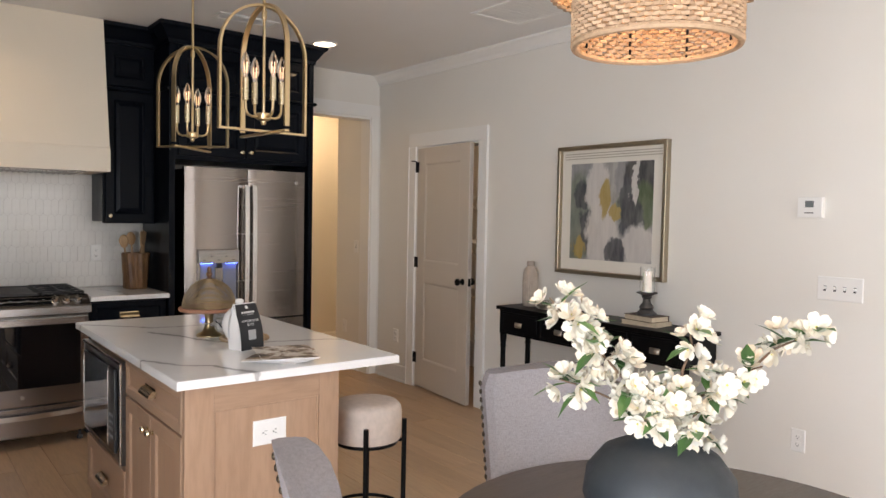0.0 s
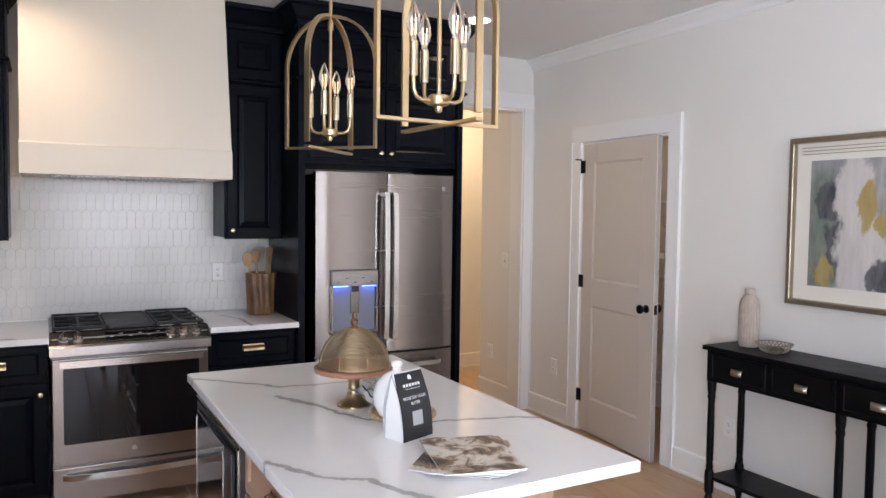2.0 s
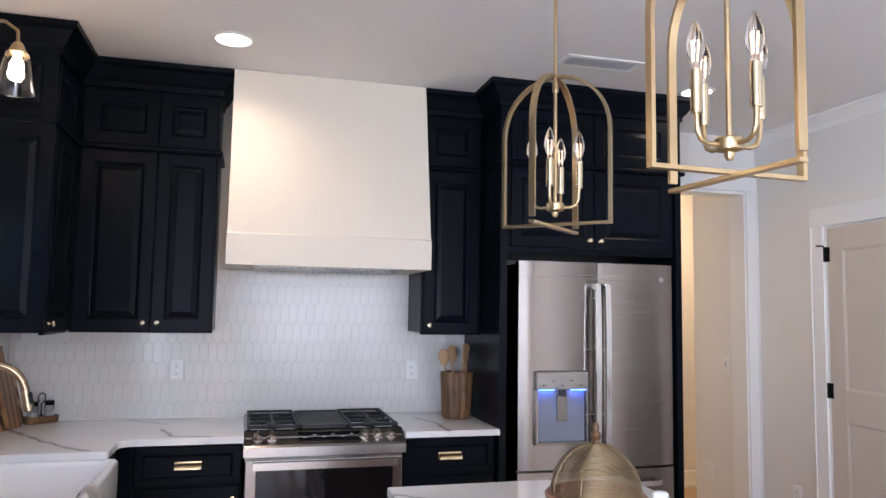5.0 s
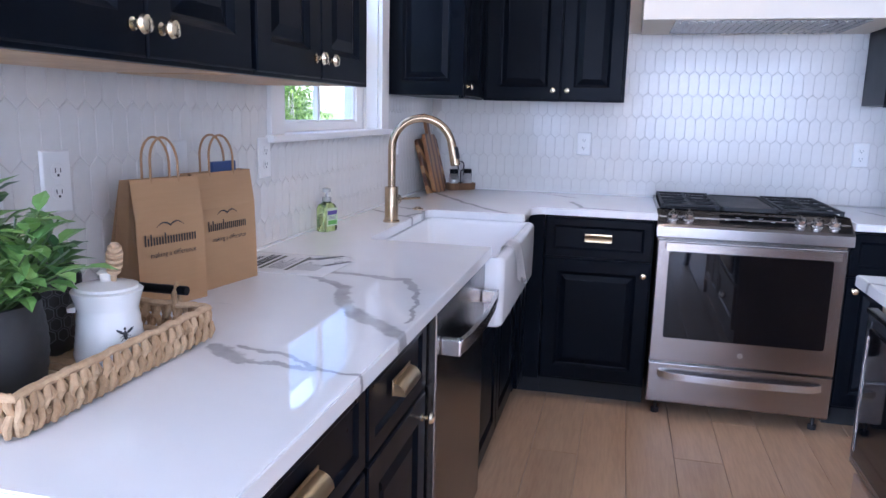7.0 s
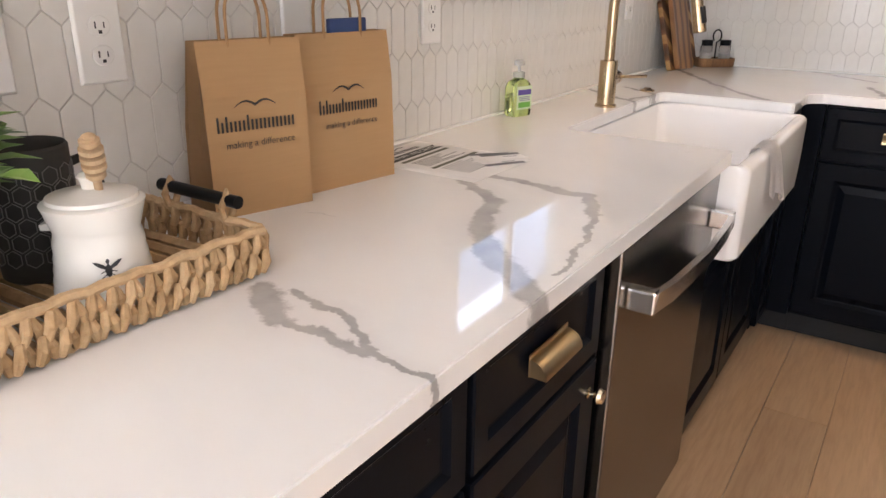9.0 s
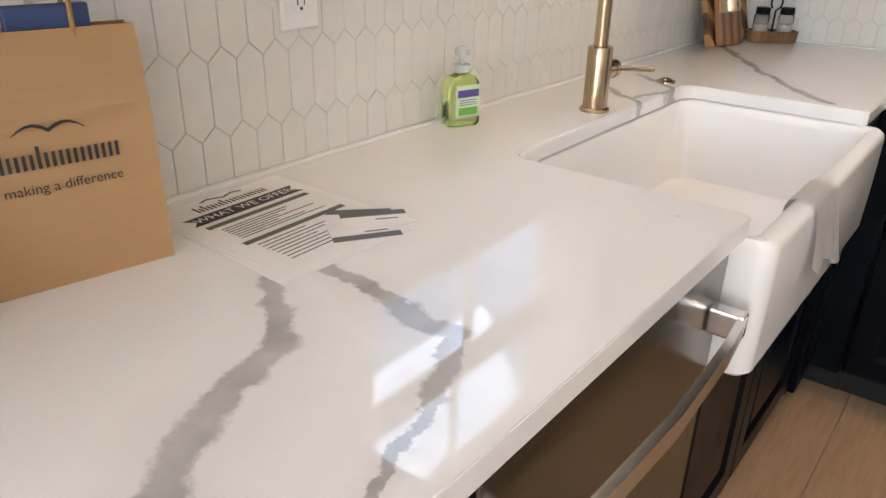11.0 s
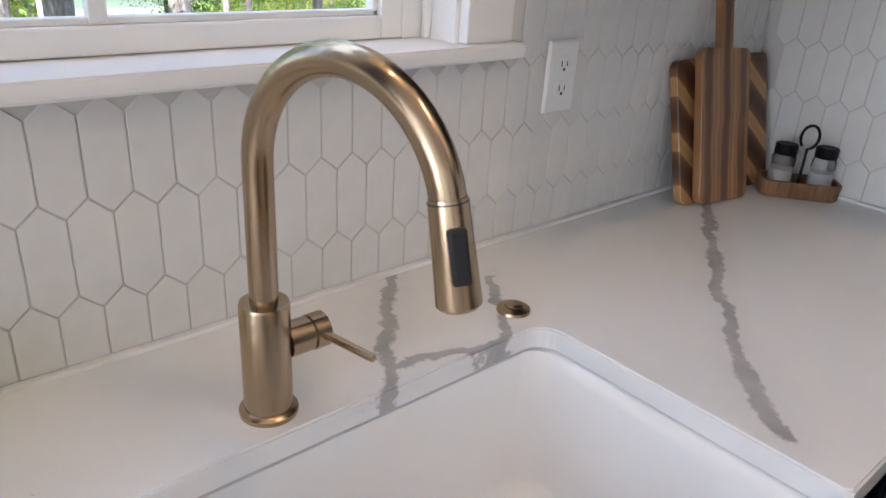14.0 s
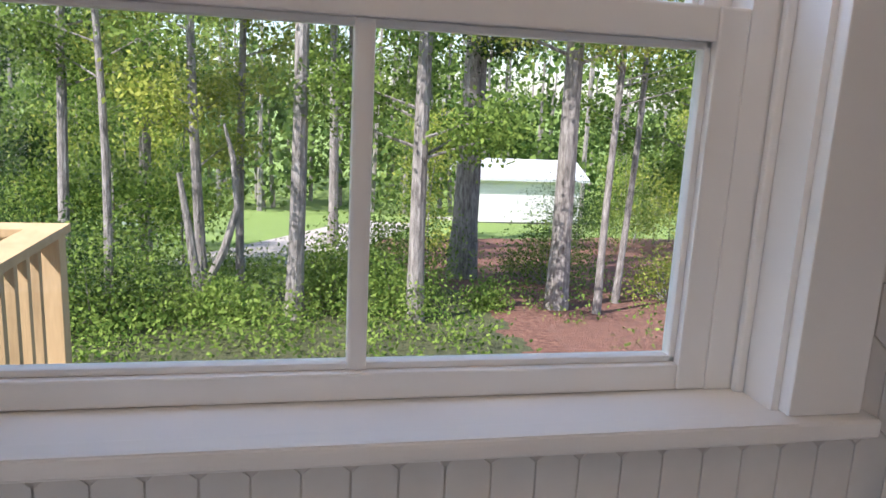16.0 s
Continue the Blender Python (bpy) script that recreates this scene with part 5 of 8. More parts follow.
for i in range(4):
    x = -LW / 2 + 0.035 + (i + 0.5) * (LW - 0.07) / 4
    d = part("drawer_front", panel(x - 0.165, x + 0.165, 0.700, 0.835, -LD - 0.002, 0.01, ((0.002, 0.0), (0.012, 0.0), (0.014, 0.002))), BLACKP, cn)
    cup = loft([[(x + u * 0.033, -LD - 0.002 - 0.020 * math.sin(radians(t)) * math.sqrt(max(0.05, 1 - u * u * 0.9)), 0.756 + 0.018 * math.cos(radians(t))) for t in range(0, 130, 16)] for u in (-1, -0.7, -0.35, 0, 0.35, 0.7, 1)], False, False, False)
    box(x - 0.034, x + 0.034, -LD - 0.0045, -LD - 0.002, 0.768, 0.777, 0.001, cup)
    part("cup_handle", cup, PEWTER, d, "pewter bin pull", True)
TURN = ((0.010, 0.0), (0.016, 0.02), (0.022, 0.05), (0.016, 0.075), (0.022, 0.085), (0.024, 0.10), (0.024, 0.19), (0.022, 0.20), (0.016, 0.21), (0.020, 0.225), (0.015, 0.24), (0.018, 0.26), (0.0185, 0.45), (0.017, 0.585), (0.022, 0.60), (0.017, 0.615), (0.021, 0.63), (0.023, 0.66), (0.023, 0.686))
for x in (-LW / 2 + 0.04, 0.0, LW / 2 - 0.04):
    for y in (-LD + 0.025, -0.035):
        part("leg", lathe(TURN, 16, (x, y, 0)), BLACKP, cn, "", True)

pic = thing("framed_painting", pose(XR - 0.001, -2.715, 1.53, 0, 0, -90), "abstract grey, white, ochre and green painting in a pale gilt frame", "picture")
GILT = brushed("champagne_frame", (0.42, 0.36, 0.27), 0.42, (30, 30, 30))
MATB = painted("mat_board", (0.76, 0.72, 0.64), 0.9, 0.01, 0.2, 300)
PW, PH = 0.86, 0.835
fr_ = [[(-PW / 2 + i, -y, -PH / 2 + i), (PW / 2 - i, -y, -PH / 2 + i), (PW / 2 - i, -y, PH / 2 - i), (-PW / 2 + i, -y, PH / 2 - i)] for i, y in ((0.0, 0.0), (0.0, 0.040), (0.003, 0.044), (0.022, 0.044), (0.026, 0.040), (0.028, 0.012))]
part("frame", loft(fr_, True, False, False), GILT, pic)
part("mat", box(-PW / 2 + 0.026, PW / 2 - 0.026, -0.013, -0.009, -PH / 2 + 0.026, PH / 2 - 0.026), MATB, pic)
for i in range(3):
    part("mat_line", box(-PW / 2 + 0.05, PW / 2 - 0.05, -0.0140, -0.0128, PH / 2 - 0.052 - i * 0.016, PH / 2 - 0.048 - i * 0.016), GILT, pic)
ART = mat("abstract_paint", (0.5, 0.5, 0.5), 0.6)
g = G(ART)
PAINTS = {"white": (0.62, 0.585, 0.55), "grey": (0.27, 0.27, 0.275), "sage": (0.155, 0.185, 0.145), "slate": (0.035, 0.042, 0.055), "black": (0.012, 0.013, 0.016), "green": (0.075, 0.115, 0.045), "ochre": (0.40, 0.27, 0.05)}
# brush marks: across, up (from the canvas's middle), half width, half height, paint
STROKES = ((-0.25, 0.23, 0.10, 0.10, "grey"), (-0.26, -0.05, 0.09, 0.20, "sage"), (-0.23, 0.10, 0.05, 0.06, "slate"), (0.09, 0.17, 0.03, 0.18, "grey"), (0.25, 0.22, 0.10, 0.10, "black"), (0.24, 0.03, 0.12, 0.09, "green"),
           (-0.16, -0.12, 0.045, 0.09, "slate"), (0.17, -0.10, 0.055, 0.13, "slate"), (0.13, 0.08, 0.035, 0.09, "slate"), (-0.06, -0.16, 0.085, 0.16, "white"), (-0.10, 0.14, 0.06, 0.13, "white"), (0.22, -0.22, 0.09, 0.09, "white"), (0.19, 0.19, 0.012, 0.10, "white"),
           (-0.04, 0.07, 0.032, 0.085, "ochre"), (-0.25, -0.24, 0.03, 0.06, "ochre"), (0.05, -0.01, 0.028, 0.028, "ochre"), (0.05, -0.26, 0.05, 0.06, "slate"))
vv = g.coords()
warp = g.n("ShaderNodeTexNoise", {"Vector": g.coords((1, 1, 0.55), turn=(0, radians(14), 0)), "Scale": 11.0, "Detail": 6.0, "Roughness": 0.62}).outputs["Color"]
warp = g.n("ShaderNodeVectorMath", {0: g.n("ShaderNodeVectorMath", {0: warp, 1: (0.5, 0.5, 0.5)}, operation="SUBTRACT").outputs[0], "Scale": 0.17}, operation="SCALE").outputs[0]
vv = g.n("ShaderNodeVectorMath", {0: vv, 1: warp}, operation="ADD").outputs[0]
col = g.ramp(g.noise(g.coords((6, 1, 2)), 2.0, 5), [(0.3, (0.16, 0.165, 0.165)), (0.65, (0.46, 0.44, 0.42))])
for x, z, w, h, paint in STROKES:
    d = g.n("ShaderNodeVectorMath", {0: g.n("ShaderNodeVectorMath", {0: vv, 1: (x, 0, z)}, operation="SUBTRACT").outputs[0], 1: (0.68 / w, 0, 0.68 / h)}, operation="MULTIPLY").outputs[0]
    d = g.n("ShaderNodeVectorMath", {0: d}, operation="LENGTH").outputs["Value"]
    mask = g.n("ShaderNodeMapRange", {"Value": d, "From Min": 0.90, "From Max": 1.12, "To Min": 0.92, "To Max": 0.0}).outputs[0]
    col = g.mix(mask, col, PAINTS[paint])
g.out("Base Color", g.mix(0.14, col, g.ramp(g.noise(g.coords((14, 1, 3)), 1.6, 6, 0.65), [(0.35, (0.06, 0.06, 0.065)), (0.6, (0.60, 0.57, 0.53))])))
g.bump(g.noise(g.coords((30, 1, 8)), 1.0), 0.4, 0.002)
part("canvas", box(-PW / 2 + 0.105, PW / 2 - 0.105, -0.0148, -0.0128, -PH / 2 + 0.10, PH / 2 - 0.115), ART, pic, "loose brush strokes in grey, white, black, ochre and green")

th = thing("thermostat", pose(XR, -3.965, 1.553, 0, 0, -90), "white wall thermostat with a small grey display", "thermostat")
part("housing", loft([[(x, y, z) for x, z in ((-0.06, -0.05), (0.06, -0.05), (0.06, 0.05), (-0.06, 0.05))] if i == 0 else [(x * s, y, z * s) for x, z in ((-0.06, -0.05), (0.06, -0.05), (0.06, 0.05), (-0.06, 0.05))] for i, (y, s) in enumerate(((0.0, 1), (-0.022, 1), (-0.026, 0.96)))]), PLASTIC, th)
part("display", box(-0.022, 0.020, -0.0275, -0.0255, 0.0, 0.032), mat("lcd_grey", (0.16, 0.18, 0.18), 0.2), th, "grey liquid crystal display")
for x in (-0.048, 0.032):
    part("button", box(x, x + 0.012, -0.028, -0.0255, -0.030, -0.022, 0.001), PLASTIC, th)
part("label_bar", box(-0.025, 0.02, -0.0268, -0.0256, -0.030, -0.025), SLOT, th)
plate(pose(XR, -4.115, 1.160, 0, 0, -90), "white four-gang toggle switch plate on the cream wall", 4, "switch", name="light_switch")
plate(pose(XR, -3.945, 0.38, 0, 0, -90), "white outlet plate low on the cream wall", 1)
plate(pose(XR, -1.938, 0.365, 0, 0, -90), "white outlet plate on the wall behind the console table", 1)
plate(pose(XR, -0.33, 0.40, 0, 0, -90), "white outlet plate between hall opening and pantry door", 1)
plate(pose(4.459, 0.44, 0.39, 0, 0, -90), "white outlet plate low in the hall", 1)
plate(pose(4.459, 0.24, 1.17, 0, 0, -90), "white single switch plate in the hall", 1, "switch", name="light_switch")
plate(pose(0.822, -0.008, 1.175), "white outlet plate on the tiled wall near the range", 1)
plate(pose(2.126, -0.008, 1.163), "white outlet plate on the tiled wall near the fridge", 1)
plate(pose(0.008, -0.683, 1.182, 0, 0, 90), "white outlet plate on the tiles beside the window", 1)
plate(pose(0.008, -1.945, 1.180, 0, 0, 90), "white outlet plate on the tiles behind the paper bags", 1)
plate(pose(0.008, -2.370, 1.185, 0, 0, 90), "plain white plate on the tiles behind the paper bags", 1, "blank", name="blank_plate")
plate(pose(0.008, -2.753, 1.180, 0, 0, 90), "white outlet plate on the tiles above the basket", 1)
plate(pose(0.008, -2.935, 1.180, 0, 0, 90), "white two-gang switch plate on the tiles above the plant", 2, "switch", name="light_switch")

# on the console
RIB = painted("ribbed_ceramic", (0.42, 0.345, 0.285), 0.75, 0.12, 0.3, 120, 20)
vs = thing("ribbed_vase", pose(4.40, -2.155, 0.872), "tall ribbed taupe ceramic bottle vase", "vase")
seg = 72
loops = []
for r, z in ((0.040, 0.0), (0.047, 0.004), (0.050, 0.03), (0.052, 0.14), (0.050, 0.22), (0.044, 0.25), (0.028, 0.268), (0.022, 0.275), (0.026, 0.280), (0.026, 0.305), (0.021, 0.307), (0.019, 0.29)):
    k = 0.0022 if 0.01 < z < 0.25 else 0.0
    loops.append([((r + k * math.cos(24 * 2 * math.pi * i / seg)) * math.cos(2 * math.pi * i / seg), (r + k * math.cos(24 * 2 * math.pi * i / seg)) * math.sin(2 * math.pi * i / seg), z) for i in range(seg)])
part("vessel", loft(loops), RIB, vs, "", True)
bw = thing("lattice_bowl", pose(4.365, -2.335, 0.872), "small open lattice metal bowl", "bowl")
bm = bmesh.new()
for j in range(26):
    for sgn in (-1, 1):
        pts = [((0.030 + 0.055 * (u ** 0.8)) * math.cos(2 * math.pi * j / 26 + sgn * 0.5 * u), (0.030 + 0.055 * (u ** 0.8)) * math.sin(2 * math.pi * j / 26 + sgn * 0.5 * u), 0.003 + 0.045 * u * u) for u in (0, 0.25, 0.5, 0.75, 1)]
        tube(pts, 0.0021, 5, bm)
part("lattice", bm, brushed("antique_silver", (0.36, 0.32, 0.27), 0.4), bw)
part("rim", tube(arc((0, 0, 0.048), 0.086, 0, 350, 36, "z"), 0.0028, 6, closed=True), bpy.data.materials["antique_silver"], bw)
part("base", lathe(((0.033, 0.0), (0.033, 0.004), (0.001, 0.005)), 24), bpy.data.materials["antique_silver"], bw)
BOOKC = painted("old_book_cover", (0.10, 0.065, 0.045), 0.7, 0.2, 0.4, 80, 12)
PAPERM = painted("book_pages", (0.62, 0.52, 0.38), 0.9, 0.1, 0.5, 300, 40)
for i, (w, l, z, h, a) in enumerate(((0.16, 0.235, 0.0, 0.024, 4), (0.145, 0.21, 0.0242, 0.033, -5))):
    bk = thing("old_book", pose(4.385, -3.12, 0.872 + z, 0, 0, a), ("thin tan" if i == 0 else "thick dark brown") + " old book lying on the console table", "book", "stacked books")
    c = box(-w / 2, w / 2, -l / 2, l / 2, 0, 0.003, 0.001)
    box(-w / 2, w / 2, -l / 2, l / 2, h - 0.003, h, 0.001, c)
    box(w / 2 - 0.003, w / 2, -l / 2, l / 2, 0, h, 0.001, c)
    part("cover", c, PAPERM if i == 0 else BOOKC, bk)
    part("pages", box(-w / 2 + 0.005, w / 2 - 0.004, -l / 2 + 0.005, l / 2 - 0.005, 0.0035, h - 0.0035), PAPERM, bk)
ch = thing("candle_holder", pose(4.385, -3.12, 0.9295), "turned dark bronze candle holder with a glass cylinder", "candle holder")
BRONZE = painted("dark_bronze", (0.055, 0.05, 0.046), 0.45, 0.3, 0.5, 60, 25)
part("stem", lathe(((0.058, 0.0), (0.058, 0.010), (0.046, 0.020), (0.036, 0.03), (0.042, 0.042), (0.036, 0.056), (0.024, 0.068), (0.021, 0.092), (0.030, 0.10), (0.026, 0.108), (0.040, 0.118), (0.058, 0.124), (0.060, 0.130), (0.01, 0.131)), 32), BRONZE, ch, "", True)
s = part("glass_cylinder", lathe(((0.042, 0.131), (0.042, 0.275), (0.0395, 0.275), (0.0395, 0.133)), 32, (0, 0, 0), None, False, False), CLEAR, ch, "clear glass cylinder", True)
s.visible_shadow = False
cd = thing("pillar_candle", pose(4.385, -3.12, 1.061), "ivory pillar candle inside the glass cylinder", "candle")
part("wax", lathe(((0.027, 0.0), (0.027, 0.115), (0.024, 0.118), (0.001, 0.116)), 28), mat("ivory_wax", (0.80, 0.72, 0.62), 0.45, 0, subsurface_weight=0.15), cd)
part("wick", tube([(0, 0, 0.115), (0.001, 0, 0.128)], 0.0012, 6), SLOT, cd)

# ---- on the island ----
cs = thing("cake_stand", pose(2.065, -2.470, 0.915), "wooden-topped cake stand on a brass pedestal", "cake stand")
part("pedestal", lathe(((0.056, 0.0), (0.056, 0.006), (0.048, 0.012), (0.030, 0.022), (0.020, 0.045), (0.018, 0.075), (0.022, 0.105), (0.030, 0.114)), 32), brushed("aged_brass", (0.42, 0.33, 0.19), 0.36), cs, "aged brass pedestal", True)
part("plate", lathe(((0.118, 0.114), (0.130, 0.117), (0.132, 0.128), (0.128, 0.132), (0.001, 0.132)), 44), wood("copper_wood", (0.24, 0.10, 0.055), (0.42, 0.21, 0.13), 0.4, (18, 18, 18)), cs, "reddish wooden plate", True)
cl = thing("wire_cloche", pose(2.065, -2.470, 1.047), "gilded wire mesh dome cloche with a turned wooden finial", "cloche")
WIRE = brushed("gilt_wire", (0.40, 0.30, 0.17), 0.4, (8, 8, 2), 0.02)
for i in range(38):
    u = i / 37
    r = 0.1165 * math.cos(radians(84 * u ** 1.25))
    z = 0.004 + 0.122 * math.sin(radians(84 * u ** 1.25))
    part("wire_ring", tube(arc((0, 0, z), r, 0, 351, 40, "z"), 0.00105, 5, closed=True), WIRE, cl)
for j in range(8):
    a = math.pi * j / 4
    part("rib", tube([(0.1175 * math.cos(radians(t)) * math.cos(a), 0.1175 * math.cos(radians(t)) * math.sin(a), 0.004 + 0.123 * math.sin(radians(t))) for t in range(0, 91, 9)], 0.0011, 6), WIRE, cl)
part("finial", lathe(((0.012, 0.124), (0.014, 0.128), (0.008, 0.134), (0.013, 0.142), (0.014, 0.150), (0.008, 0.158), (0.010, 0.168), (0.006, 0.178), (0.001, 0.181)), 20), WALNUT, cl, "turned wooden finial", True)

sg = thing("register_sign", pose(2.097, -2.882, 0.915, 0, 0, 20), "curved black card sign with white lettering and a code panel", "sign")
BLACKCARD = mat("black_card", (0.015, 0.015, 0.017), 0.5)
WHITEINK = mat("white_ink", (0.75, 0.75, 0.73), 0.6)


def curved(x0, x1, z0, z1, bow, y=0.0, n=10, lean=0.05):
    rows = []
    for i in range(n + 1):
        t = i / n
        z = z0 + (z1 - z0) * t
        b = bow * math.sin(math.pi * t)
        rows.append([(x0, y - b + lean * t, z), (x1, y - b + lean * t, z), (x1, y - b + lean * t + 0.0012, z), (x0, y - b + lean * t + 0.0012, z)])
    return loft(rows)


part("front_card", curved(-0.060, 0.060, 0.0, 0.182, 0.014), BLACKCARD, sg, "black printed card")
tw, bow, lean = 0.19, 0.014, 0.05


def on_sign(z, off=0.0008):
    t = z / tw
    return Matrix.Translation((0, -bow * math.sin(math.pi * t) + lean * t - off, z)) @ pose(0, 0, 0, 90 - math.degrees(math.atan2(lean - bow * math.pi * math.cos(math.pi * t), tw)))


part("emblem", loft([[(x, y, z) for x, y in ((-0.007, -0.006), (0.007, -0.006), (0.007, 0.003), (0.0, 0.009), (-0.007, 0.003))] for z in (0, 0.0004)]), WHITEINK, sg).matrix_local = on_sign(0.170)
b = box(-0.030, 0.030, -0.0005, 0.0005, 0, 0.0004)
b.transform(on_sign(0.140))
part("rule", b, WHITEINK, sg)
for i, wd in enumerate((0.012, 0.010, 0.010, 0.010, 0.010, 0.012)):
    b = box(-0.034 + i * 0.0118, -0.034 + i * 0.0118 + 0.008, -0.004, 0.004, 0, 0.0004)
    b.transform(on_sign(0.150))
    part("name_bar", b, WHITEINK, sg)
for s_, z in (("REGISTER YOUR", 0.116), ("BUYER", 0.101)):
    text(s_, on_sign(z), 0.0125, WHITEINK, sg)
b = box(-0.020, 0.020, -0.020, 0.020, 0, 0.0004)
b.transform(on_sign(0.060))
part("code_panel", b, mat("code_grey", (0.36, 0.36, 0.36), 0.6), sg, "grey code panel")
part("back_card", curved(-0.058, 0.058, 0.0, 0.186, -0.02, 0.075, 10, -0.022), mat("white_card", (0.78, 0.77, 0.75), 0.5), sg, "white back flap")
part("side_card", loft([[(-0.059, y, z) for y, z in ((0.0, 0.0), (0.075, 0.0), (0.072, 0.09), (0.050, 0.186), (0.044, 0.186), (0.016, 0.09))], [(-0.0578, y, z) for y, z in ((0.0, 0.0), (0.075, 0.0), (0.072, 0.09), (0.050, 0.186), (0.044, 0.186), (0.016, 0.09))]]), bpy.data.materials["white_card"], sg, "white side flap")

MAGC = mat("magazine_cover", (0.6, 0.6, 0.6), 0.5)
g = G(MAGC)
vc = g.coords((1, 1, 1))
g.out("Base Color", g.ramp(g.noise(vc, 14, 4, 0.6, 0.6), [(0.34, (0.03, 0.028, 0.025)), (0.44, (0.20, 0.13, 0.08)), (0.52, (0.55, 0.50, 0.44)), (0.62, (0.66, 0.64, 0.60)), (0.75, (0.16, 0.17, 0.09))]))
for i in range(7):
    mg = thing("magazine", pose(2.128 + 0.004 * (i % 3), -3.075 - 0.007 * i, 0.9152 + 0.0034 * i, 0, 0, -44 + 5.0 * i), "glossy magazine lying in a fanned stack on the island", "magazine", "fanned magazines")
    part("pages", box(-0.105, 0.105, -0.135, 0.135, 0, 0.0026, 0.0005), mat("magazine_pages", (0.72, 0.71, 0.69), 0.4) if i == 0 else bpy.data.materials["magazine_pages"], mg)
    part("cover", box(-0.1052, 0.1052, -0.1352, 0.1352, 0.0027, 0.0032), MAGC, mg)
tr = thing("beaded_trivet", pose(2.155, -2.655, 0.915), "round wooden trivet with a beaded rim", "trivet")
part("disc", lathe(((0.092, 0.0), (0.096, 0.004), (0.096, 0.012), (0.001, 0.012)), 36), LIGHTWOOD, tr)
for i in range(30):
    a = 2 * math.pi * i / 30
    b = bmesh.new()
    bmesh.ops.create_icosphere(b, subdivisions=1, radius=0.0095, matrix=Matrix.Translation((0.099 * math.cos(a), 0.099 * math.sin(a), 0.0105)))
    part("bead", b, LIGHTWOOD, tr, "", True)
jg = thing("white_jug", pose(2.113, -2.700, 0.928), "small round white ceramic jug with a knob lid", "jug")
part("vessel", lathe(((0.034, 0.0), (0.056, 0.012), (0.071, 0.045), (0.073, 0.075), (0.063, 0.108), (0.042, 0.130), (0.026, 0.140), (0.014, 0.145), (0.014, 0.156), (0.018, 0.160), (0.018, 0.170), (0.012, 0.175), (0.001, 0.176)), 36), PORCELAIN, jg, "", True)
tl = thing("striped_tea_towel", pose(2.120, -2.525, 0.936, 14, 10, 25), "crumpled white tea towel with dark stripes", "towel")
TOWELS = mat("striped_cotton", (0.8, 0.79, 0.76), 0.9)
g = G(TOWELS)
w_ = g.n("ShaderNodeTexWave", {"Vector": g.coords((1, 1, 1)), "Scale": 9.0, "Distortion": 1.2}).outputs["Fac"]
g.out("Base Color", g.ramp(w_, [(0.0, (0.05, 0.06, 0.07)), (0.04, (0.05, 0.06, 0.07)), (0.07, (0.78, 0.77, 0.74)), (1.0, (0.80, 0.79, 0.76))]))
grid = []
for i in range(19):
    row = []
    for j in range(15):
        u, v_ = i / 18 - 0.5, j / 14 - 0.5
        hgt = 0.034 * (1 - (2 * u) ** 2) * (1 - (2 * v_) ** 2) + 0.010 * math.sin(9 * u + 5 * v_) + 0.006 * math.sin(17 * v_ - 6 * u)
        row.append((u * 0.17, v_ * 0.12, 0.016 + max(0.0, hgt)))
    grid.append(row)
bm = loft(grid, False, False, False)
bmesh.ops.solidify(bm, geom=bm.faces[:], thickness=0.003)
part("cloth", bm, TOWELS, tl, "", True)


def leaf_mesh(bm, base, direction, up, length, width, fold=0.25, droop=0.2):
    """One leaf of six faces: a folded blade with a pointed tip."""
    d = Vector(direction).normalized()
    s = d.cross(Vector(up))
    s = s.normalized() if s.length > 1e-4 else d.orthogonal().normalized()
    n = s.cross(d)
    base = Vector(base)
    mid = []
    for t, w in ((0, 0.05), (0.3, 0.8), (0.62, 0.9), (1.0, 0.02)):
        c = base + d * length * t - n * droop * length * t * t
        mid.append((c - s * width * w / 2 + n * fold * width * w / 2, c, c + s * width * w / 2 + n * fold * width * w / 2))
    rows = [[bm.verts.new(p) for p in m_] for m_ in mid]
    for a, b in zip(rows, rows[1:]):
        bm.faces.new((a[0], a[1], b[1], b[0]))
        bm.faces.new((a[1], a[2], b[2], b[1]))


def leafy(name, dark, light, rough=0.45):
    m = mat(name, light, rough, 0.0)
    g_ = G(m)
    geo = g_.n("ShaderNodeNewGeometry").outputs["Random Per Island"]
    g_.out("Base Color", g_.ramp(geo, [(0.0, dark), (0.5, tuple((a + b) / 2 for a, b in zip(dark, light))), (1.0, light)]))
    g_.b.inputs["Subsurface Weight"].default_value = 0.0
    return m


SPRIG = leafy("olive_leaf", (0.10, 0.14, 0.05), (0.30, 0.33, 0.16))
rng = random.Random(4)
sp = thing("greenery_sprig", pose(2.170, -2.455, 0.918), "sprig of pale green artificial leaves", "greenery")
bm = bmesh.new()
for i in range(90):
    a = rng.uniform(-0.6, 3.4)
    r = rng.uniform(0.0, 0.055)
    leaf_mesh(bm, (r * math.cos(a), r * math.sin(a), rng.uniform(0.004, 0.075)), (math.cos(a), math.sin(a), rng.uniform(-0.1, 0.8)), (0, 0, 1), rng.uniform(0.022, 0.04), 0.009)
part("leaves", bm, SPRIG, sp)

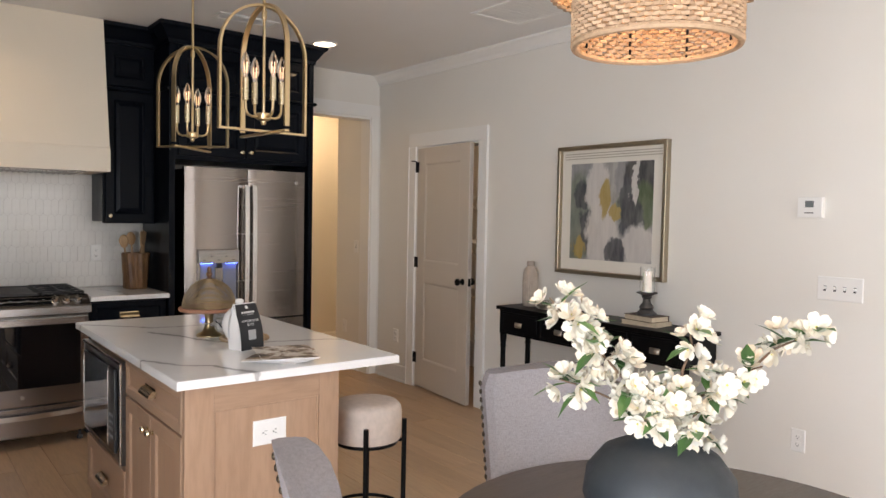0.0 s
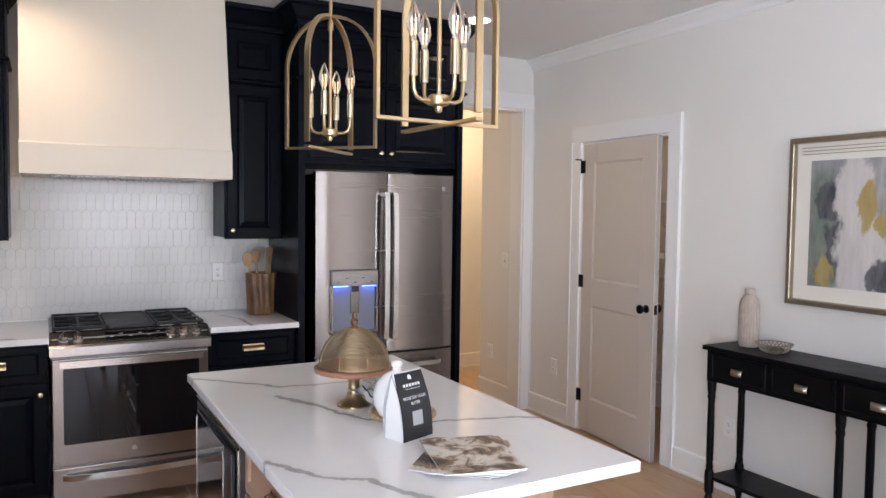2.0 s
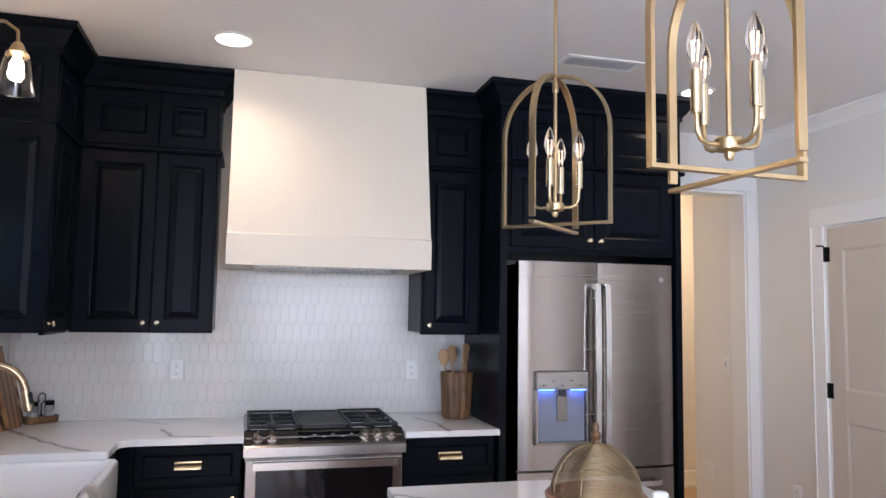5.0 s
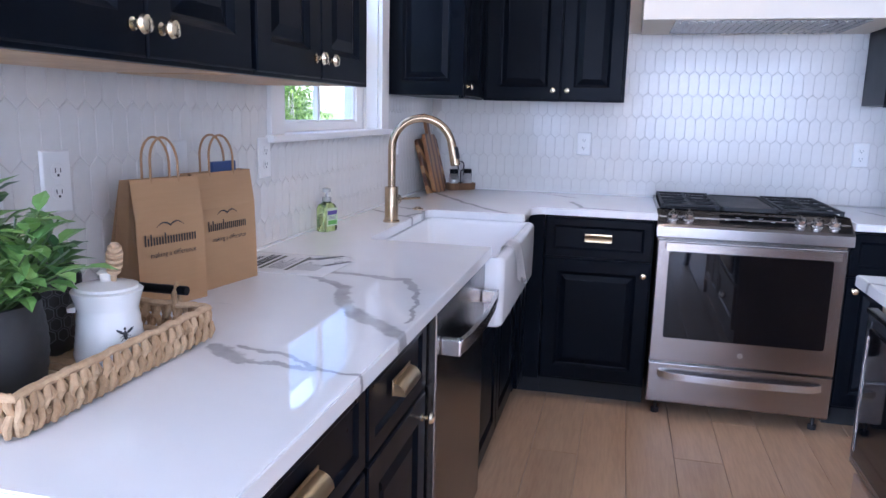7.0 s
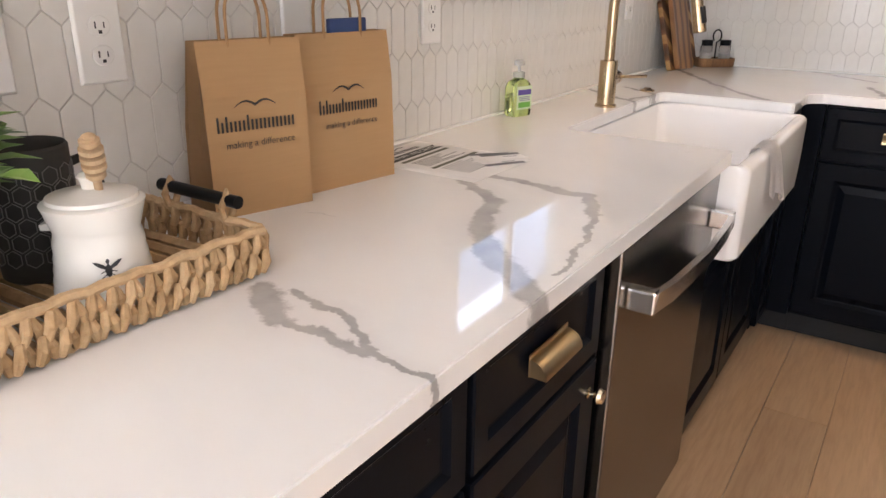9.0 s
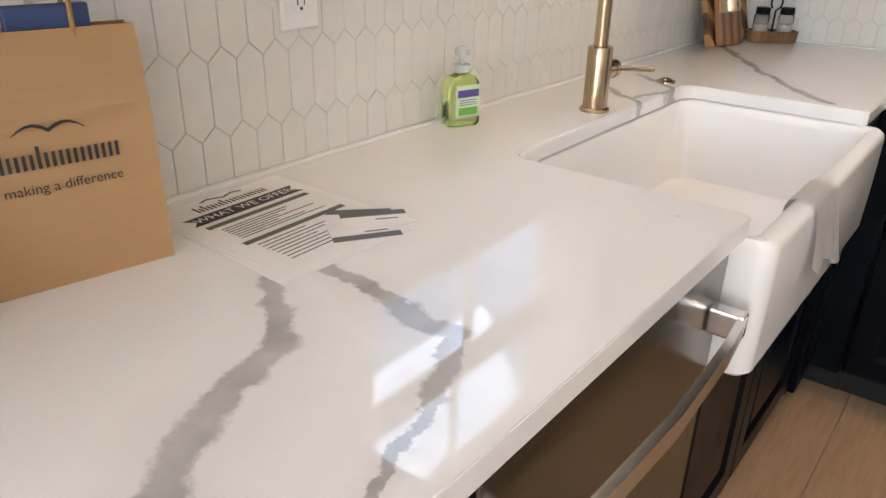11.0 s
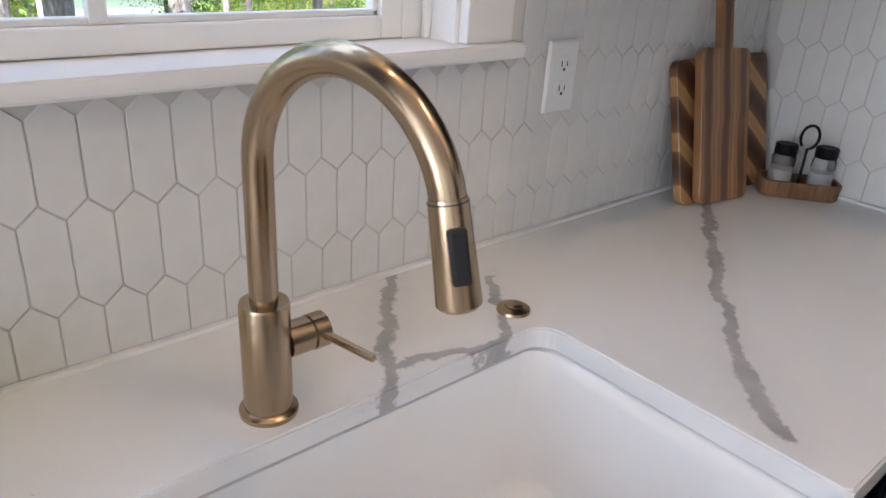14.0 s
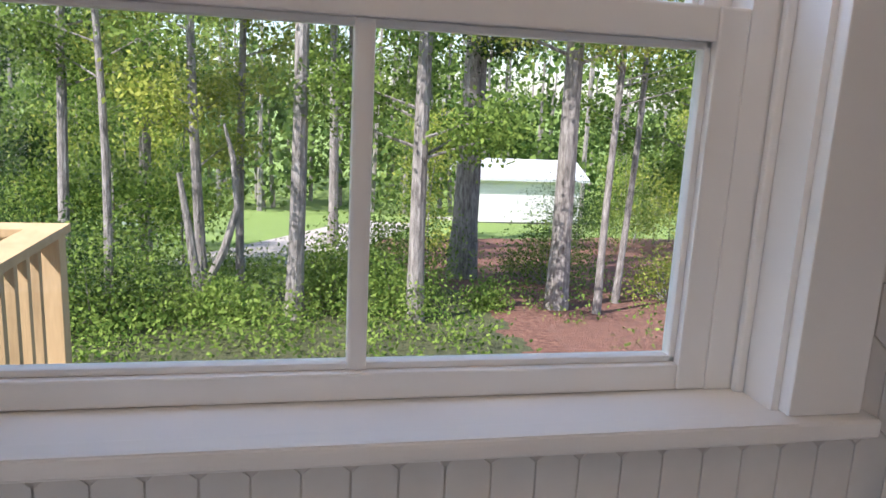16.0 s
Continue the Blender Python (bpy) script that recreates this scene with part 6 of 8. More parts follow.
# ---- utensil crock ----
OLIVEWOOD = wood("oiled_olive_wood", (0.30, 0.165, 0.075), (0.50, 0.32, 0.17), 0.5, (20, 20, 2))
uc = thing("utensil_crock", pose(2.338, -0.240, 0.915) @ Matrix.Scale(1.08, 4), "carved dark wood crock", "crock")
seg = 60
loops = []
for r, z in ((0.068, 0.0), (0.072, 0.006), (0.074, 0.06), (0.080, 0.15), (0.084, 0.235), (0.080, 0.238), (0.076, 0.15), (0.068, 0.02)):
    k = 0.0045 if r > 0.07 and z < 0.236 else 0.0
    loops.append([((r + k * math.cos(11 * 2 * math.pi * i / seg + z * 9)) * math.cos(2 * math.pi * i / seg), (r + k * math.cos(11 * 2 * math.pi * i / seg + z * 9)) * math.sin(2 * math.pi * i / seg), z) for i in range(seg)])
part("vessel", loft(loops), WALNUT, uc, "", True)
for i, (x, y, lean_x, lean_y, hgt, hw) in enumerate(((-0.045, 0.0, -7, 3, 0.325, 0.030), (-0.012, -0.02, -2, -4, 0.34, 0.034), (0.025, 0.0, 5, 2, 0.335, 0.030), (0.048, -0.012, 12, -2, 0.345, 0.020), (0.01, 0.03, 2, 8, 0.32, 0.028))):
    s = thing("wooden_utensil", pose(2.338 + x, -0.240 + y, 0.950, lean_y, lean_x, 20 * i) @ Matrix.Scale(1.12, 4), "oiled wooden " + ("spoon", "spoon", "slotted turner", "spatula", "spoon")[i] + " standing in the crock", "utensil", "wooden utensils")
    part("handle", tube([(0, 0, -0.005), (0, 0, hgt - 0.085)], 0.0055, 8), OLIVEWOOD, s, "", True)
    if i in (0, 1, 4):
        b = lathe(((0.004, -0.045), (hw * 0.6, -0.034), (hw, -0.005), (hw * 0.92, 0.018), (hw * 0.5, 0.036), (0.002, 0.042)), 20)
        b.transform(pose(0, 0, hgt - 0.05) @ Matrix.Diagonal((1, 0.28, 1, 1)))
    else:
        b = loft([[(-w, -0.003, z), (w, -0.003, z), (w, 0.003, z), (-w, 0.003, z)] for w, z in ((0.006, hgt - 0.10), (hw * 0.8, hgt - 0.07), (hw, hgt - 0.01), (hw * 0.85, hgt))])
    part("blade", b, OLIVEWOOD, s, "", True)

# ---- cutting boards and shakers in the corner ----
STRIPE = mat("striped_acacia", (0.3, 0.15, 0.07), 0.38)
g = G(STRIPE)
v0 = g.coords((1, 1, 1), turn=(0, radians(0), 0))
wv = g.n("ShaderNodeTexWave", {"Vector": v0, "Scale": 5.5, "Distortion": 1.5, "Detail": 2.0, "Detail Scale": 1.5}).outputs["Fac"]
base_ = g.ramp(wv, [(0.0, (0.08, 0.032, 0.012)), (0.3, (0.19, 0.075, 0.027)), (0.55, (0.38, 0.175, 0.065)), (0.85, (0.30, 0.13, 0.047)), (1.0, (0.42, 0.215, 0.085))])
g.out("Base Color", g.mix(0.25, base_, g.ramp(g.noise(g.coords((40, 40, 3)), 1.5, 4), [(0.3, (0.07, 0.03, 0.012)), (0.7, (0.42, 0.23, 0.11))])))
CHEV = mat("chevron_acacia", (0.3, 0.15, 0.07), 0.38)
g = G(CHEV)
wv = g.n("ShaderNodeTexWave", {"Vector": g.coords((1, 1, 1), turn=(0, radians(45), 0)), "Scale": 4.2, "Distortion": 1.2, "Detail": 2.0}).outputs["Fac"]
g.out("Base Color", g.ramp(wv, [(0.0, (0.075, 0.03, 0.012)), (0.5, (0.17, 0.068, 0.026)), (0.68, (0.22, 0.09, 0.034)), (0.78, (0.52, 0.30, 0.115)), (1.0, (0.46, 0.25, 0.10))]))


def board(name, m, w, h, t, material, label, neck=0.0):
    top = thing(name, m, label, "cutting board", "leaning cutting boards")
    pts = round_rect(-w / 2, w / 2, 0.0, h, 0.018, 0)
    bm = loft([[(x * k, y0, z * 1.0) for x, z, _ in pts] for y0, k in ((0.0, 0.985), (0.002, 1.0), (t - 0.002, 1.0), (t, 0.985))])
    part("blade", bm, material, top)
    if neck:
        bm = tube([(0, t / 2, h - 0.01), (0, t / 2, h + 0.03), (0, t / 2, h + neck - 0.02), (0, t / 2, h + neck)], 0, 4, square=(0.036, t * 0.92))
        part("neck", bm, material, top)
    return top


board("chevron_board", pose(0.098, -0.292, 0.917, -15, 0, 86), 0.150, 0.280, 0.018, CHEV, "chevron-pattern acacia cutting board leaning on the tiles")
board("paddle_board", pose(0.124, -0.262, 0.919, -14, 3, 85), 0.160, 0.300, 0.018, STRIPE, "striped acacia paddle board with a tall neck leaning in front", 0.105)
board("small_board", pose(0.096, -0.128, 0.917, -15, 0, 80), 0.15, 0.280, 0.016, CHEV, "dark acacia cutting board leaning behind the others")
sh = thing("shaker_caddy", pose(0.185, -0.075, 0.915, 0, 0, 38), "acacia caddy with an iron loop handle", "caddy")
part("tray", loft([round_rect(-0.075, 0.075, -0.034, 0.034, 0.02, 0), round_rect(-0.078, 0.078, -0.037, 0.037, 0.02, 0.004), round_rect(-0.080, 0.080, -0.039, 0.039, 0.02, 0.036), round_rect(-0.074, 0.074, -0.033, 0.033, 0.018, 0.036), round_rect(-0.072, 0.072, -0.031, 0.031, 0.018, 0.010)]), WALNUT, sh, "", True)
part("loop_handle", tube([(0, 0, 0.01), (0, 0, 0.10)] + [(0.018 * math.sin(radians(t)), 0, 0.125 - 0.025 * math.cos(radians(t))) for t in range(20, 345, 25)], 0.003, 8), BLACKP, sh, "black iron loop handle", True)
for x in (-0.04, 0.04):
    jar = thing("salt_shaker", sh.matrix_world @ pose(x, 0, 0.0105), "small glass shaker with a black cap", "shaker", "shakers")
    part("jar", lathe(((0.023, 0.0), (0.024, 0.004), (0.024, 0.07), (0.020, 0.078)), 24), CLEAR, jar, "clear glass", True)
    part("salt", lathe(((0.021, 0.003), (0.021, 0.045), (0.001, 0.048)), 20), mat("salt", (0.75, 0.72, 0.68), 0.9) if x < 0 else bpy.data.materials["salt"], jar)
    part("cap", lathe(((0.022, 0.076), (0.0225, 0.078), (0.0225, 0.096), (0.020, 0.098), (0.001, 0.098)), 24), BLACKP, jar, "black cap", True)

# ---- hand sanitiser ----
hs = thing("sanitiser_bottle", pose(0.058, -1.600, 0.915, 0, 0, 72) @ Matrix.Diagonal((1.12, 1.1, 0.87, 1)), "clear pump bottle of green hand sanitiser", "bottle")
LIME = glass("green_gel", (0.74, 0.93, 0.40), 0.0, 1.36)
part("bottle", loft([round_rect(-0.030, 0.030, -0.019, 0.019, 0.014, 0.0), round_rect(-0.033, 0.033, -0.021, 0.021, 0.016, 0.004), round_rect(-0.033, 0.033, -0.021, 0.021, 0.016, 0.088), round_rect(-0.026, 0.026, -0.017, 0.017, 0.014, 0.104), round_rect(-0.013, 0.013, -0.013, 0.013, 0.012, 0.112), round_rect(-0.012, 0.012, -0.012, 0.012, 0.0115, 0.120)]), LIME, hs, "bottle of green gel", True)
part("collar", lathe(((0.0145, 0.116), (0.0145, 0.132), (0.008, 0.134)), 20), mat("clear_plastic", (0.85, 0.88, 0.85), 0.2, 0.0, transmission_weight=0.6), hs)
part("pump", lathe(((0.004, 0.132), (0.004, 0.150), (0.012, 0.152), (0.013, 0.164), (0.008, 0.168)), 16), bpy.data.materials["clear_plastic"], hs, "", True)
lab = part("label", box(-0.024, 0.024, -0.0222, -0.0212, 0.022, 0.092), mat("label_pale", (0.62, 0.74, 0.50), 0.4), hs, "pale green printed label")
part("label_band", box(-0.021, 0.021, -0.0229, -0.0223, 0.066, 0.082), mat("label_violet", (0.10, 0.07, 0.30), 0.4), lab)
part("label_band", box(-0.019, 0.019, -0.0229, -0.0223, 0.028, 0.044), mat("label_green", (0.13, 0.42, 0.06), 0.4), lab)
for i in range(3):
    part("print_line", box(-0.017, 0.017, -0.0229, -0.0223, 0.049 + i * 0.005, 0.0505 + i * 0.005), bpy.data.materials["label_violet"], lab)

# ---- papers and cards ----
WPAPER = painted("printer_paper", (0.80, 0.79, 0.77), 0.7, 0.01, 0.1, 300)
INK = mat("charcoal_ink", (0.025, 0.024, 0.022), 0.6)
OLIVEINK = mat("olive_ink", (0.10, 0.105, 0.065), 0.6)
# local x runs down the page, local y across it
for i in range(3):
    sh_ = thing("flyer", pose(0.1845 - 0.004 * i, -2.147 + 0.005 * i, 0.9154 + 0.0006 * i, 0, 0, -1.5 + 1.6 * i), "printed white flyer with dark banners lying on the worktop", "paper", "stacked flyers")
    part("sheet", box(-0.140, 0.140, -0.108, 0.108, 0, 0.0004), WPAPER, sh_)
fly = sh_
zt_ = 0.0006
across = pose(0, 0, zt_, 0, 0, 90)
wordmark(pose(-0.107, 0.0, zt_, 0, 0, 90), 0.030, INK, fly)
part("emblem", tube([(-0.128, -0.035, zt_), (-0.133, -0.022, zt_), (-0.124, 0.0, zt_), (-0.131, 0.018, zt_), (-0.127, 0.032, zt_)], 0, 4, square=(0.003, 0.0004)), INK, fly)
part("banner", loft([[(x, y, z) for x, y in ((-0.088, -0.092), (-0.074, -0.080), (-0.060, -0.092), (-0.060, 0.092), (-0.074, 0.080), (-0.088, 0.092))] for z in (zt_, zt_ + 0.0002)]), INK, fly)
text("WHAT WE OFFER", pose(-0.074, 0.0, zt_ + 0.0004, 0, 0, 90), 0.0205, WPAPER, fly)
part("band", box(-0.050, -0.040, -0.085, 0.085, zt_, zt_ + 0.0002), OLIVEINK, fly)
part("band", box(0.022, 0.032, -0.085, 0.085, zt_, zt_ + 0.0002), OLIVEINK, fly)
rng = random.Random(9)
for i in range(15):
    x = -0.030 + i * 0.0065 if i < 7 else 0.040 + (i - 7) * 0.0085
    part("text_bar", box(x, x + 0.0018, -0.075, -0.075 + rng.uniform(0.07, 0.15), zt_, zt_ + 0.0002), INK, fly)
CARDINK = mat("card_charcoal", (0.09, 0.09, 0.09), 0.5)
for i, (x, y, a) in enumerate(((0.288, -2.098, 58), (0.250, -2.070, 47), (0.272, -2.062, 54))):
    cdk = thing("business_card", pose(x, y, 0.9175 + 0.0007 * i, 0, 0, a), "white business card with charcoal bands on the flyers", "card", "business cards")
    part("card", box(-0.044, 0.044, -0.025, 0.025, 0, 0.0005), WPAPER, cdk)
    part("band", box(-0.0442, 0.0442, *((0.010, 0.0252) if i else (-0.0252, -0.010)), 0.0006, 0.0008), CARDINK, cdk)
    part("print_bar", box(0.0, 0.03, -0.004, -0.001, 0.0006, 0.0008), CARDINK, cdk)

# ---- paper bags ----
KRAFT = mat("kraft_paper", (0.42, 0.245, 0.115), 0.75)
g = G(KRAFT)
g.out("Base Color", g.mix(0.5, g.ramp(g.noise(g.coords((6, 6, 90)), 2.0, 4), [(0.3, (0.395, 0.228, 0.106)), (0.7, (0.435, 0.256, 0.122))]), g.ramp(g.noise(g.coords(), 7.0), [(0.3, (0.39, 0.225, 0.105)), (0.7, (0.45, 0.265, 0.125))])))
g.bump(g.noise(g.coords(), 18.0, 3), 0.25, 0.004)
KRAFTD = mat("kraft_twine", (0.34, 0.19, 0.085), 0.85)
BLUEP = mat("blue_packet", (0.03, 0.06, 0.16), 0.5)


def paper_bag(m, w, d, h, label, packets=False):
    """An open bag whose printed face looks to local -y, with folded sides and twisted handles."""
    top = thing("paper_bag", m, label, "paper bag", "paper bags")
    part("front", loft([[(-w / 2, y, z), (w / 2, y, z), (w / 2, y + 0.0008, z), (-w / 2, y + 0.0008, z)] for y, z in ((0.0, 0.0), (0.001, h * 0.3), (0.004, h * 0.7), (0.016, h))]), KRAFT, top)
    part("back", loft([[(-w / 2, y, z), (w / 2, y, z), (w / 2, y + 0.0008, z), (-w / 2, y + 0.0008, z)] for y, z in ((d, 0.0), (d * 0.78 + 0.009, h * 0.5), (0.045, h))]), KRAFT, top)
    for s in (-1, 1):
        x = s * w / 2
        rows = []
        for z, f in ((0.0, 0.0), (h * 0.35, 0.004), (h * 0.7, 0.008), (h, 0.010)):
            y0 = 0.016 * (z / h) ** 2
            y1 = d + (0.045 - d) * z / h
            rows.append([(x, y0, z), (x - s * f, (y0 + y1) / 2, z), (x, y1, z)])
        bm = loft(rows, False, False, False)
        bmesh.ops.solidify(bm, geom=bm.faces[:], thickness=0.0008)
        part("gusset", bm, KRAFT, top)
    part("base", box(-w / 2, w / 2, 0.0, d, 0.0, 0.001), KRAFT, top)
    for y in (0.017, 0.043):
        a = w * 0.20
        pts = [(-a, y, h - 0.03), (-a, y, h + 0.03)] + [(-a * math.cos(radians(t)), y + 0.004 * math.sin(radians(t)), h + 0.03 + 0.052 * math.sin(radians(t))) for t in range(12, 180, 12)] + [(a, y, h + 0.03), (a, y, h - 0.03)]
        part("handle", tube(pts, 0.0026, 8), KRAFTD, top, "twisted paper handle", True)
    wordmark(pose(-0.006, -0.0009 + 0.0015, h * 0.545, 90 - 1.2), 0.033, INK, top).location = (0, -0.0022, 0)
    text("making a difference", pose(0.0, -0.0009 + 0.001, h * 0.425, 90 - 0.6), 0.0148, INK, top).location = (0, -0.0018, 0)
    em = bmesh.new()
    for s in (-1, 1):
        loft([[(-0.006 + s * (0.034 * t), -0.0014, h * 0.625 + 0.012 * math.sin(math.pi * (0.15 + 0.75 * t)) + q * 0.0022 * (1 - t * 0.7)) for q in (-1, 1)] for t in (0, 0.2, 0.4, 0.6, 0.8, 1.0)], False, False, False, em)
    part("emblem", em, INK, top)
    if packets:
        part("packet", box(-0.02, 0.06, 0.024, 0.036, h - 0.10, h + 0.022, 0.003), BLUEP, top, "blue packet sticking out")
    return top


paper_bag(pose(0.138, -2.590, 0.915, 0, 0, 74), 0.168, 0.095, 0.262, "brown kraft paper bag printed with dark lettering")
paper_bag(pose(0.148, -2.388, 0.915, 0, 0, 80), 0.198, 0.100, 0.262, "brown kraft paper bag with lettering and a blue packet inside", True)

# ---- basket tray with plant, mug and honey pot ----
SEAGRASS = mat("water_hyacinth", (0.5, 0.33, 0.18), 0.8)
g = G(SEAGRASS)
isl_r = g.n("ShaderNodeObjectInfo").outputs["Random"]
g.out("Base Color", g.mix(0.5, g.ramp(isl_r, [(0.0, (0.30, 0.175, 0.08)), (0.5, (0.50, 0.325, 0.17)), (1.0, (0.62, 0.43, 0.25))]), g.ramp(g.noise(g.coords(), 60.0, 4), [(0.3, (0.28, 0.16, 0.07)), (0.7, (0.60, 0.41, 0.23))])))
g.bump(g.noise(g.coords(), 220.0, 3), 0.6, 0.002)
tx0, tx1, ty0, ty1 = 0.085, 0.328, -3.205, -2.772
bt = thing("woven_basket_tray", pose(0, 0, 0.915), "woven water hyacinth tray with black bar handles", "basket")
rng = random.Random(3)


def braid(p0, p1, z0, z1, n):
    """A wall of fat overlapping strands from p0 to p1."""
    p0, p1 = Vector(p0), Vector(p1)
    d = (p1 - p0).normalized()
    nrm = Vector((d.y, -d.x, 0))
    for i in range(n):
        c = p0 + (p1 - p0) * (i + 0.5) / n
        for k in range(2):
            za, zb = z0 + (z1 - z0) * k * 0.5, z0 + (z1 - z0) * (0.5 + k * 0.5)
            off = rng.uniform(-0.002, 0.002) + (0.003 if (i + k) % 2 else -0.001)
            w = (p1 - p0).length / n * 0.75
            sl = (1 if (i + k) % 2 else -1) * w * 0.45
            own = tube([c - d * sl + nrm * off + Vector((0, 0, za - 0.003)), c + nrm * (off + 0.004) + Vector((0, 0, (za + zb) / 2)), c + d * sl + nrm * off + Vector((0, 0, zb + 0.003))], [w * 0.55, w * 0.78, w * 0.55], 8)
            part("strand", own, SEAGRASS, bt, "", True)


braid((tx1, ty0, 0), (tx1, ty1, 0), 0.008, 0.052, 40)
braid((tx0, ty1, 0), (tx0, ty0, 0), 0.008, 0.052, 40)
braid((tx1, ty1, 0), (tx0, ty1, 0), 0.008, 0.058, 22)
braid((tx0, ty0, 0), (tx1, ty0, 0), 0.008, 0.058, 22)
rim = []
for i in range(120):
    t = i / 120
    per = [(tx1, ty0), (tx1, ty1), (tx0, ty1), (tx0, ty0)]
    q = t * 4
    a, b = Vector((*per[int(q)], 0.058)), Vector((*per[(int(q) + 1) % 4], 0.058))
    rim.append(a.lerp(b, q - int(q)) + Vector((rng.uniform(-0.0015, 0.0015), rng.uniform(-0.0015, 0.0015), rng.uniform(-0.002, 0.002))))
part("rim", tube(rim, 0.0062, 7, closed=True), SEAGRASS, bt, "", True)
bm = bmesh.new()
for i in range(16):
    y = ty0 + (ty1 - ty0) * (i + 0.5) / 16
    part("base_strand", tube([(tx0, y, 0.0085), ((tx0 + tx1) / 2, y + 0.003, 0.0095), (tx1, y, 0.0085)], 0.0085, 6), SEAGRASS, bt, "", True)
for y in (ty1 + 0.004, ty0 - 0.004):
    hb_ = part("bar_handle", tube([(tx0 + 0.045, y, 0.083), (tx1 - 0.045, y, 0.083)], 0.0085, 14), BLACKP, bt, "black wooden bar", True)
    for x in (tx0 + 0.065, tx1 - 0.065):
        part("binding", tube([(x, y, 0.050), (x, y + 0.011, 0.075), (x, y, 0.094), (x, y - 0.011, 0.075), (x, y - 0.003, 0.05)], 0.005, 7), SEAGRASS, hb_, "", True)

POTM = painted("black_stoneware", (0.022, 0.021, 0.020), 0.55, 0.3, 0.5, 60, 12)
pt = thing("potted_plant", pose(0.200, -3.118, 0.928), "bushy green artificial plant in a ridged black pot", "plant")
prof = [(0.058, 0.0), (0.066, 0.004)]
for i in range(14):
    z = 0.010 + i * 0.0085
    prof += [(0.069 + 0.010 * math.sin(math.pi * (z / 0.14)) + 0.0012 * (i % 2), z)]
prof += [(0.074, 0.130), (0.070, 0.131), (0.066, 0.118), (0.001, 0.116)]
part("pot", lathe(prof, 44), POTM, pt, "ridged black pot", True)
LEAF = leafy("basil_leaf", (0.035, 0.11, 0.03), (0.27, 0.46, 0.12), 0.35)
rng = random.Random(11)
bm, stems = bmesh.new(), bmesh.new()
for i in range(46):
    a, tilt_ = rng.uniform(0, 2 * math.pi), rng.uniform(0.05, 1.15)
    ln = rng.uniform(0.09, 0.165) * (1.1 - 0.25 * tilt_)
    d = Vector((math.cos(a) * math.sin(tilt_), math.sin(a) * math.sin(tilt_), math.cos(tilt_)))
    b0 = Vector((math.cos(a) * 0.03, math.sin(a) * 0.03, 0.115))
    tip = b0 + d * ln
    tube([b0, b0 + d * ln * 0.5 + Vector((0, 0, 0.008)), tip], 0.0016, 5, stems)
    for k in range(7):
        q = b0 + d * ln * (0.35 + 0.65 * k / 6)
        b_ = rng.uniform(0, 2 * math.pi)
        side = (Vector((math.cos(b_), math.sin(b_), rng.uniform(-0.2, 0.7))) + d * 0.7).normalized()
        leaf_mesh(bm, q, side, (0, 0, 1), rng.uniform(0.034, 0.054), rng.uniform(0.021, 0.031), 0.3, 0.35)
part("foliage", bm, LEAF, pt, "green oval leaves")
part("stem_cluster", stems, leafy("stem_green", (0.06, 0.10, 0.03), (0.09, 0.15, 0.05)), pt)
mg_ = thing("black_mug", pose(0.135, -2.945, 0.928, 0, 0, 15), "black mug with an embossed honeycomb pattern", "mug")
part("vessel", lathe(((0.040, 0.0), (0.045, 0.004), (0.047, 0.03), (0.048, 0.155), (0.0455, 0.158), (0.043, 0.15), (0.041, 0.02)), 36), POTM, mg_, "", True)
hx = bmesh.new()
for r in range(6):
    for j in range(14):
        a = 2 * math.pi * (j + 0.5 * (r % 2)) / 14
        z = 0.035 + r * 0.0185
        pts = []
        for kk in range(6):
            q = math.pi / 3 * kk + math.pi / 6
            aa = a + 0.0098 * math.cos(q) / 0.048
            pts.append((0.0485 * math.cos(aa), 0.0485 * math.sin(aa), z + 0.0108 * math.sin(q)))
        tube(pts, 0.0007, 4, hx, closed=True)
part("honeycomb", hx, mat("grey_relief", (0.16, 0.16, 0.16), 0.5), mg_, "raised grey honeycomb lines")
part("handle", tube([(0.045, 0, 0.125), (0.07, 0, 0.13), (0.086, 0, 0.11), (0.086, 0, 0.075), (0.07, 0, 0.05), (0.045, 0, 0.045)], 0.006, 10), POTM, mg_, "", True).rotation_euler = (0, 0, radians(75))
hp = thing("honey_pot", pose(0.258, -2.942, 0.926, 0, 0, -30), "white ceramic honey pot with a bee and a lid", "honey pot")
HONEYW = painted("cream_glaze", (0.80, 0.78, 0.73), 0.22, 0.02, 0.1, 30, 20)
prof = [(0.040, 0.0), (0.051, 0.004)]
for i in range(9):
    z = 0.012 + i * 0.006
    prof.append((0.053 - 0.0015 * i * 0.5 + 0.0009 * (i % 2), z))
prof += [(0.047, 0.070), (0.044, 0.084), (0.046, 0.090), (0.051, 0.108), (0.053, 0.114), (0.050, 0.116), (0.03, 0.117)]
part("vessel", lathe(prof, 44), HONEYW, hp, "", True)
part("side_grip", loft([[(math.cos(radians(a)) * r, math.sin(radians(a)) * r, z) for r, z in ((0.046, 0.082), (0.057, 0.083), (0.058, 0.089), (0.046, 0.091))] for a in range(200, 262, 8)]), HONEYW, hp)
lid = part("lid", lathe(((0.047, 0.117), (0.046, 0.121), (0.02, 0.126), (0.009, 0.128), (0.010, 0.136), (0.013, 0.141), (0.009, 0.145), (0.001, 0.146)), 36), HONEYW, hp, "", True)
bee = bmesh.new()
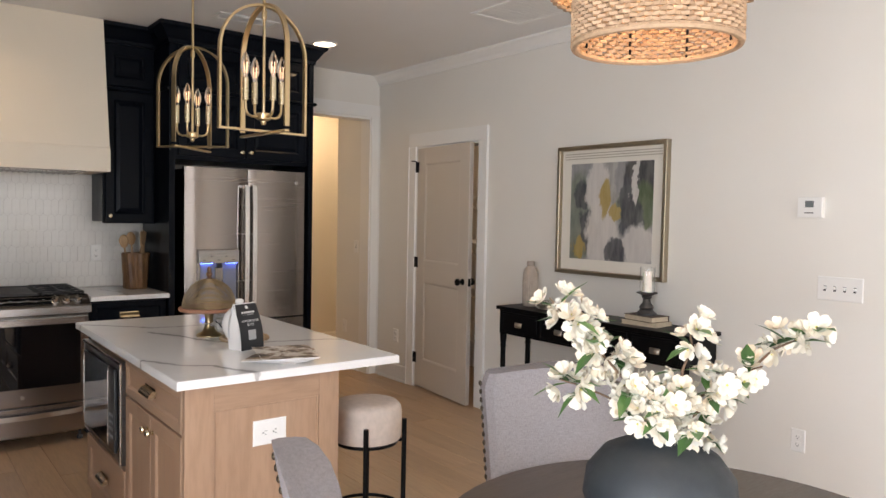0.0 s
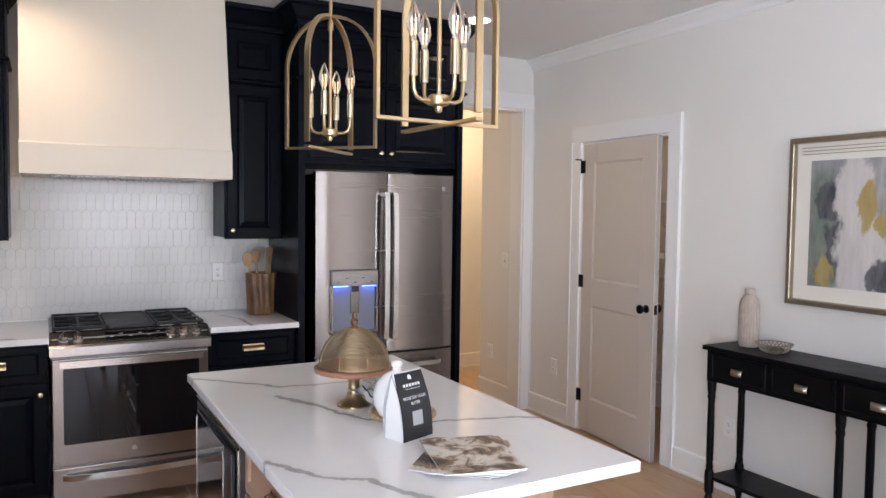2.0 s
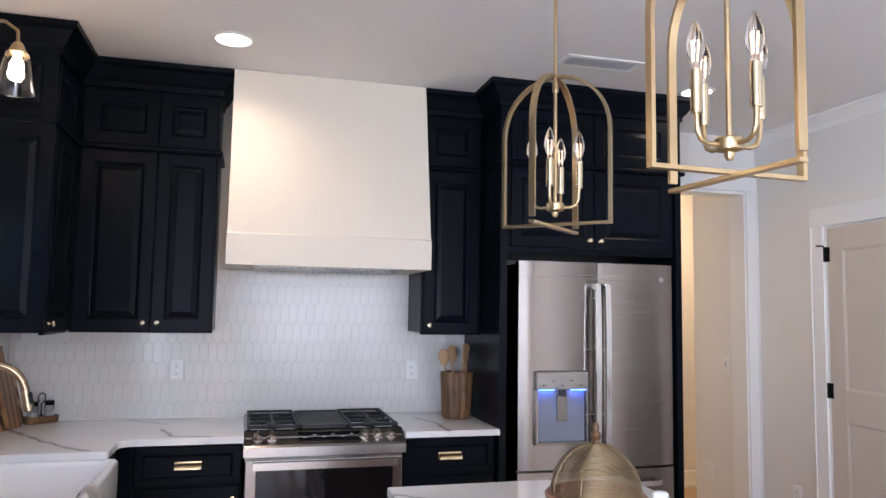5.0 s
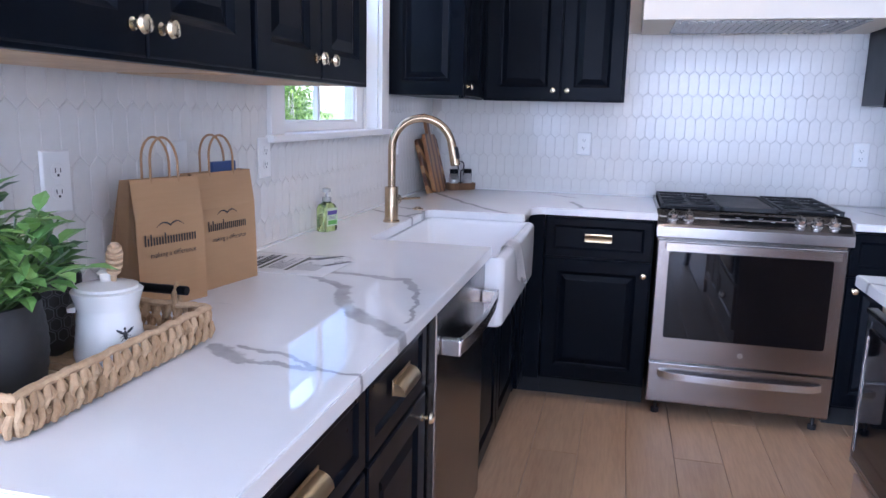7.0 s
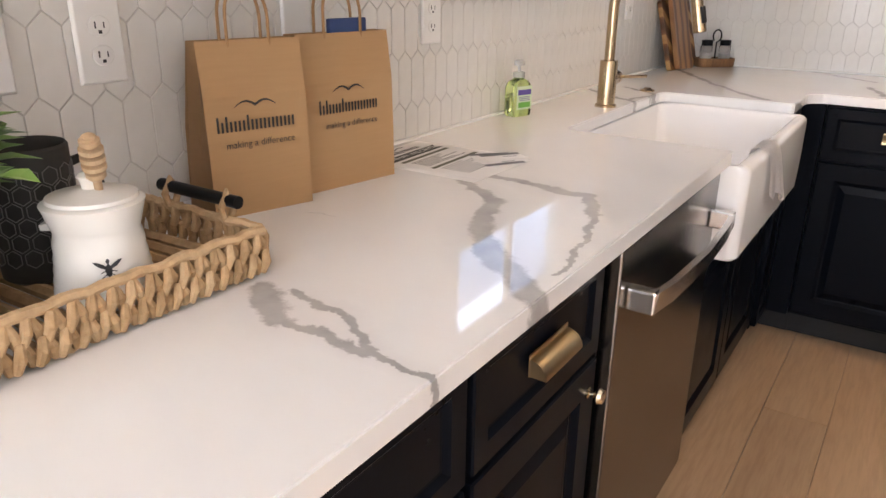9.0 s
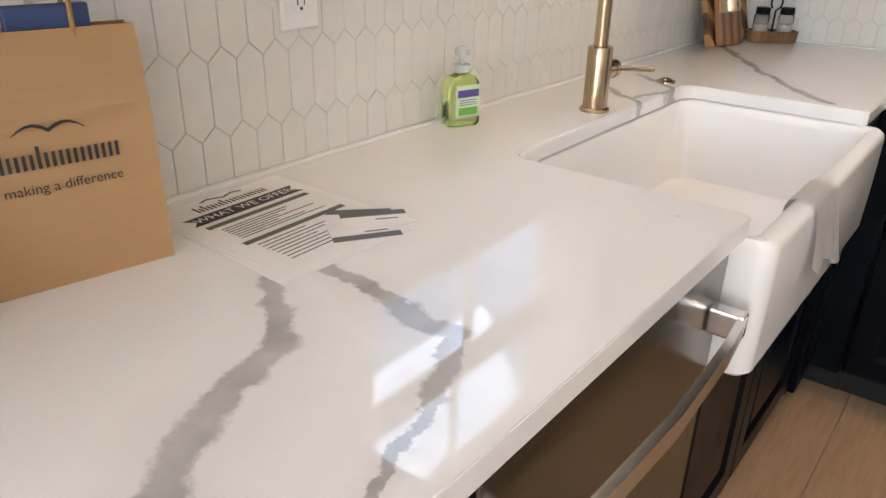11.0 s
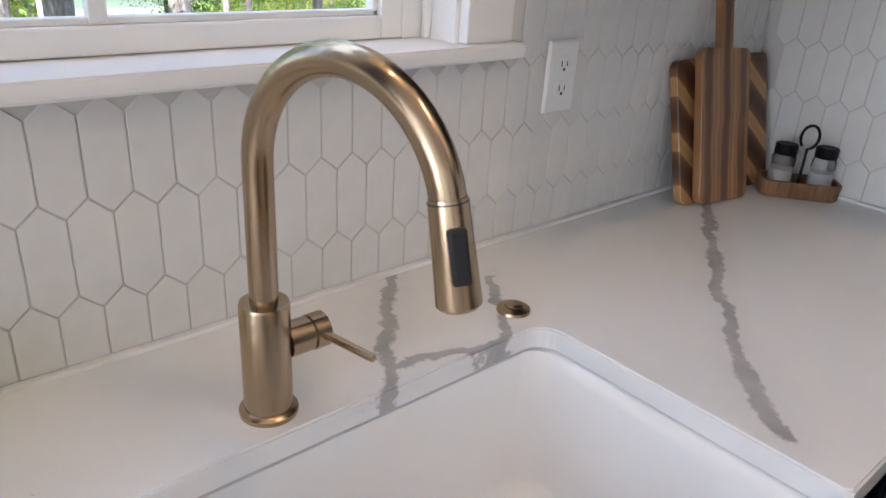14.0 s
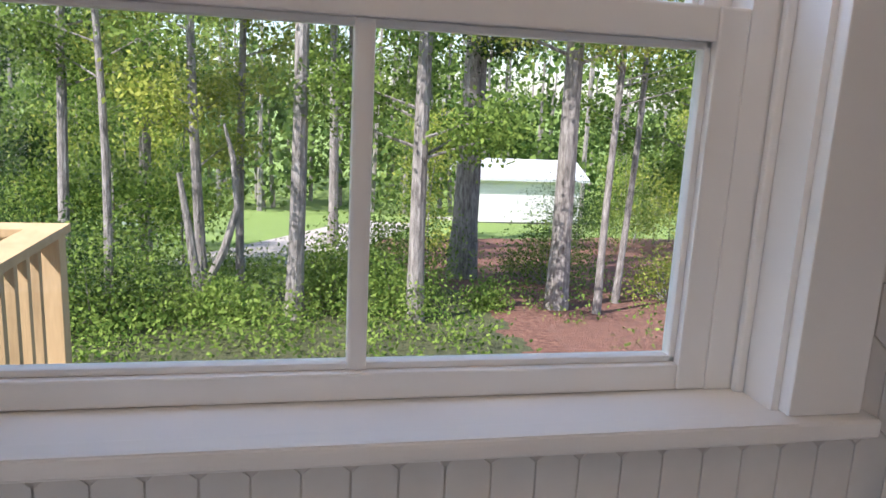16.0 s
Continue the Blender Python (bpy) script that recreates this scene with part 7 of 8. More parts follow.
for rx_, rz_, dx, dz, rot in ((0.0035, 0.008, 0, 0, 0), (0.0022, 0.009, 0.007, 0.006, 55), (0.0022, 0.009, -0.007, 0.006, -55), (0.002, 0.003, 0, 0.010, 0)):
    b = lathe(((0.001, -1), (0.7, -0.6), (1, 0), (0.7, 0.6), (0.001, 1)), 10)
    b.transform(pose(dx, 0, dz, 0, rot, 0) @ Matrix.Diagonal((rx_, 0.0012, rz_, 1)))
    join(bee, b)
for s in (-1, 1):
    for k in range(3):
        tube([(0, 0, -0.002 + k * 0.003), (s * 0.008, 0, -0.008 + k * 0.006)], 0.0005, 4, bee)
bee.transform(Matrix.Rotation(radians(95), 4, "Z") @ pose(0, -0.0495, 0.050, -6))
part("bee_print", bee, SLOT, hp, "small black bee")
dp = thing("honey_dipper", pose(0.264, -2.936, 1.035, 10, 14, 0), "turned wooden honey dipper resting in the honey pot", "utensil")
prof = [(0.0045, 0.0), (0.0045, 0.030), (0.009, 0.034)]
for i in range(5):
    prof += [(0.0125 if i in (1, 2, 3) else 0.0105, 0.036 + i * 0.0095), (0.0125 if i in (1, 2, 3) else 0.0105, 0.0405 + i * 0.0095), (0.007, 0.042 + i * 0.0095), (0.007, 0.045 + i * 0.0095)]
prof.append((0.002, 0.086))
part("shaft", lathe(prof, 20), LIGHTWOOD, dp, "", True)

# ---- dish cloth over the sink's front ----
dc = thing("dish_cloth", pose(0, 0, 0), "white grey-printed cotton dish cloth hanging over the sink front", "cloth")
CLOTH = mat("printed_cotton", (0.7, 0.68, 0.65), 0.95)
g = G(CLOTH)
vo = g.n("ShaderNodeTexVoronoi", {"Vector": g.coords(), "Scale": 170.0}, ).outputs["Distance"]
g.out("Base Color", g.ramp(vo, [(0.0, (0.86, 0.84, 0.83)), (0.34, (0.82, 0.80, 0.79)), (0.42, (0.60, 0.59, 0.60)), (0.52, (0.78, 0.76, 0.74))]))
g.bump(g.noise(g.coords(), 900.0, 2), 0.5, 0.001)
rows = []
for i in range(25):
    t = i / 24
    y = -1.515 + 0.125 * t
    fold = 0.008 * math.sin(t * 7.5) + 0.003 * math.sin(t * 15 + 1)
    drop = 0.115 + 0.055 * t + 0.012 * math.sin(t * 9)
    prof = [(0.640, 0.800 + 0.02 * t), (0.6430, 0.850), (0.6450, 0.872), (0.650, 0.8845), (0.664, 0.8895), (0.682, 0.886), (0.6935, 0.874), (0.6965 + 0.3 * abs(fold), 0.85), (0.699 + 0.7 * abs(fold), 0.89 - drop * 0.55), (0.700 + 1.1 * abs(fold), 0.89 - drop * 0.85), (0.701 + 1.4 * abs(fold), 0.89 - drop)]
    rows.append([(x, y + (0.02 + 0.09 * t) * max(0, (0.87 - z)) / 0.16, z) for x, z in prof])
bm = loft(rows, False, False, False)
bmesh.ops.solidify(bm, geom=bm.faces[:], thickness=0.0022)
part("cloth", bm, CLOTH, dc, "", True)

# ---- dining end ----
TCX, TCY = 2.33, -4.80
dt = thing("dining_table", pose(TCX, TCY, 0), "round dining table with a dark grey-brown wooden top", "table")
part("tabletop", lathe(((0.55, 0.715), (0.595, 0.725), (0.600, 0.735), (0.598, 0.748), (0.585, 0.752), (0.001, 0.752)), 64), GREYWOOD, dt, "", True)
part("pedestal", lathe(((0.28, 0.0), (0.28, 0.03), (0.12, 0.07), (0.09, 0.20), (0.09, 0.60), (0.16, 0.69), (0.30, 0.716)), 40), GREYWOOD, dt, "", True)
LINEN = mat("grey_linen", (0.3, 0.28, 0.29), 0.95)
g = G(LINEN)
wv1 = g.noise(g.coords((500, 500, 60)), 1.0, 2)
wv2 = g.noise(g.coords((60, 60, 600)), 1.0, 2)
g.out("Base Color", g.mix(0.5, g.ramp(wv1, [(0.3, (0.20, 0.182, 0.187)), (0.7, (0.33, 0.30, 0.306))]), g.ramp(wv2, [(0.3, (0.21, 0.19, 0.195)), (0.7, (0.315, 0.288, 0.293))])))
g.bump(wv2, 0.5, 0.001)
NAIL = brushed("antique_nail", (0.11, 0.09, 0.065), 0.35, (8, 8, 2), 0.02)


def dining_chair(m):
    """An upholstered chair; the sitter looks to local -y, the back's inner face lies at y = 0."""
    top = thing("dining_chair", m, "grey linen upholstered dining chair with brass nailhead trim", "chair", "dining chairs")
    rows = []
    for i in range(13):
        t = i / 12
        z = 0.44 + 0.540 * t
        w = 0.250 + 0.008 * t
        if t > 0.9:
            w -= 0.02 * ((t - 0.9) / 0.1) ** 2
        y = 0.10 * t ** 1.4
        th_ = 0.095 - 0.02 * t
        r = 0.02
        rows.append([(x, y + yy, z + (0.018 * (1 - (x / w) ** 2) if t > 0.95 else 0)) for x, yy in ((-w, r), (-w + r, 0.0), (-w * 0.5, -0.012), (0, -0.016), (w * 0.5, -0.012), (w - r, 0.0), (w, r), (w, th_ - r), (w - r, th_), (0, th_ + 0.006), (-w + r, th_), (-w, th_ - r))])
    bk_ = part("backrest", loft(rows), LINEN, top, "padded grey linen back", True)
    part("seat", loft([round_rect(-0.26, 0.26, -0.50, 0.05, 0.05, 0.36), round_rect(-0.265, 0.265, -0.505, 0.055, 0.05, 0.40), round_rect(-0.26, 0.26, -0.50, 0.05, 0.05, 0.465), round_rect(-0.22, 0.22, -0.46, 0.01, 0.05, 0.485)]), LINEN, top, "", True)
    for x in (-0.22, 0.22):
        for y, lean_ in ((-0.46, 0.0), (0.03, 0.06)):
            part("leg", tube([(x, y + lean_, 0.0), (x, y, 0.37)], [0.016, 0.022], 4, square=(0.036, 0.036)), GREYWOOD, top)
    for s in (-1, 1):
        for i in range(20):
            t = (i + 0.5) / 20 * 0.96
            b = bmesh.new()
            bmesh.ops.create_icosphere(b, subdivisions=2, radius=0.009, matrix=Matrix.Diagonal((0.55, 1, 1, 1)))
            b.transform(Matrix.Translation((s * (0.2505 + 0.008 * t), 0.10 * t ** 1.4 + 0.068 - 0.015 * t, 0.44 + 0.540 * t)))
            part("nailhead", b, NAIL, bk_, "", True)
        for i in range(20):
            t = (i + 0.5) / 20 * 0.96
            b = bmesh.new()
            bmesh.ops.create_icosphere(b, subdivisions=2, radius=0.0095, matrix=Matrix.Diagonal((1, 0.55, 1, 1)))
            b.transform(Matrix.Translation((s * 0.222, 0.10 * t ** 1.4 + 0.0962 - 0.02 * t, 0.44 + 0.540 * t)))
            part("nailhead", b, NAIL, bk_, "", True)
    return top


c1 = dining_chair(pose(2.600, -4.175, 0, 0, 0, -19))
copy_thing(c1, pose(1.655, -4.500, 0, 0, 0, 71))

BASKET = mat("natural_rattan", (0.4, 0.25, 0.14), 0.7)
g = G(BASKET)
isl_r = g.n("ShaderNodeNewGeometry").outputs["Random Per Island"]
g.out("Base Color", g.mix(0.4, g.ramp(isl_r, [(0.0, (0.28, 0.175, 0.10)), (1.0, (0.52, 0.36, 0.225))]), g.ramp(g.noise(g.coords(), 70.0, 3), [(0.3, (0.24, 0.14, 0.08)), (0.7, (0.54, 0.37, 0.23))])))
pl = thing("woven_pendant", pose(2.22, -4.715, H), "tiered woven rattan pendant lamp, lit from inside", "pendant lamp")
part("cord", tube([(0, 0, 0), (0, 0, -0.30)], 0.003, 8), BLACKP, pl)


def weave(r, z0, z1, rows_, waves):
    bm = bmesh.new()
    for i in range(rows_):
        z = z0 + (z1 - z0) * i / (rows_ - 1)
        ph = math.pi * (i % 2)
        n = waves * 4
        pts = [((r + 0.0045 * math.sin(waves * 2 * math.pi * k / n + ph)) * math.cos(2 * math.pi * k / n), (r + 0.0045 * math.sin(waves * 2 * math.pi * k / n + ph)) * math.sin(2 * math.pi * k / n), z) for k in range(n)]
        tube(pts, 0.0052, 5, bm, closed=True)
    return bm


part("lower_tier", weave(0.172, -0.885, -0.750, 15, 40), BASKET, pl, "", True)
part("upper_tier", weave(0.222, -0.775, -0.600, 19, 50), BASKET, pl, "", True)
part("top_tier", weave(0.150, -0.600, -0.460, 14, 36), BASKET, pl, "", True)
part("bottom_rim", tube(arc((0, 0, -0.888), 0.173, 0, 354, 60, "z"), 0.008, 7, closed=True), BASKET, pl, "", True)
for i in range(8):
    a = math.pi * i / 4 + 0.2
    part("frame_rod", tube([(0.168 * math.cos(a), 0.168 * math.sin(a), -0.885), (0.168 * math.cos(a), 0.168 * math.sin(a), -0.735)], 0.003, 6), BLACKP, pl)
for i in range(3):
    a = 2.1 * i
    part("spoke", tube([(0.0, 0.0, -0.44), (0.218 * math.cos(a), 0.218 * math.sin(a), -0.605)], 0.003, 6), BLACKP, pl)
part("bulb", lathe(((0.012, 0.0), (0.014, -0.02), (0.030, -0.055), (0.030, -0.075), (0.018, -0.095), (0.002, -0.10)), 20, (0, 0, -0.50)), BULB, pl, "lit bulb", True)

vz = thing("round_vase", pose(2.292, -4.712, 0.752), "large round matte charcoal ceramic vase", "vase")
CHAR = painted("matte_charcoal", (0.022, 0.028, 0.032), 0.6, 0.12, 0.3, 150, 5)
part("vessel", lathe(((0.07, 0.0), (0.10, 0.004), (0.150, 0.045), (0.172, 0.095), (0.165, 0.150), (0.130, 0.195), (0.085, 0.218), (0.055, 0.226), (0.045, 0.235), (0.048, 0.245), (0.042, 0.246), (0.036, 0.23)), 56), CHAR, vz, "", True)

PETAL = mat("silk_petal", (0.80, 0.77, 0.68), 0.6)
g = G(PETAL)
geo = g.n("ShaderNodeNewGeometry").outputs["Random Per Island"]
g.out("Base Color", g.ramp(geo, [(0.0, (0.70, 0.58, 0.42)), (0.25, (0.74, 0.68, 0.56)), (1.0, (0.78, 0.74, 0.64))]))
STAMEN = mat("stamen_yellow", (0.55, 0.50, 0.12), 0.7)
BARK = painted("twig_bark", (0.14, 0.085, 0.05), 0.8, 0.3, 0.5, 120, 30)
FLEAF = leafy("flower_leaf", (0.025, 0.075, 0.02), (0.09, 0.19, 0.05))
fa = thing("blossom_branches", pose(2.292, -4.712, 0.752), "white silk blossom branches standing in the round vase", "flowers")
rng = random.Random(21)
petals, stam, fl_, twig = bmesh.new(), bmesh.new(), bmesh.new(), bmesh.new()


def blossom(c, nrm, size):
    nrm = Vector(nrm).normalized()
    u = nrm.orthogonal().normalized()
    v = nrm.cross(u)
    c = Vector(c)
    spin = rng.uniform(0, 6)
    for ring, (cnt, k, lift) in enumerate(((5, 1.0, 0.62), (4, 0.66, 1.2))):
        for i in range(cnt):
            a = spin + ring * 0.6 + 2 * math.pi * i / cnt
            d = u * math.cos(a) + v * math.sin(a)
            s = nrm.cross(d)
            rows = []
            for t, w in ((0.05, 0.25), (0.45, 0.95), (0.8, 1.0), (1.0, 0.55)):
                q = c + d * size * k * t + nrm * size * k * lift * t ** 1.6
                rows.append([petals.verts.new(q - s * size * k * 0.42 * w + nrm * 0.12 * size * w), petals.verts.new(q), petals.verts.new(q + s * size * k * 0.42 * w + nrm * 0.12 * size * w)])
            for r0, r1 in zip(rows, rows[1:]):
                petals.faces.new((r0[0], r0[1], r1[1], r1[0]))
                petals.faces.new((r0[1], r0[2], r1[2], r1[1]))
    bmesh.ops.create_icosphere(stam, subdivisions=1, radius=size * 0.11, matrix=Matrix.Translation(c + nrm * size * 0.15))


# the branches fan out across the walker's view: u to the right of it, w up
uu = Vector((0.79, -0.61, 0))
vv_ = Vector((0.61, 0.79, 0))
for ends, dense in ((((0.0, 0.24), (-0.07, 0.34), (-0.17, 0.46), (-0.262, 0.545)), 74), (((0.0, 0.24), (-0.06, 0.29), (-0.16, 0.33), (-0.235, 0.36)), 26), (((0.0, 0.24), (0.03, 0.34), (0.055, 0.43), (0.068, 0.485)), 15), (((0.01, 0.24), (0.10, 0.34), (0.25, 0.43), (0.385, 0.50)), 31), (((0.0, 0.24), (0.08, 0.30), (0.16, 0.36), (0.22, 0.40)), 12), (((0.0, 0.24), (-0.02, 0.27), (0.01, 0.30), (0.045, 0.32)), 40), (((0.0, 0.24), (0.03, 0.275), (0.075, 0.25), (0.095, 0.19)), 30)):
    pts = [uu * x + vv_ * rng.uniform(-0.03, 0.03) + Vector((0, 0, z)) for x, z in ends]
    path = []
    for i in range(len(pts) - 1):
        for k in range(4):
            path.append(pts[i].lerp(pts[i + 1], k / 4) + Vector((rng.uniform(-1, 1), rng.uniform(-1, 1), rng.uniform(-1, 1))) * 0.004)
    path.append(pts[-1])
    tube([Vector((0, 0, 0.10))] + path, [0.0045 * (1 - 0.6 * i / len(path)) for i in range(len(path) + 1)], 6, twig)
    for i in range(dense):
        t = rng.uniform(0.12, 1.0) if dense != 31 else rng.choice((rng.uniform(0.72, 1.0), rng.uniform(0.3, 0.5)))
        k = min(len(path) - 1, int(t * (len(path) - 1)))
        off = Vector((rng.uniform(-1, 1), rng.uniform(-1, 1), rng.uniform(-0.8, 1))).normalized()
        c = path[k] + off * rng.uniform(0.012, 0.045)
        blossom(c, off + Vector((-0.25, -0.35, 0.35)), rng.uniform(0.021, 0.031))
        if i % 2 == 0:
            leaf_mesh(fl_, path[k], (off.x, off.y, off.z * 0.5 + 0.1), (0, 0, 1), rng.uniform(0.065, 0.10), rng.uniform(0.024, 0.034), 0.25, 0.2)
part("petals", petals, PETAL, fa, "white and blush petals", True)
part("stamens", stam, STAMEN, fa)
part("leaves", fl_, FLEAF, fa, "green pointed leaves")
part("twigs", twig, BARK, fa, "brown twigs", True)

# ---- the garden beyond the window ----
def ground_z(x, y):
    """The lot falls away from the house, then levels out."""
    d = max(0.0, -x)
    return -0.31 - 0.116 * min(d, 46.0) + 0.05 * math.sin(y * 0.3 + d * 0.21)


GROUND = mat("garden_ground", (0.1, 0.14, 0.04), 0.95)
g = G(GROUND)
co = g.coords()
sep = g.n("ShaderNodeSeparateXYZ", {0: g.n("ShaderNodeVectorMath", {0: co, 1: g.n("ShaderNodeVectorMath", {0: g.n("ShaderNodeTexNoise", {"Vector": co, "Scale": 0.5, "Detail": 4.0}).outputs["Color"], "Scale": 2.4}, operation="SCALE").outputs[0]}, operation="ADD").outputs[0]})
grass = g.ramp(g.noise(co, 9.0, 5, 0.7), [(0.3, (0.10, 0.16, 0.035)), (0.55, (0.23, 0.34, 0.075)), (0.75, (0.35, 0.43, 0.13))])
straw = g.ramp(g.noise(co, 14.0, 5, 0.7), [(0.3, (0.07, 0.032, 0.02)), (0.52, (0.20, 0.09, 0.06)), (0.75, (0.40, 0.22, 0.15))])
leafmould = g.ramp(g.noise(co, 11.0, 5, 0.7), [(0.3, (0.03, 0.04, 0.014)), (0.7, (0.12, 0.13, 0.05))])
bed = g.math("MULTIPLY", g.math("GREATER_THAN", sep.outputs[1], 2.1), g.math("GREATER_THAN", sep.outputs[0], -21.0))
near = g.math("GREATER_THAN", sep.outputs[0], -10.5)
g.out("Base Color", g.mix(bed, g.mix(near, grass, leafmould), straw))
g.bump(g.noise(co, 30.0, 4), 1.0, 0.05)
xs = [0.0] + [-0.5 - 1.1 * i for i in range(60)] + [-75.0, -100.0, -160.0, -400.0, -1500.0]
ys = [-1500.0, -300.0, -120.0] + [-70 + 2.2 * i for i in range(66)] + [90.0, 120.0, 300.0, 1500.0]
verts = [(x - 0.16, y, ground_z(x, y)) for x in xs for y in ys]
n = len(ys)
faces = [(i * n + j, i * n + j + 1, (i + 1) * n + j + 1, (i + 1) * n + j) for i in range(len(xs) - 1) for j in range(n - 1)]
me = bpy.data.meshes.new("ground")
me.from_pydata(verts, [], faces)
me.materials.append(GROUND)
tagged(new("ground", me), "sloping garden with grass, leaf litter and red pine straw", "ground", kind="structure")
fnd = structure("wall_foundation", box(-0.15, 6.0, YB - 0.15, 3.2, -1.6, -0.21), painted("block_grey", (0.35, 0.34, 0.32), 0.9, 0.05), "grey foundation wall under the house")
structure("roof", box(-0.6, 6.2, YB - 0.6, 3.6, H + 0.25, H + 0.4), painted("roof_grey", (0.12, 0.12, 0.12), 0.9, 0.1), "grey roof deck over the house")
drv = bmesh.new()
loft([[(x, y - 1.6, ground_z(x, y) + 0.05), (x, y + 1.6, ground_z(x, y) + 0.05)] for x, y in ((-13.5, -2.6), (-17, -1.6), (-22, -0.2), (-28, 1.8), (-36, 6.0))], False, False, False, drv)
structure("road_driveway", drv, painted("gravel_drive", (0.40, 0.36, 0.31), 0.95, 0.12, 0.6, 60), "pale gravel driveway across the lawn")

# deck rail outside
dk = thing("deck_rail", pose(0, 0, 0), "new pale pine deck railing with square balusters", "railing")
part("post", box(-2.64, -2.55, -2.475, -2.385, -0.9, 0.924, 0.003), DECKWOOD, dk)
part("post", box(-2.64, -2.55, -5.0, -4.91, -0.9, 0.924, 0.003), DECKWOOD, dk)
part("cap_rail", box(-2.67, -2.52, -5.05, -2.37, 0.925, 0.962, 0.003), DECKWOOD, dk)
part("top_rail", box(-2.615, -2.575, -4.91, -2.475, 0.83, 0.92, 0.002), DECKWOOD, dk)
part("bottom_rail", box(-2.615, -2.575, -4.91, -2.475, 0.08, 0.17, 0.002), DECKWOOD, dk)
part("cap_rail", box(-2.52, -0.16, -2.505, -2.37, 0.926, 0.963, 0.003), DECKWOOD, dk)
for i in range(20):
    y = -2.56 - i * 0.118
    part("baluster", box(-2.574, -2.538, y - 0.018, y + 0.018, 0.05, 0.915, 0.002), DECKWOOD, dk)
for i in range(17):
    x = -2.42 + i * 0.13
    part("baluster", box(x - 0.018, x + 0.018, -2.455, -2.42, 0.05, 0.926, 0.002), DECKWOOD, dk)
ddk = thing("deck", pose(0, 0, 0), "pale pine garden deck beside the house", "deck")
for i in range(17):
    part("deck_board", box(-2.66 + i * 0.145, -2.66 + i * 0.145 + 0.139, -5.05, -2.37, -0.05, -0.012, 0.002), DECKWOOD, ddk)

# neighbour's white shed-roofed house
hs_x, hs_y = -31.0, 9.0
hz = ground_z(hs_x, hs_y)
ho = thing("neighbour_house", pose(hs_x, hs_y, hz), "small white clapboard house with a pale roof beyond the trees", "house")
CLAP = painted("white_clapboard", (0.75, 0.75, 0.73), 0.6, 0.03)
part("wall", box(-3.2, 0.0, -2.6, 2.6, -0.3, 2.05), CLAP, ho)
for i in range(11):
    part("clapboard", box(0.0, 0.025, -2.6, 2.6, 0.10 + i * 0.175, 0.265 + i * 0.175, 0.004), CLAP, ho)
part("roof", loft([[(x, y, z) for x, y, z in ((0.35, -2.9, 2.02), (0.35, 2.9, 2.02), (-1.6, 2.9, 2.75), (-3.5, 2.9, 2.02), (-3.5, -2.9, 2.02), (-1.6, -2.9, 2.75))], [(x, y, z + 0.12) for x, y, z in ((0.35, -2.9, 2.02), (0.35, 2.9, 2.02), (-1.6, 2.9, 2.75), (-3.5, 2.9, 2.02), (-3.5, -2.9, 2.02), (-1.6, -2.9, 2.75))]]), painted("metal_roof", (0.55, 0.57, 0.58), 0.5, 0.05), ho)
part("foundation", box(-3.1, 0.02, -2.55, 2.55, -0.6, 0.09), painted("dark_foundation", (0.09, 0.085, 0.08), 0.9, 0.1), ho)
part("window", box(0.026, 0.05, 1.5, 2.2, 0.9, 1.7), BLACKGLASS, ho)
ub = thing("utility_box", pose(-27.0, -7.3, ground_z(-27, -7.3)), "pale green utility cabinet on the far lawn", "utility box")
part("cabinet", box(-0.4, 0.4, -0.45, 0.45, 0, 0.8, 0.03), painted("utility_green", (0.32, 0.38, 0.34), 0.6, 0.05), ub)
pz = thing("utility_post", pose(-27.5, -6.6, ground_z(-27.5, -6.6)), "slim white utility post on the far lawn", "post")
part("post", tube([(0, 0, 0), (0, 0, 2.3)], 0.06, 8), PLASTIC, pz)

BARKG = mat("tree_bark", (0.2, 0.18, 0.15), 0.95)
g = G(BARKG)
bc = g.coords((5, 5, 1.1))
g.out("Base Color", g.ramp(g.noise(bc, 4.0, 6, 0.7), [(0.3, (0.09, 0.08, 0.07)), (0.5, (0.27, 0.245, 0.22)), (0.72, (0.50, 0.47, 0.43))]))
g.bump(g.noise(bc, 9.0, 5, 0.7), 0.9, 0.03)


def tree_leaf(name, dark, light):
    m = bpy.data.materials.new(name)
    m.use_nodes = True
    t = m.node_tree
    t.nodes.remove(t.nodes["Principled BSDF"])
    geo_ = t.nodes.new("ShaderNodeNewGeometry")
    rp = t.nodes.new("ShaderNodeValToRGB")
    rp.color_ramp.elements[0].color, rp.color_ramp.elements[1].color = (*dark, 1), (*light, 1)
    a, b, mx = t.nodes.new("ShaderNodeBsdfDiffuse"), t.nodes.new("ShaderNodeBsdfTranslucent"), t.nodes.new("ShaderNodeMixShader")
    mx.inputs[0].default_value = 0.5
    t.links.new(geo_.outputs["Random Per Island"], rp.inputs[0])
    t.links.new(rp.outputs[0], a.inputs[0])
    t.links.new(rp.outputs[0], b.inputs[0])
    t.links.new(a.outputs[0], mx.inputs[1])
    t.links.new(b.outputs[0], mx.inputs[2])
    t.links.new(mx.outputs[0], t.nodes["Material Output"].inputs[0])
    return m


GREEN = tree_leaf("oak_leaves", (0.055, 0.12, 0.025), (0.33, 0.45, 0.10))
YELLOW = tree_leaf("turning_leaves", (0.15, 0.23, 0.03), (0.60, 0.62, 0.14))
WOODS = tree_leaf("far_leaves", (0.05, 0.10, 0.03), (0.27, 0.38, 0.10))
DARKG = tree_leaf("pine_needles", (0.025, 0.055, 0.02), (0.09, 0.15, 0.05))


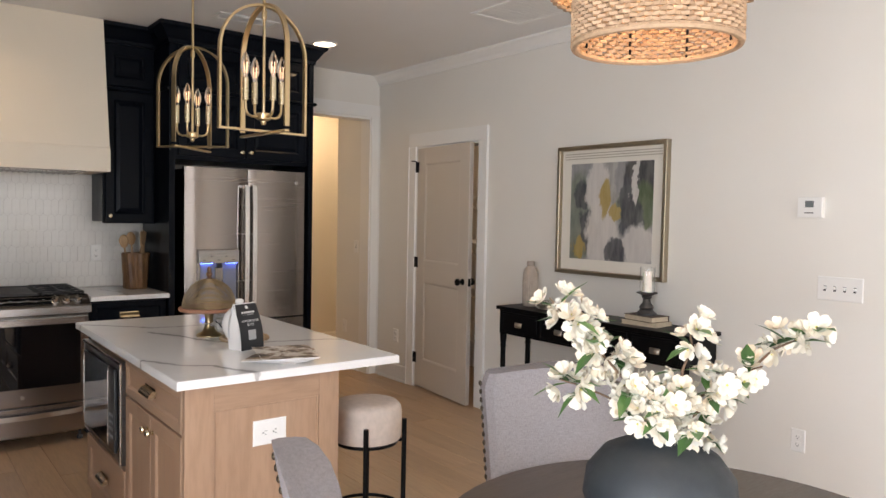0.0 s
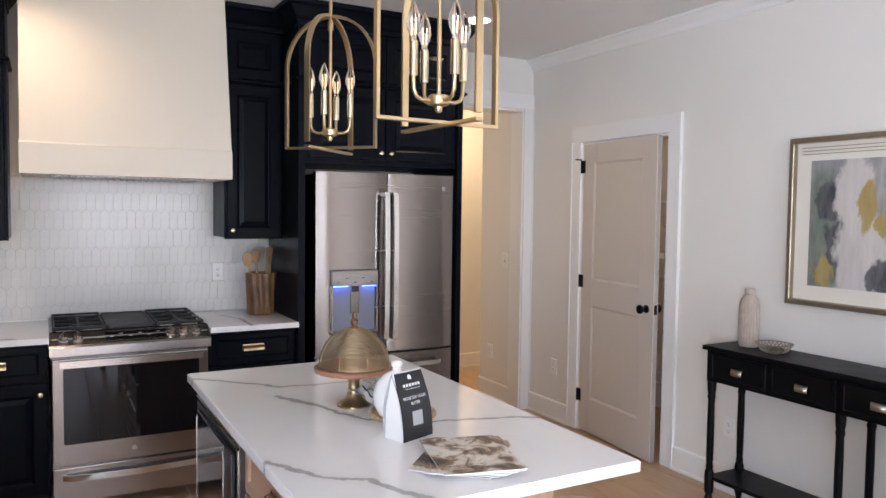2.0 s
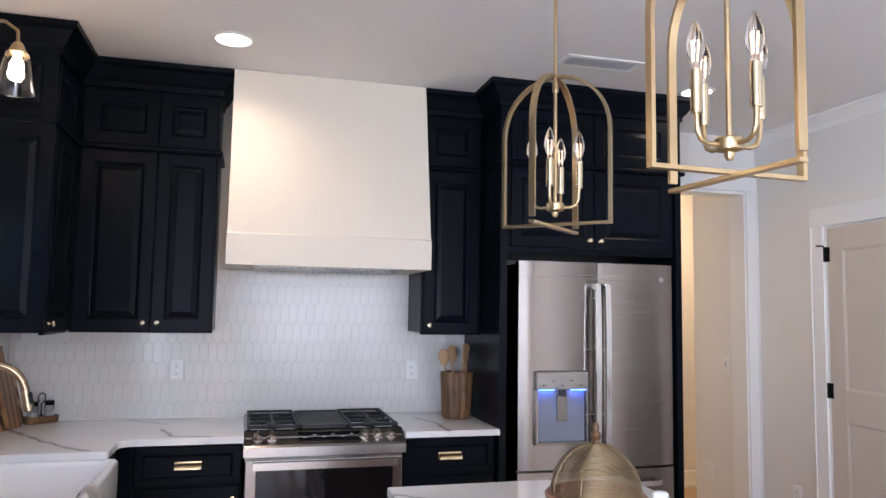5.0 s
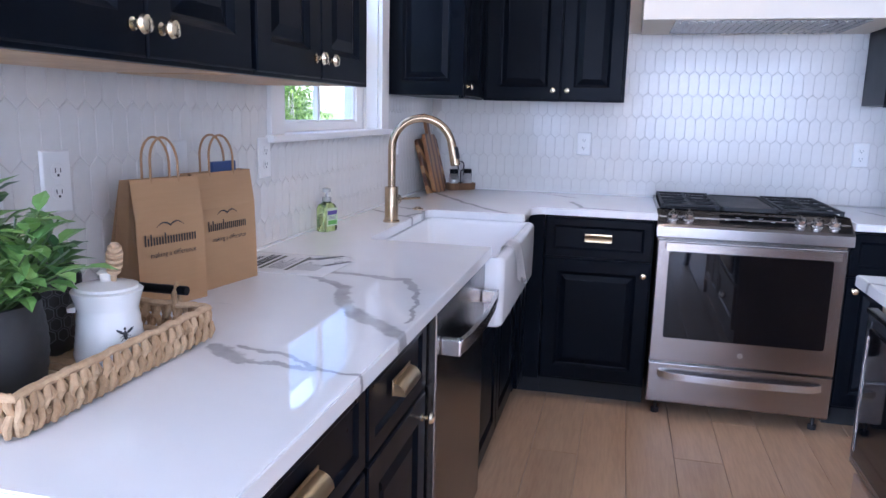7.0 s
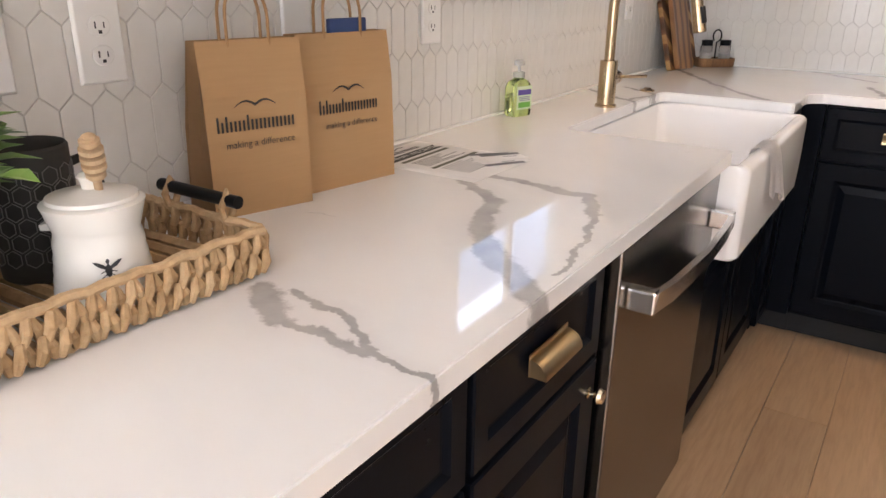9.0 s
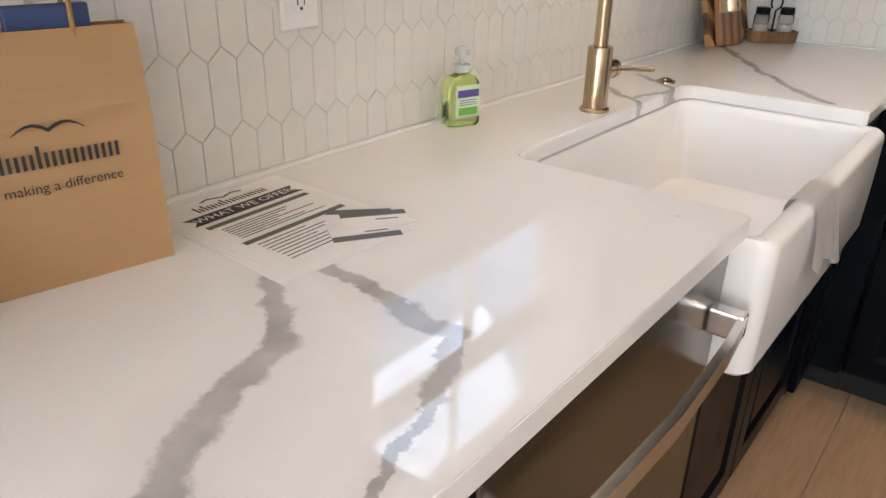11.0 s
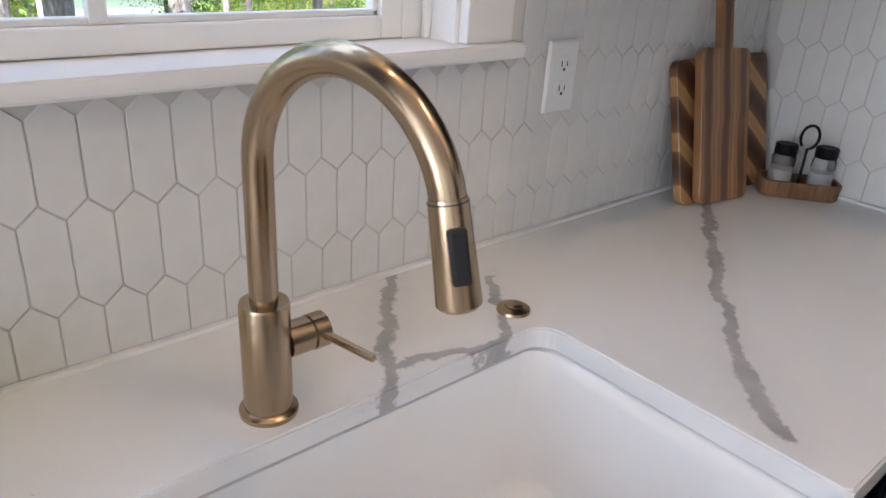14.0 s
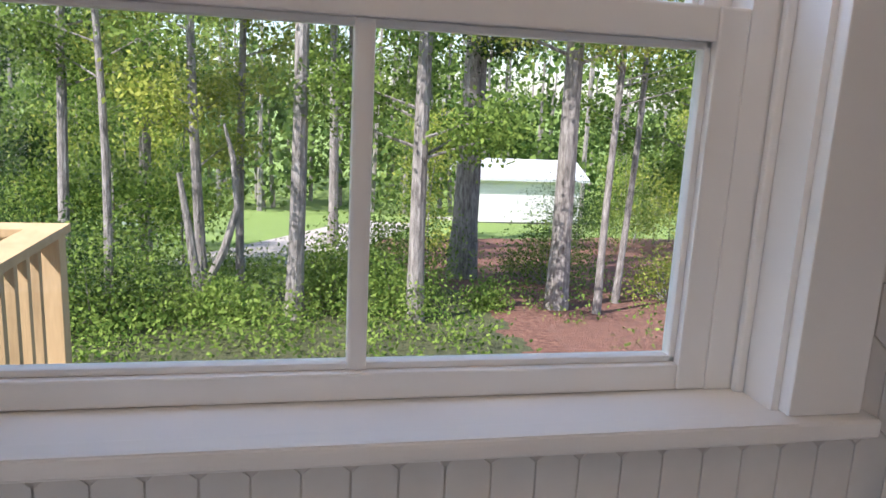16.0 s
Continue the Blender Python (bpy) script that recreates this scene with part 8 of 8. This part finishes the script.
def leaf_cloud(centres, count, spread, size, gen, flat=0.6):
    """Small folded leaves scattered in clumps round the given centres, as one mesh."""
    c = np.array(centres)
    pick_ = gen.integers(0, len(c), count)
    p = c[pick_] + gen.normal(0, 1, (count, 3)) * np.array([spread, spread, spread * 0.7])
    d = gen.normal(0, 1, (count, 3))
    d /= np.linalg.norm(d, axis=1)[:, None]
    e = np.cross(d, gen.normal(0, 1, (count, 3)))
    e /= np.linalg.norm(e, axis=1)[:, None]
    s = size * gen.uniform(0.6, 1.4, (count, 1))
    v_ = np.stack([p - d * s, p + e * s * flat, p + d * s, p - e * s * flat], 1).reshape(-1, 3)
    m_ = bpy.data.meshes.new("crown")
    m_.vertices.add(len(v_))
    m_.vertices.foreach_set("co", v_.ravel())
    m_.loops.add(count * 4)
    m_.loops.foreach_set("vertex_index", np.arange(count * 4))
    m_.polygons.add(count)
    m_.polygons.foreach_set("loop_start", np.arange(0, count * 4, 4))
    m_.update()
    m_.validate()
    return m_


def tree(x, y, r, h, lean, seed, material, leaves, size, first=0.3, spread=0.20, reach=1.6, label="slim grey-barked tree with airy foliage"):
    gen = np.random.default_rng(seed)
    top = thing("tree", pose(x, y, ground_z(x, y) - 0.1), label, "tree", "garden trees")
    path, rad = [], []
    for i in range(13):
        t = i / 12
        path.append((lean[0] * t * h + 0.05 * math.sin(7 * t + seed), lean[1] * t * h + 0.06 * math.sin(5 * t + seed * 2), h * t))
        rad.append(r * (1.25 - 0.25 * min(1, t * 12)) * (1 - 0.75 * t))
    part("trunk", tube(path, rad, 9), BARKG, top, "", True)
    centres, limbs = [], bmesh.new()
    for i in range(int(9 + h * 1.6)):
        t = gen.uniform(first, 1.0)
        k = min(11, int(t * 12))
        b0 = Vector(path[k]).lerp(Vector(path[k + 1]), t * 12 - k)
        a = gen.uniform(0, 2 * math.pi)
        ln = reach * gen.uniform(0.5, 1.1) * (1.15 - 0.6 * t)
        mid_ = b0 + Vector((math.cos(a) * ln * 0.55, math.sin(a) * ln * 0.55, ln * 0.18))
        tip = b0 + Vector((math.cos(a) * ln, math.sin(a) * ln, ln * gen.uniform(0.1, 0.5)))
        tube([b0, mid_, tip], [r * 0.22, r * 0.12, r * 0.04], 5, limbs)
        centres += [tuple(mid_), tuple(mid_.lerp(tip, 0.5)), tuple(tip)]
    part("limbs", limbs, BARKG, top, "", True)
    m_ = leaf_cloud(centres, leaves, spread, size, gen)
    m_.materials.append(material)
    cr = new("crown", m_)
    cr.parent = top
    return top


# az: the slope y/x under which the trunk stands from the sink
for i, (az, d, r, h, lx, mt, lv_, first) in enumerate(((0.285, 9.5, 0.075, 9, 0.0, GREEN, 3000, 0.30), (0.245, 8.6, 0.055, 8, 0.0, GREEN, 2400, 0.34), (0.125, 9.4, 0.075, 8, 0.004, YELLOW, 4200, 0.22), (0.066, 10.5, 0.065, 9, 0.0, YELLOW, 3600, 0.30), (0.0, 8.8, 0.105, 12, 0.005, YELLOW, 3000, 0.30),
                                                            (-0.078, 9.6, 0.055, 10, 0.0, GREEN, 2600, 0.30), (-0.178, 8.6, 0.105, 12, 0.0, GREEN, 5200, 0.14), (-0.24, 13.0, 0.26, 14, 0.0, DARKG, 4200, 0.26), (-0.385, 9.4, 0.15, 13, 0.004, YELLOW, 3600, 0.26), (-0.462, 9.0, 0.055, 10, 0.0, GREEN, 2200, 0.28), (-0.487, 10.0, 0.055, 10, 0.003, GREEN, 2600, 0.26),
                                                            (-0.60, 11.0, 0.10, 11, 0.0, GREEN, 4200, 0.16), (0.40, 11.5, 0.12, 12, 0.0, DARKG, 5200, 0.14), (0.19, 14.0, 0.12, 12, 0.0, GREEN, 4200, 0.22), (-0.05, 19.0, 0.14, 13, 0.0, GREEN, 4200, 0.25))):
    tree(0.66 - d, -1.43 + az * -d, r, h, (0.002, lx), 40 + i, mt, int(lv_ * 4.6), 0.024 + 0.0008 * d, first)
# understory saplings between the trunks
gen_ = np.random.default_rng(77)
for i in range(26):
    az, d = gen_.uniform(-0.72, 0.42), gen_.uniform(10.5, 24.0)
    if -0.43 < az < -0.20:
        continue
    tree(0.66 - d, -1.43 - az * d, 0.022, gen_.uniform(2.6, 5.0), (0.0, gen_.uniform(-0.05, 0.05)), 300 + i, (GREEN, YELLOW, GREEN)[i % 3], 3600, 0.036, 0.12, 0.28, 1.0, "slender understory sapling with light green leaves")
# forked dead sapling
ds = thing("dead_sapling", pose(-8.4, -2.55, ground_z(-8.4, -2.55) - 0.1), "forked leafless sapling with grey bark", "tree", "garden trees")
part("trunk", tube([(0, 0, 0), (0.02, -0.03, 0.5), (0.0, -0.12, 1.2), (0.02, -0.22, 1.9)], [0.07, 0.06, 0.05, 0.03], 8), BARKG, ds, "", True)
part("limb", tube([(0.02, -0.02, 0.35), (0, 0.28, 0.95), (0.02, 0.45, 1.5), (0, 0.40, 2.1), (0, 0.30, 2.5)], [0.05, 0.05, 0.045, 0.035, 0.015], 8), BARKG, ds, "", True)


def shrub(x, y, w, h, seed, material, leaves):
    gen = np.random.default_rng(seed)
    top = thing("shrub", pose(x, y, ground_z(x, y) - 0.05), "loose green undergrowth shrub", "shrub", "garden shrubs")
    cs_, tw_ = [], bmesh.new()
    for i in range(14):
        a, q = gen.uniform(0, 6.28), gen.uniform(0.1, 1)
        p = Vector((math.cos(a) * w * q, math.sin(a) * w * q, h * gen.uniform(0.25, 1.0) * (1.1 - 0.5 * q)))
        tube([(0, 0, 0), p * 0.6, p], [0.012, 0.008, 0.003], 4, tw_)
        cs_.append(tuple(p))
    part("twigs", tw_, BARKG, top)
    m_ = leaf_cloud(cs_, int(leaves * 3.4), 0.16 * (w + h), 0.026, gen)
    m_.materials.append(material)
    o = new("crown", m_)
    o.parent = top


for i, (x, y, w, h, mt, n_) in enumerate(((-7.6, -3.6, 0.9, 1.0, GREEN, 1600), (-7.8, -4.6, 1.0, 1.4, DARKG, 1600), (-9.0, -1.0, 0.7, 0.9, GREEN, 1200), (-8.4, -0.1, 0.6, 0.8, GREEN, 1000), (-10.5, 0.0, 0.9, 1.5, GREEN, 1600), (-11.5, 3.0, 0.7, 1.2, GREEN, 1200), (-9.5, 4.4, 0.6, 0.8, YELLOW, 700), (-8.0, -2.2, 0.5, 0.6, GREEN, 900), (-8.8, 1.2, 0.4, 0.4, GREEN, 400), (-19.0, 6.6, 0.9, 2.3, DARKG, 1800), (-12.5, -6.2, 1.3, 2.0, DARKG, 2200), (-10.0, -5.6, 1.2, 1.6, GREEN, 2000))):
    shrub(x, y, w, h, 90 + i, mt, n_)

# low growth on the ground near the house
gen = np.random.default_rng(17)
cs_ = []
for i in range(520):
    x, y = gen.uniform(-13.5, -5.2), gen.uniform(-8.0, 8.0)
    if y > 0.4 and gen.uniform() < 0.82:
        continue
    cs_.append((x, y, ground_z(x, y) + gen.uniform(0.02, 0.30)))
ug = thing("undergrowth", pose(0, 0, 0), "low green weeds and saplings over leaf litter", "undergrowth", kind="stuff")
m_ = leaf_cloud(cs_, 36000, 0.20, 0.026, gen)
m_.materials.append(GREEN)
o = new("foliage", m_)
o.parent = ug

# far woods
gen = np.random.default_rng(7)
cs_, trunks = [], bmesh.new()
for i in range(270):
    a = gen.uniform(-0.85, 2.2)
    d = gen.uniform(38, 62) if abs(a + 0.28) > 0.0 else 50
    x, y = -d, a * d
    z = ground_z(x, y)
    hh = gen.uniform(7, 15)
    tube([(x, y, z), (x + gen.uniform(-0.4, 0.4), y + gen.uniform(-0.4, 0.4), z + hh)], [0.16, 0.05], 5, trunks)
    for k in range(7):
        cs_.append((x + gen.normal(0, 1.3), y + gen.normal(0, 1.3), z + hh * gen.uniform(0.12, 1.0)))
wd = thing("far_woods", pose(0, 0, 0), "dense green woods beyond the lawn", "woods", kind="stuff")
part("trunks", trunks, BARKG, wd)
m_ = leaf_cloud(cs_, 80000, 0.85, 0.24, gen)
m_.materials.append(WOODS)
o = new("foliage", m_)
o.parent = wd

# ---- floor planks ----
rng = random.Random(5)
PWID = 0.185
plank_meshes = {}
for i in range(25):
    x0 = 0.001 + i * PWID
    x1 = min(x0 + PWID - 0.0015, XR - 0.001)
    if x1 - x0 < 0.03:
        continue
    y = -8.38 - rng.uniform(0, 1.6)
    while y < -0.002:
        ln = rng.choice((1.5, 1.9, 2.3))
        a, b = max(y, -8.38), min(y + ln - 0.0015, -0.001)
        if b - a > 0.05:
            key = (round(x1 - x0, 4), round(b - a, 4))
            if key not in plank_meshes:
                bm = box(0, x1 - x0, 0, b - a, -0.012, 0.0, 0.0)
                top_edges = [e for e in bm.edges if all(v.co.z > -0.001 for v in e.verts)]
                bmesh.ops.bevel(bm, geom=top_edges, offset=0.0012, segments=1, affect="EDGES")
                me = bpy.data.meshes.new("plank")
                bm.to_mesh(me)
                bm.free()
                me.materials.append(OAK)
                plank_meshes[key] = me
            ob = new("plank", plank_meshes[key])
            ob.location = (x0, a, 0)
            ob.parent = subfloor
        y += ln
for nm, bx in (("hall_boards", (3.53, 5.60, 0.0, 1.54)), ("pantry_boards", (XR, 5.5, -2.1, 0.05))):
    count = round((bx[1] - bx[0]) / 0.185)
    for i in range(count):
        w = (bx[1] - bx[0]) / count
        ob = link("plank", box(bx[0] + i * w, bx[0] + (i + 1) * w - 0.0015, bx[2], bx[3], -0.012, 0.0 if nm == "hall_boards" else -0.0005), OAK, subfloor)

# ---- picket tiles ----
TW, TP, TV, GAP = 0.0476, 0.109, 0.0195, 0.0018
TILE = mat("glazed_tile", (0.72, 0.70, 0.66), 0.16)
g = G(TILE)
rnd = g.n("ShaderNodeObjectInfo").outputs["Random"]
g.out("Base Color", g.mix(0.6, g.ramp(rnd, [(0.0, (0.735, 0.71, 0.665)), (1.0, (0.775, 0.755, 0.715))]), g.ramp(g.noise(g.coords(), 25.0, 3), [(0.3, (0.71, 0.69, 0.65)), (0.7, (0.78, 0.76, 0.72))])))
g.bump(g.noise(g.coords(), 16.0, 2), 0.05, 0.003)


def tile_mesh(name, lo, hi, cut=0.0):
    """One picket: local x across, z up, face to -y; lo and hi clip it at straight edges; cut trims its right side."""
    w, v = (TW - GAP) / 2, TV / 2
    h = TP / 2 - GAP / 2
    pts = []
    for x, z in ((0, -h - v), (w, -h + v), (w, h - v), (0, h + v), (-w, h - v), (-w, -h + v)):
        pts.append((x, min(max(z, lo), hi)))
    loops = [[(x, 0.001, z) for x, z in pts], [(x, -0.0045, z) for x, z in pts], [(x * 0.975, -0.0051, z * 0.99) for x, z in pts]]
    bm = loft(loops)
    me = bpy.data.meshes.new(name)
    bmesh.ops.recalc_face_normals(bm, faces=bm.faces)
    bm.to_mesh(me)
    bm.free()
    me.materials.append(TILE)
    return me


tile_cache = {}


def tiles(parent, m, u0, u1, bands):
    """Tiles in rows over a wall. bands: (u0, u1, z0, z1) rectangles that are tiled."""
    n0 = 0.939
    for r in range(-1, 9):
        zc = n0 + r * TP
        off = TW / 2 if r % 2 else 0.0
        k0 = int((u1 - u0) / TW) + 2
        for k in range(-1, k0):
            u = u0 + k * TW + off
            for a, b, z0, z1 in bands:
                if a <= u < b and u0 + 0.02 <= u <= u1 and zc + TP / 2 > z0 + 0.012 and zc - TP / 2 < z1 - 0.012:
                    lo, hi = round(max(z0 - zc, -0.2), 4), round(min(z1 - zc, 0.2), 4)
                    lo = lo if lo > -TP / 2 - TV else -0.2
                    hi = hi if hi < TP / 2 + TV else 0.2
                    if hi - lo < 0.015:
                        continue
                    if (lo, hi) not in tile_cache:
                        tile_cache[(lo, hi)] = tile_mesh("tile", lo, hi)
                    ob = new("tile", tile_cache[(lo, hi)])
                    ob.matrix_world = m @ pose(u, 0, zc)
                    ob.parent = parent
                    ob.matrix_parent_inverse = parent.matrix_world.inverted()
                    break


bw_ = box(0.0, 0.004, -3.30, -0.006, 0.90, WZ0 - 0.024)
box(0.0, 0.004, -3.30, WY0 - 0.09, WZ0 - 0.024, UB - 0.004, 0, bw_)
box(0.0, 0.004, WY1 + 0.09, -0.006, WZ0 - 0.024, UB - 0.004, 0, bw_)
bsw = structure("backsplash_west", bw_, GROUT, "white glazed picket tile backsplash on the window wall")
tiles(bsw, pose(0.0010, 0, 0, 0, 0, 90), -3.30, -0.008, ((-3.30, WY0 - 0.09, 0.921, UB - 0.002), (WY0 - 0.10, WY1 + 0.09, 0.921, WZ0 - 0.024), (WY1 + 0.086, -0.008, 0.921, UB - 0.002)))
bsn = bmesh.new()
box(0.006, 2.45, -0.004, 0.0, 0.90, UB - 0.004, 0, bsn)
box(1.012, 2.098, -0.004, 0.0, UB - 0.004, 1.73, 0, bsn)
bsn = structure("backsplash_north", bsn, GROUT, "white glazed picket tile backsplash behind the range")
tiles(bsn, pose(0, -0.0010, 0), 0.030, 2.45, ((0.008, 1.012, 0.921, UB - 0.002), (1.0, 2.11, 0.921, 1.725), (2.09, 2.45, 0.921, UB - 0.002)))
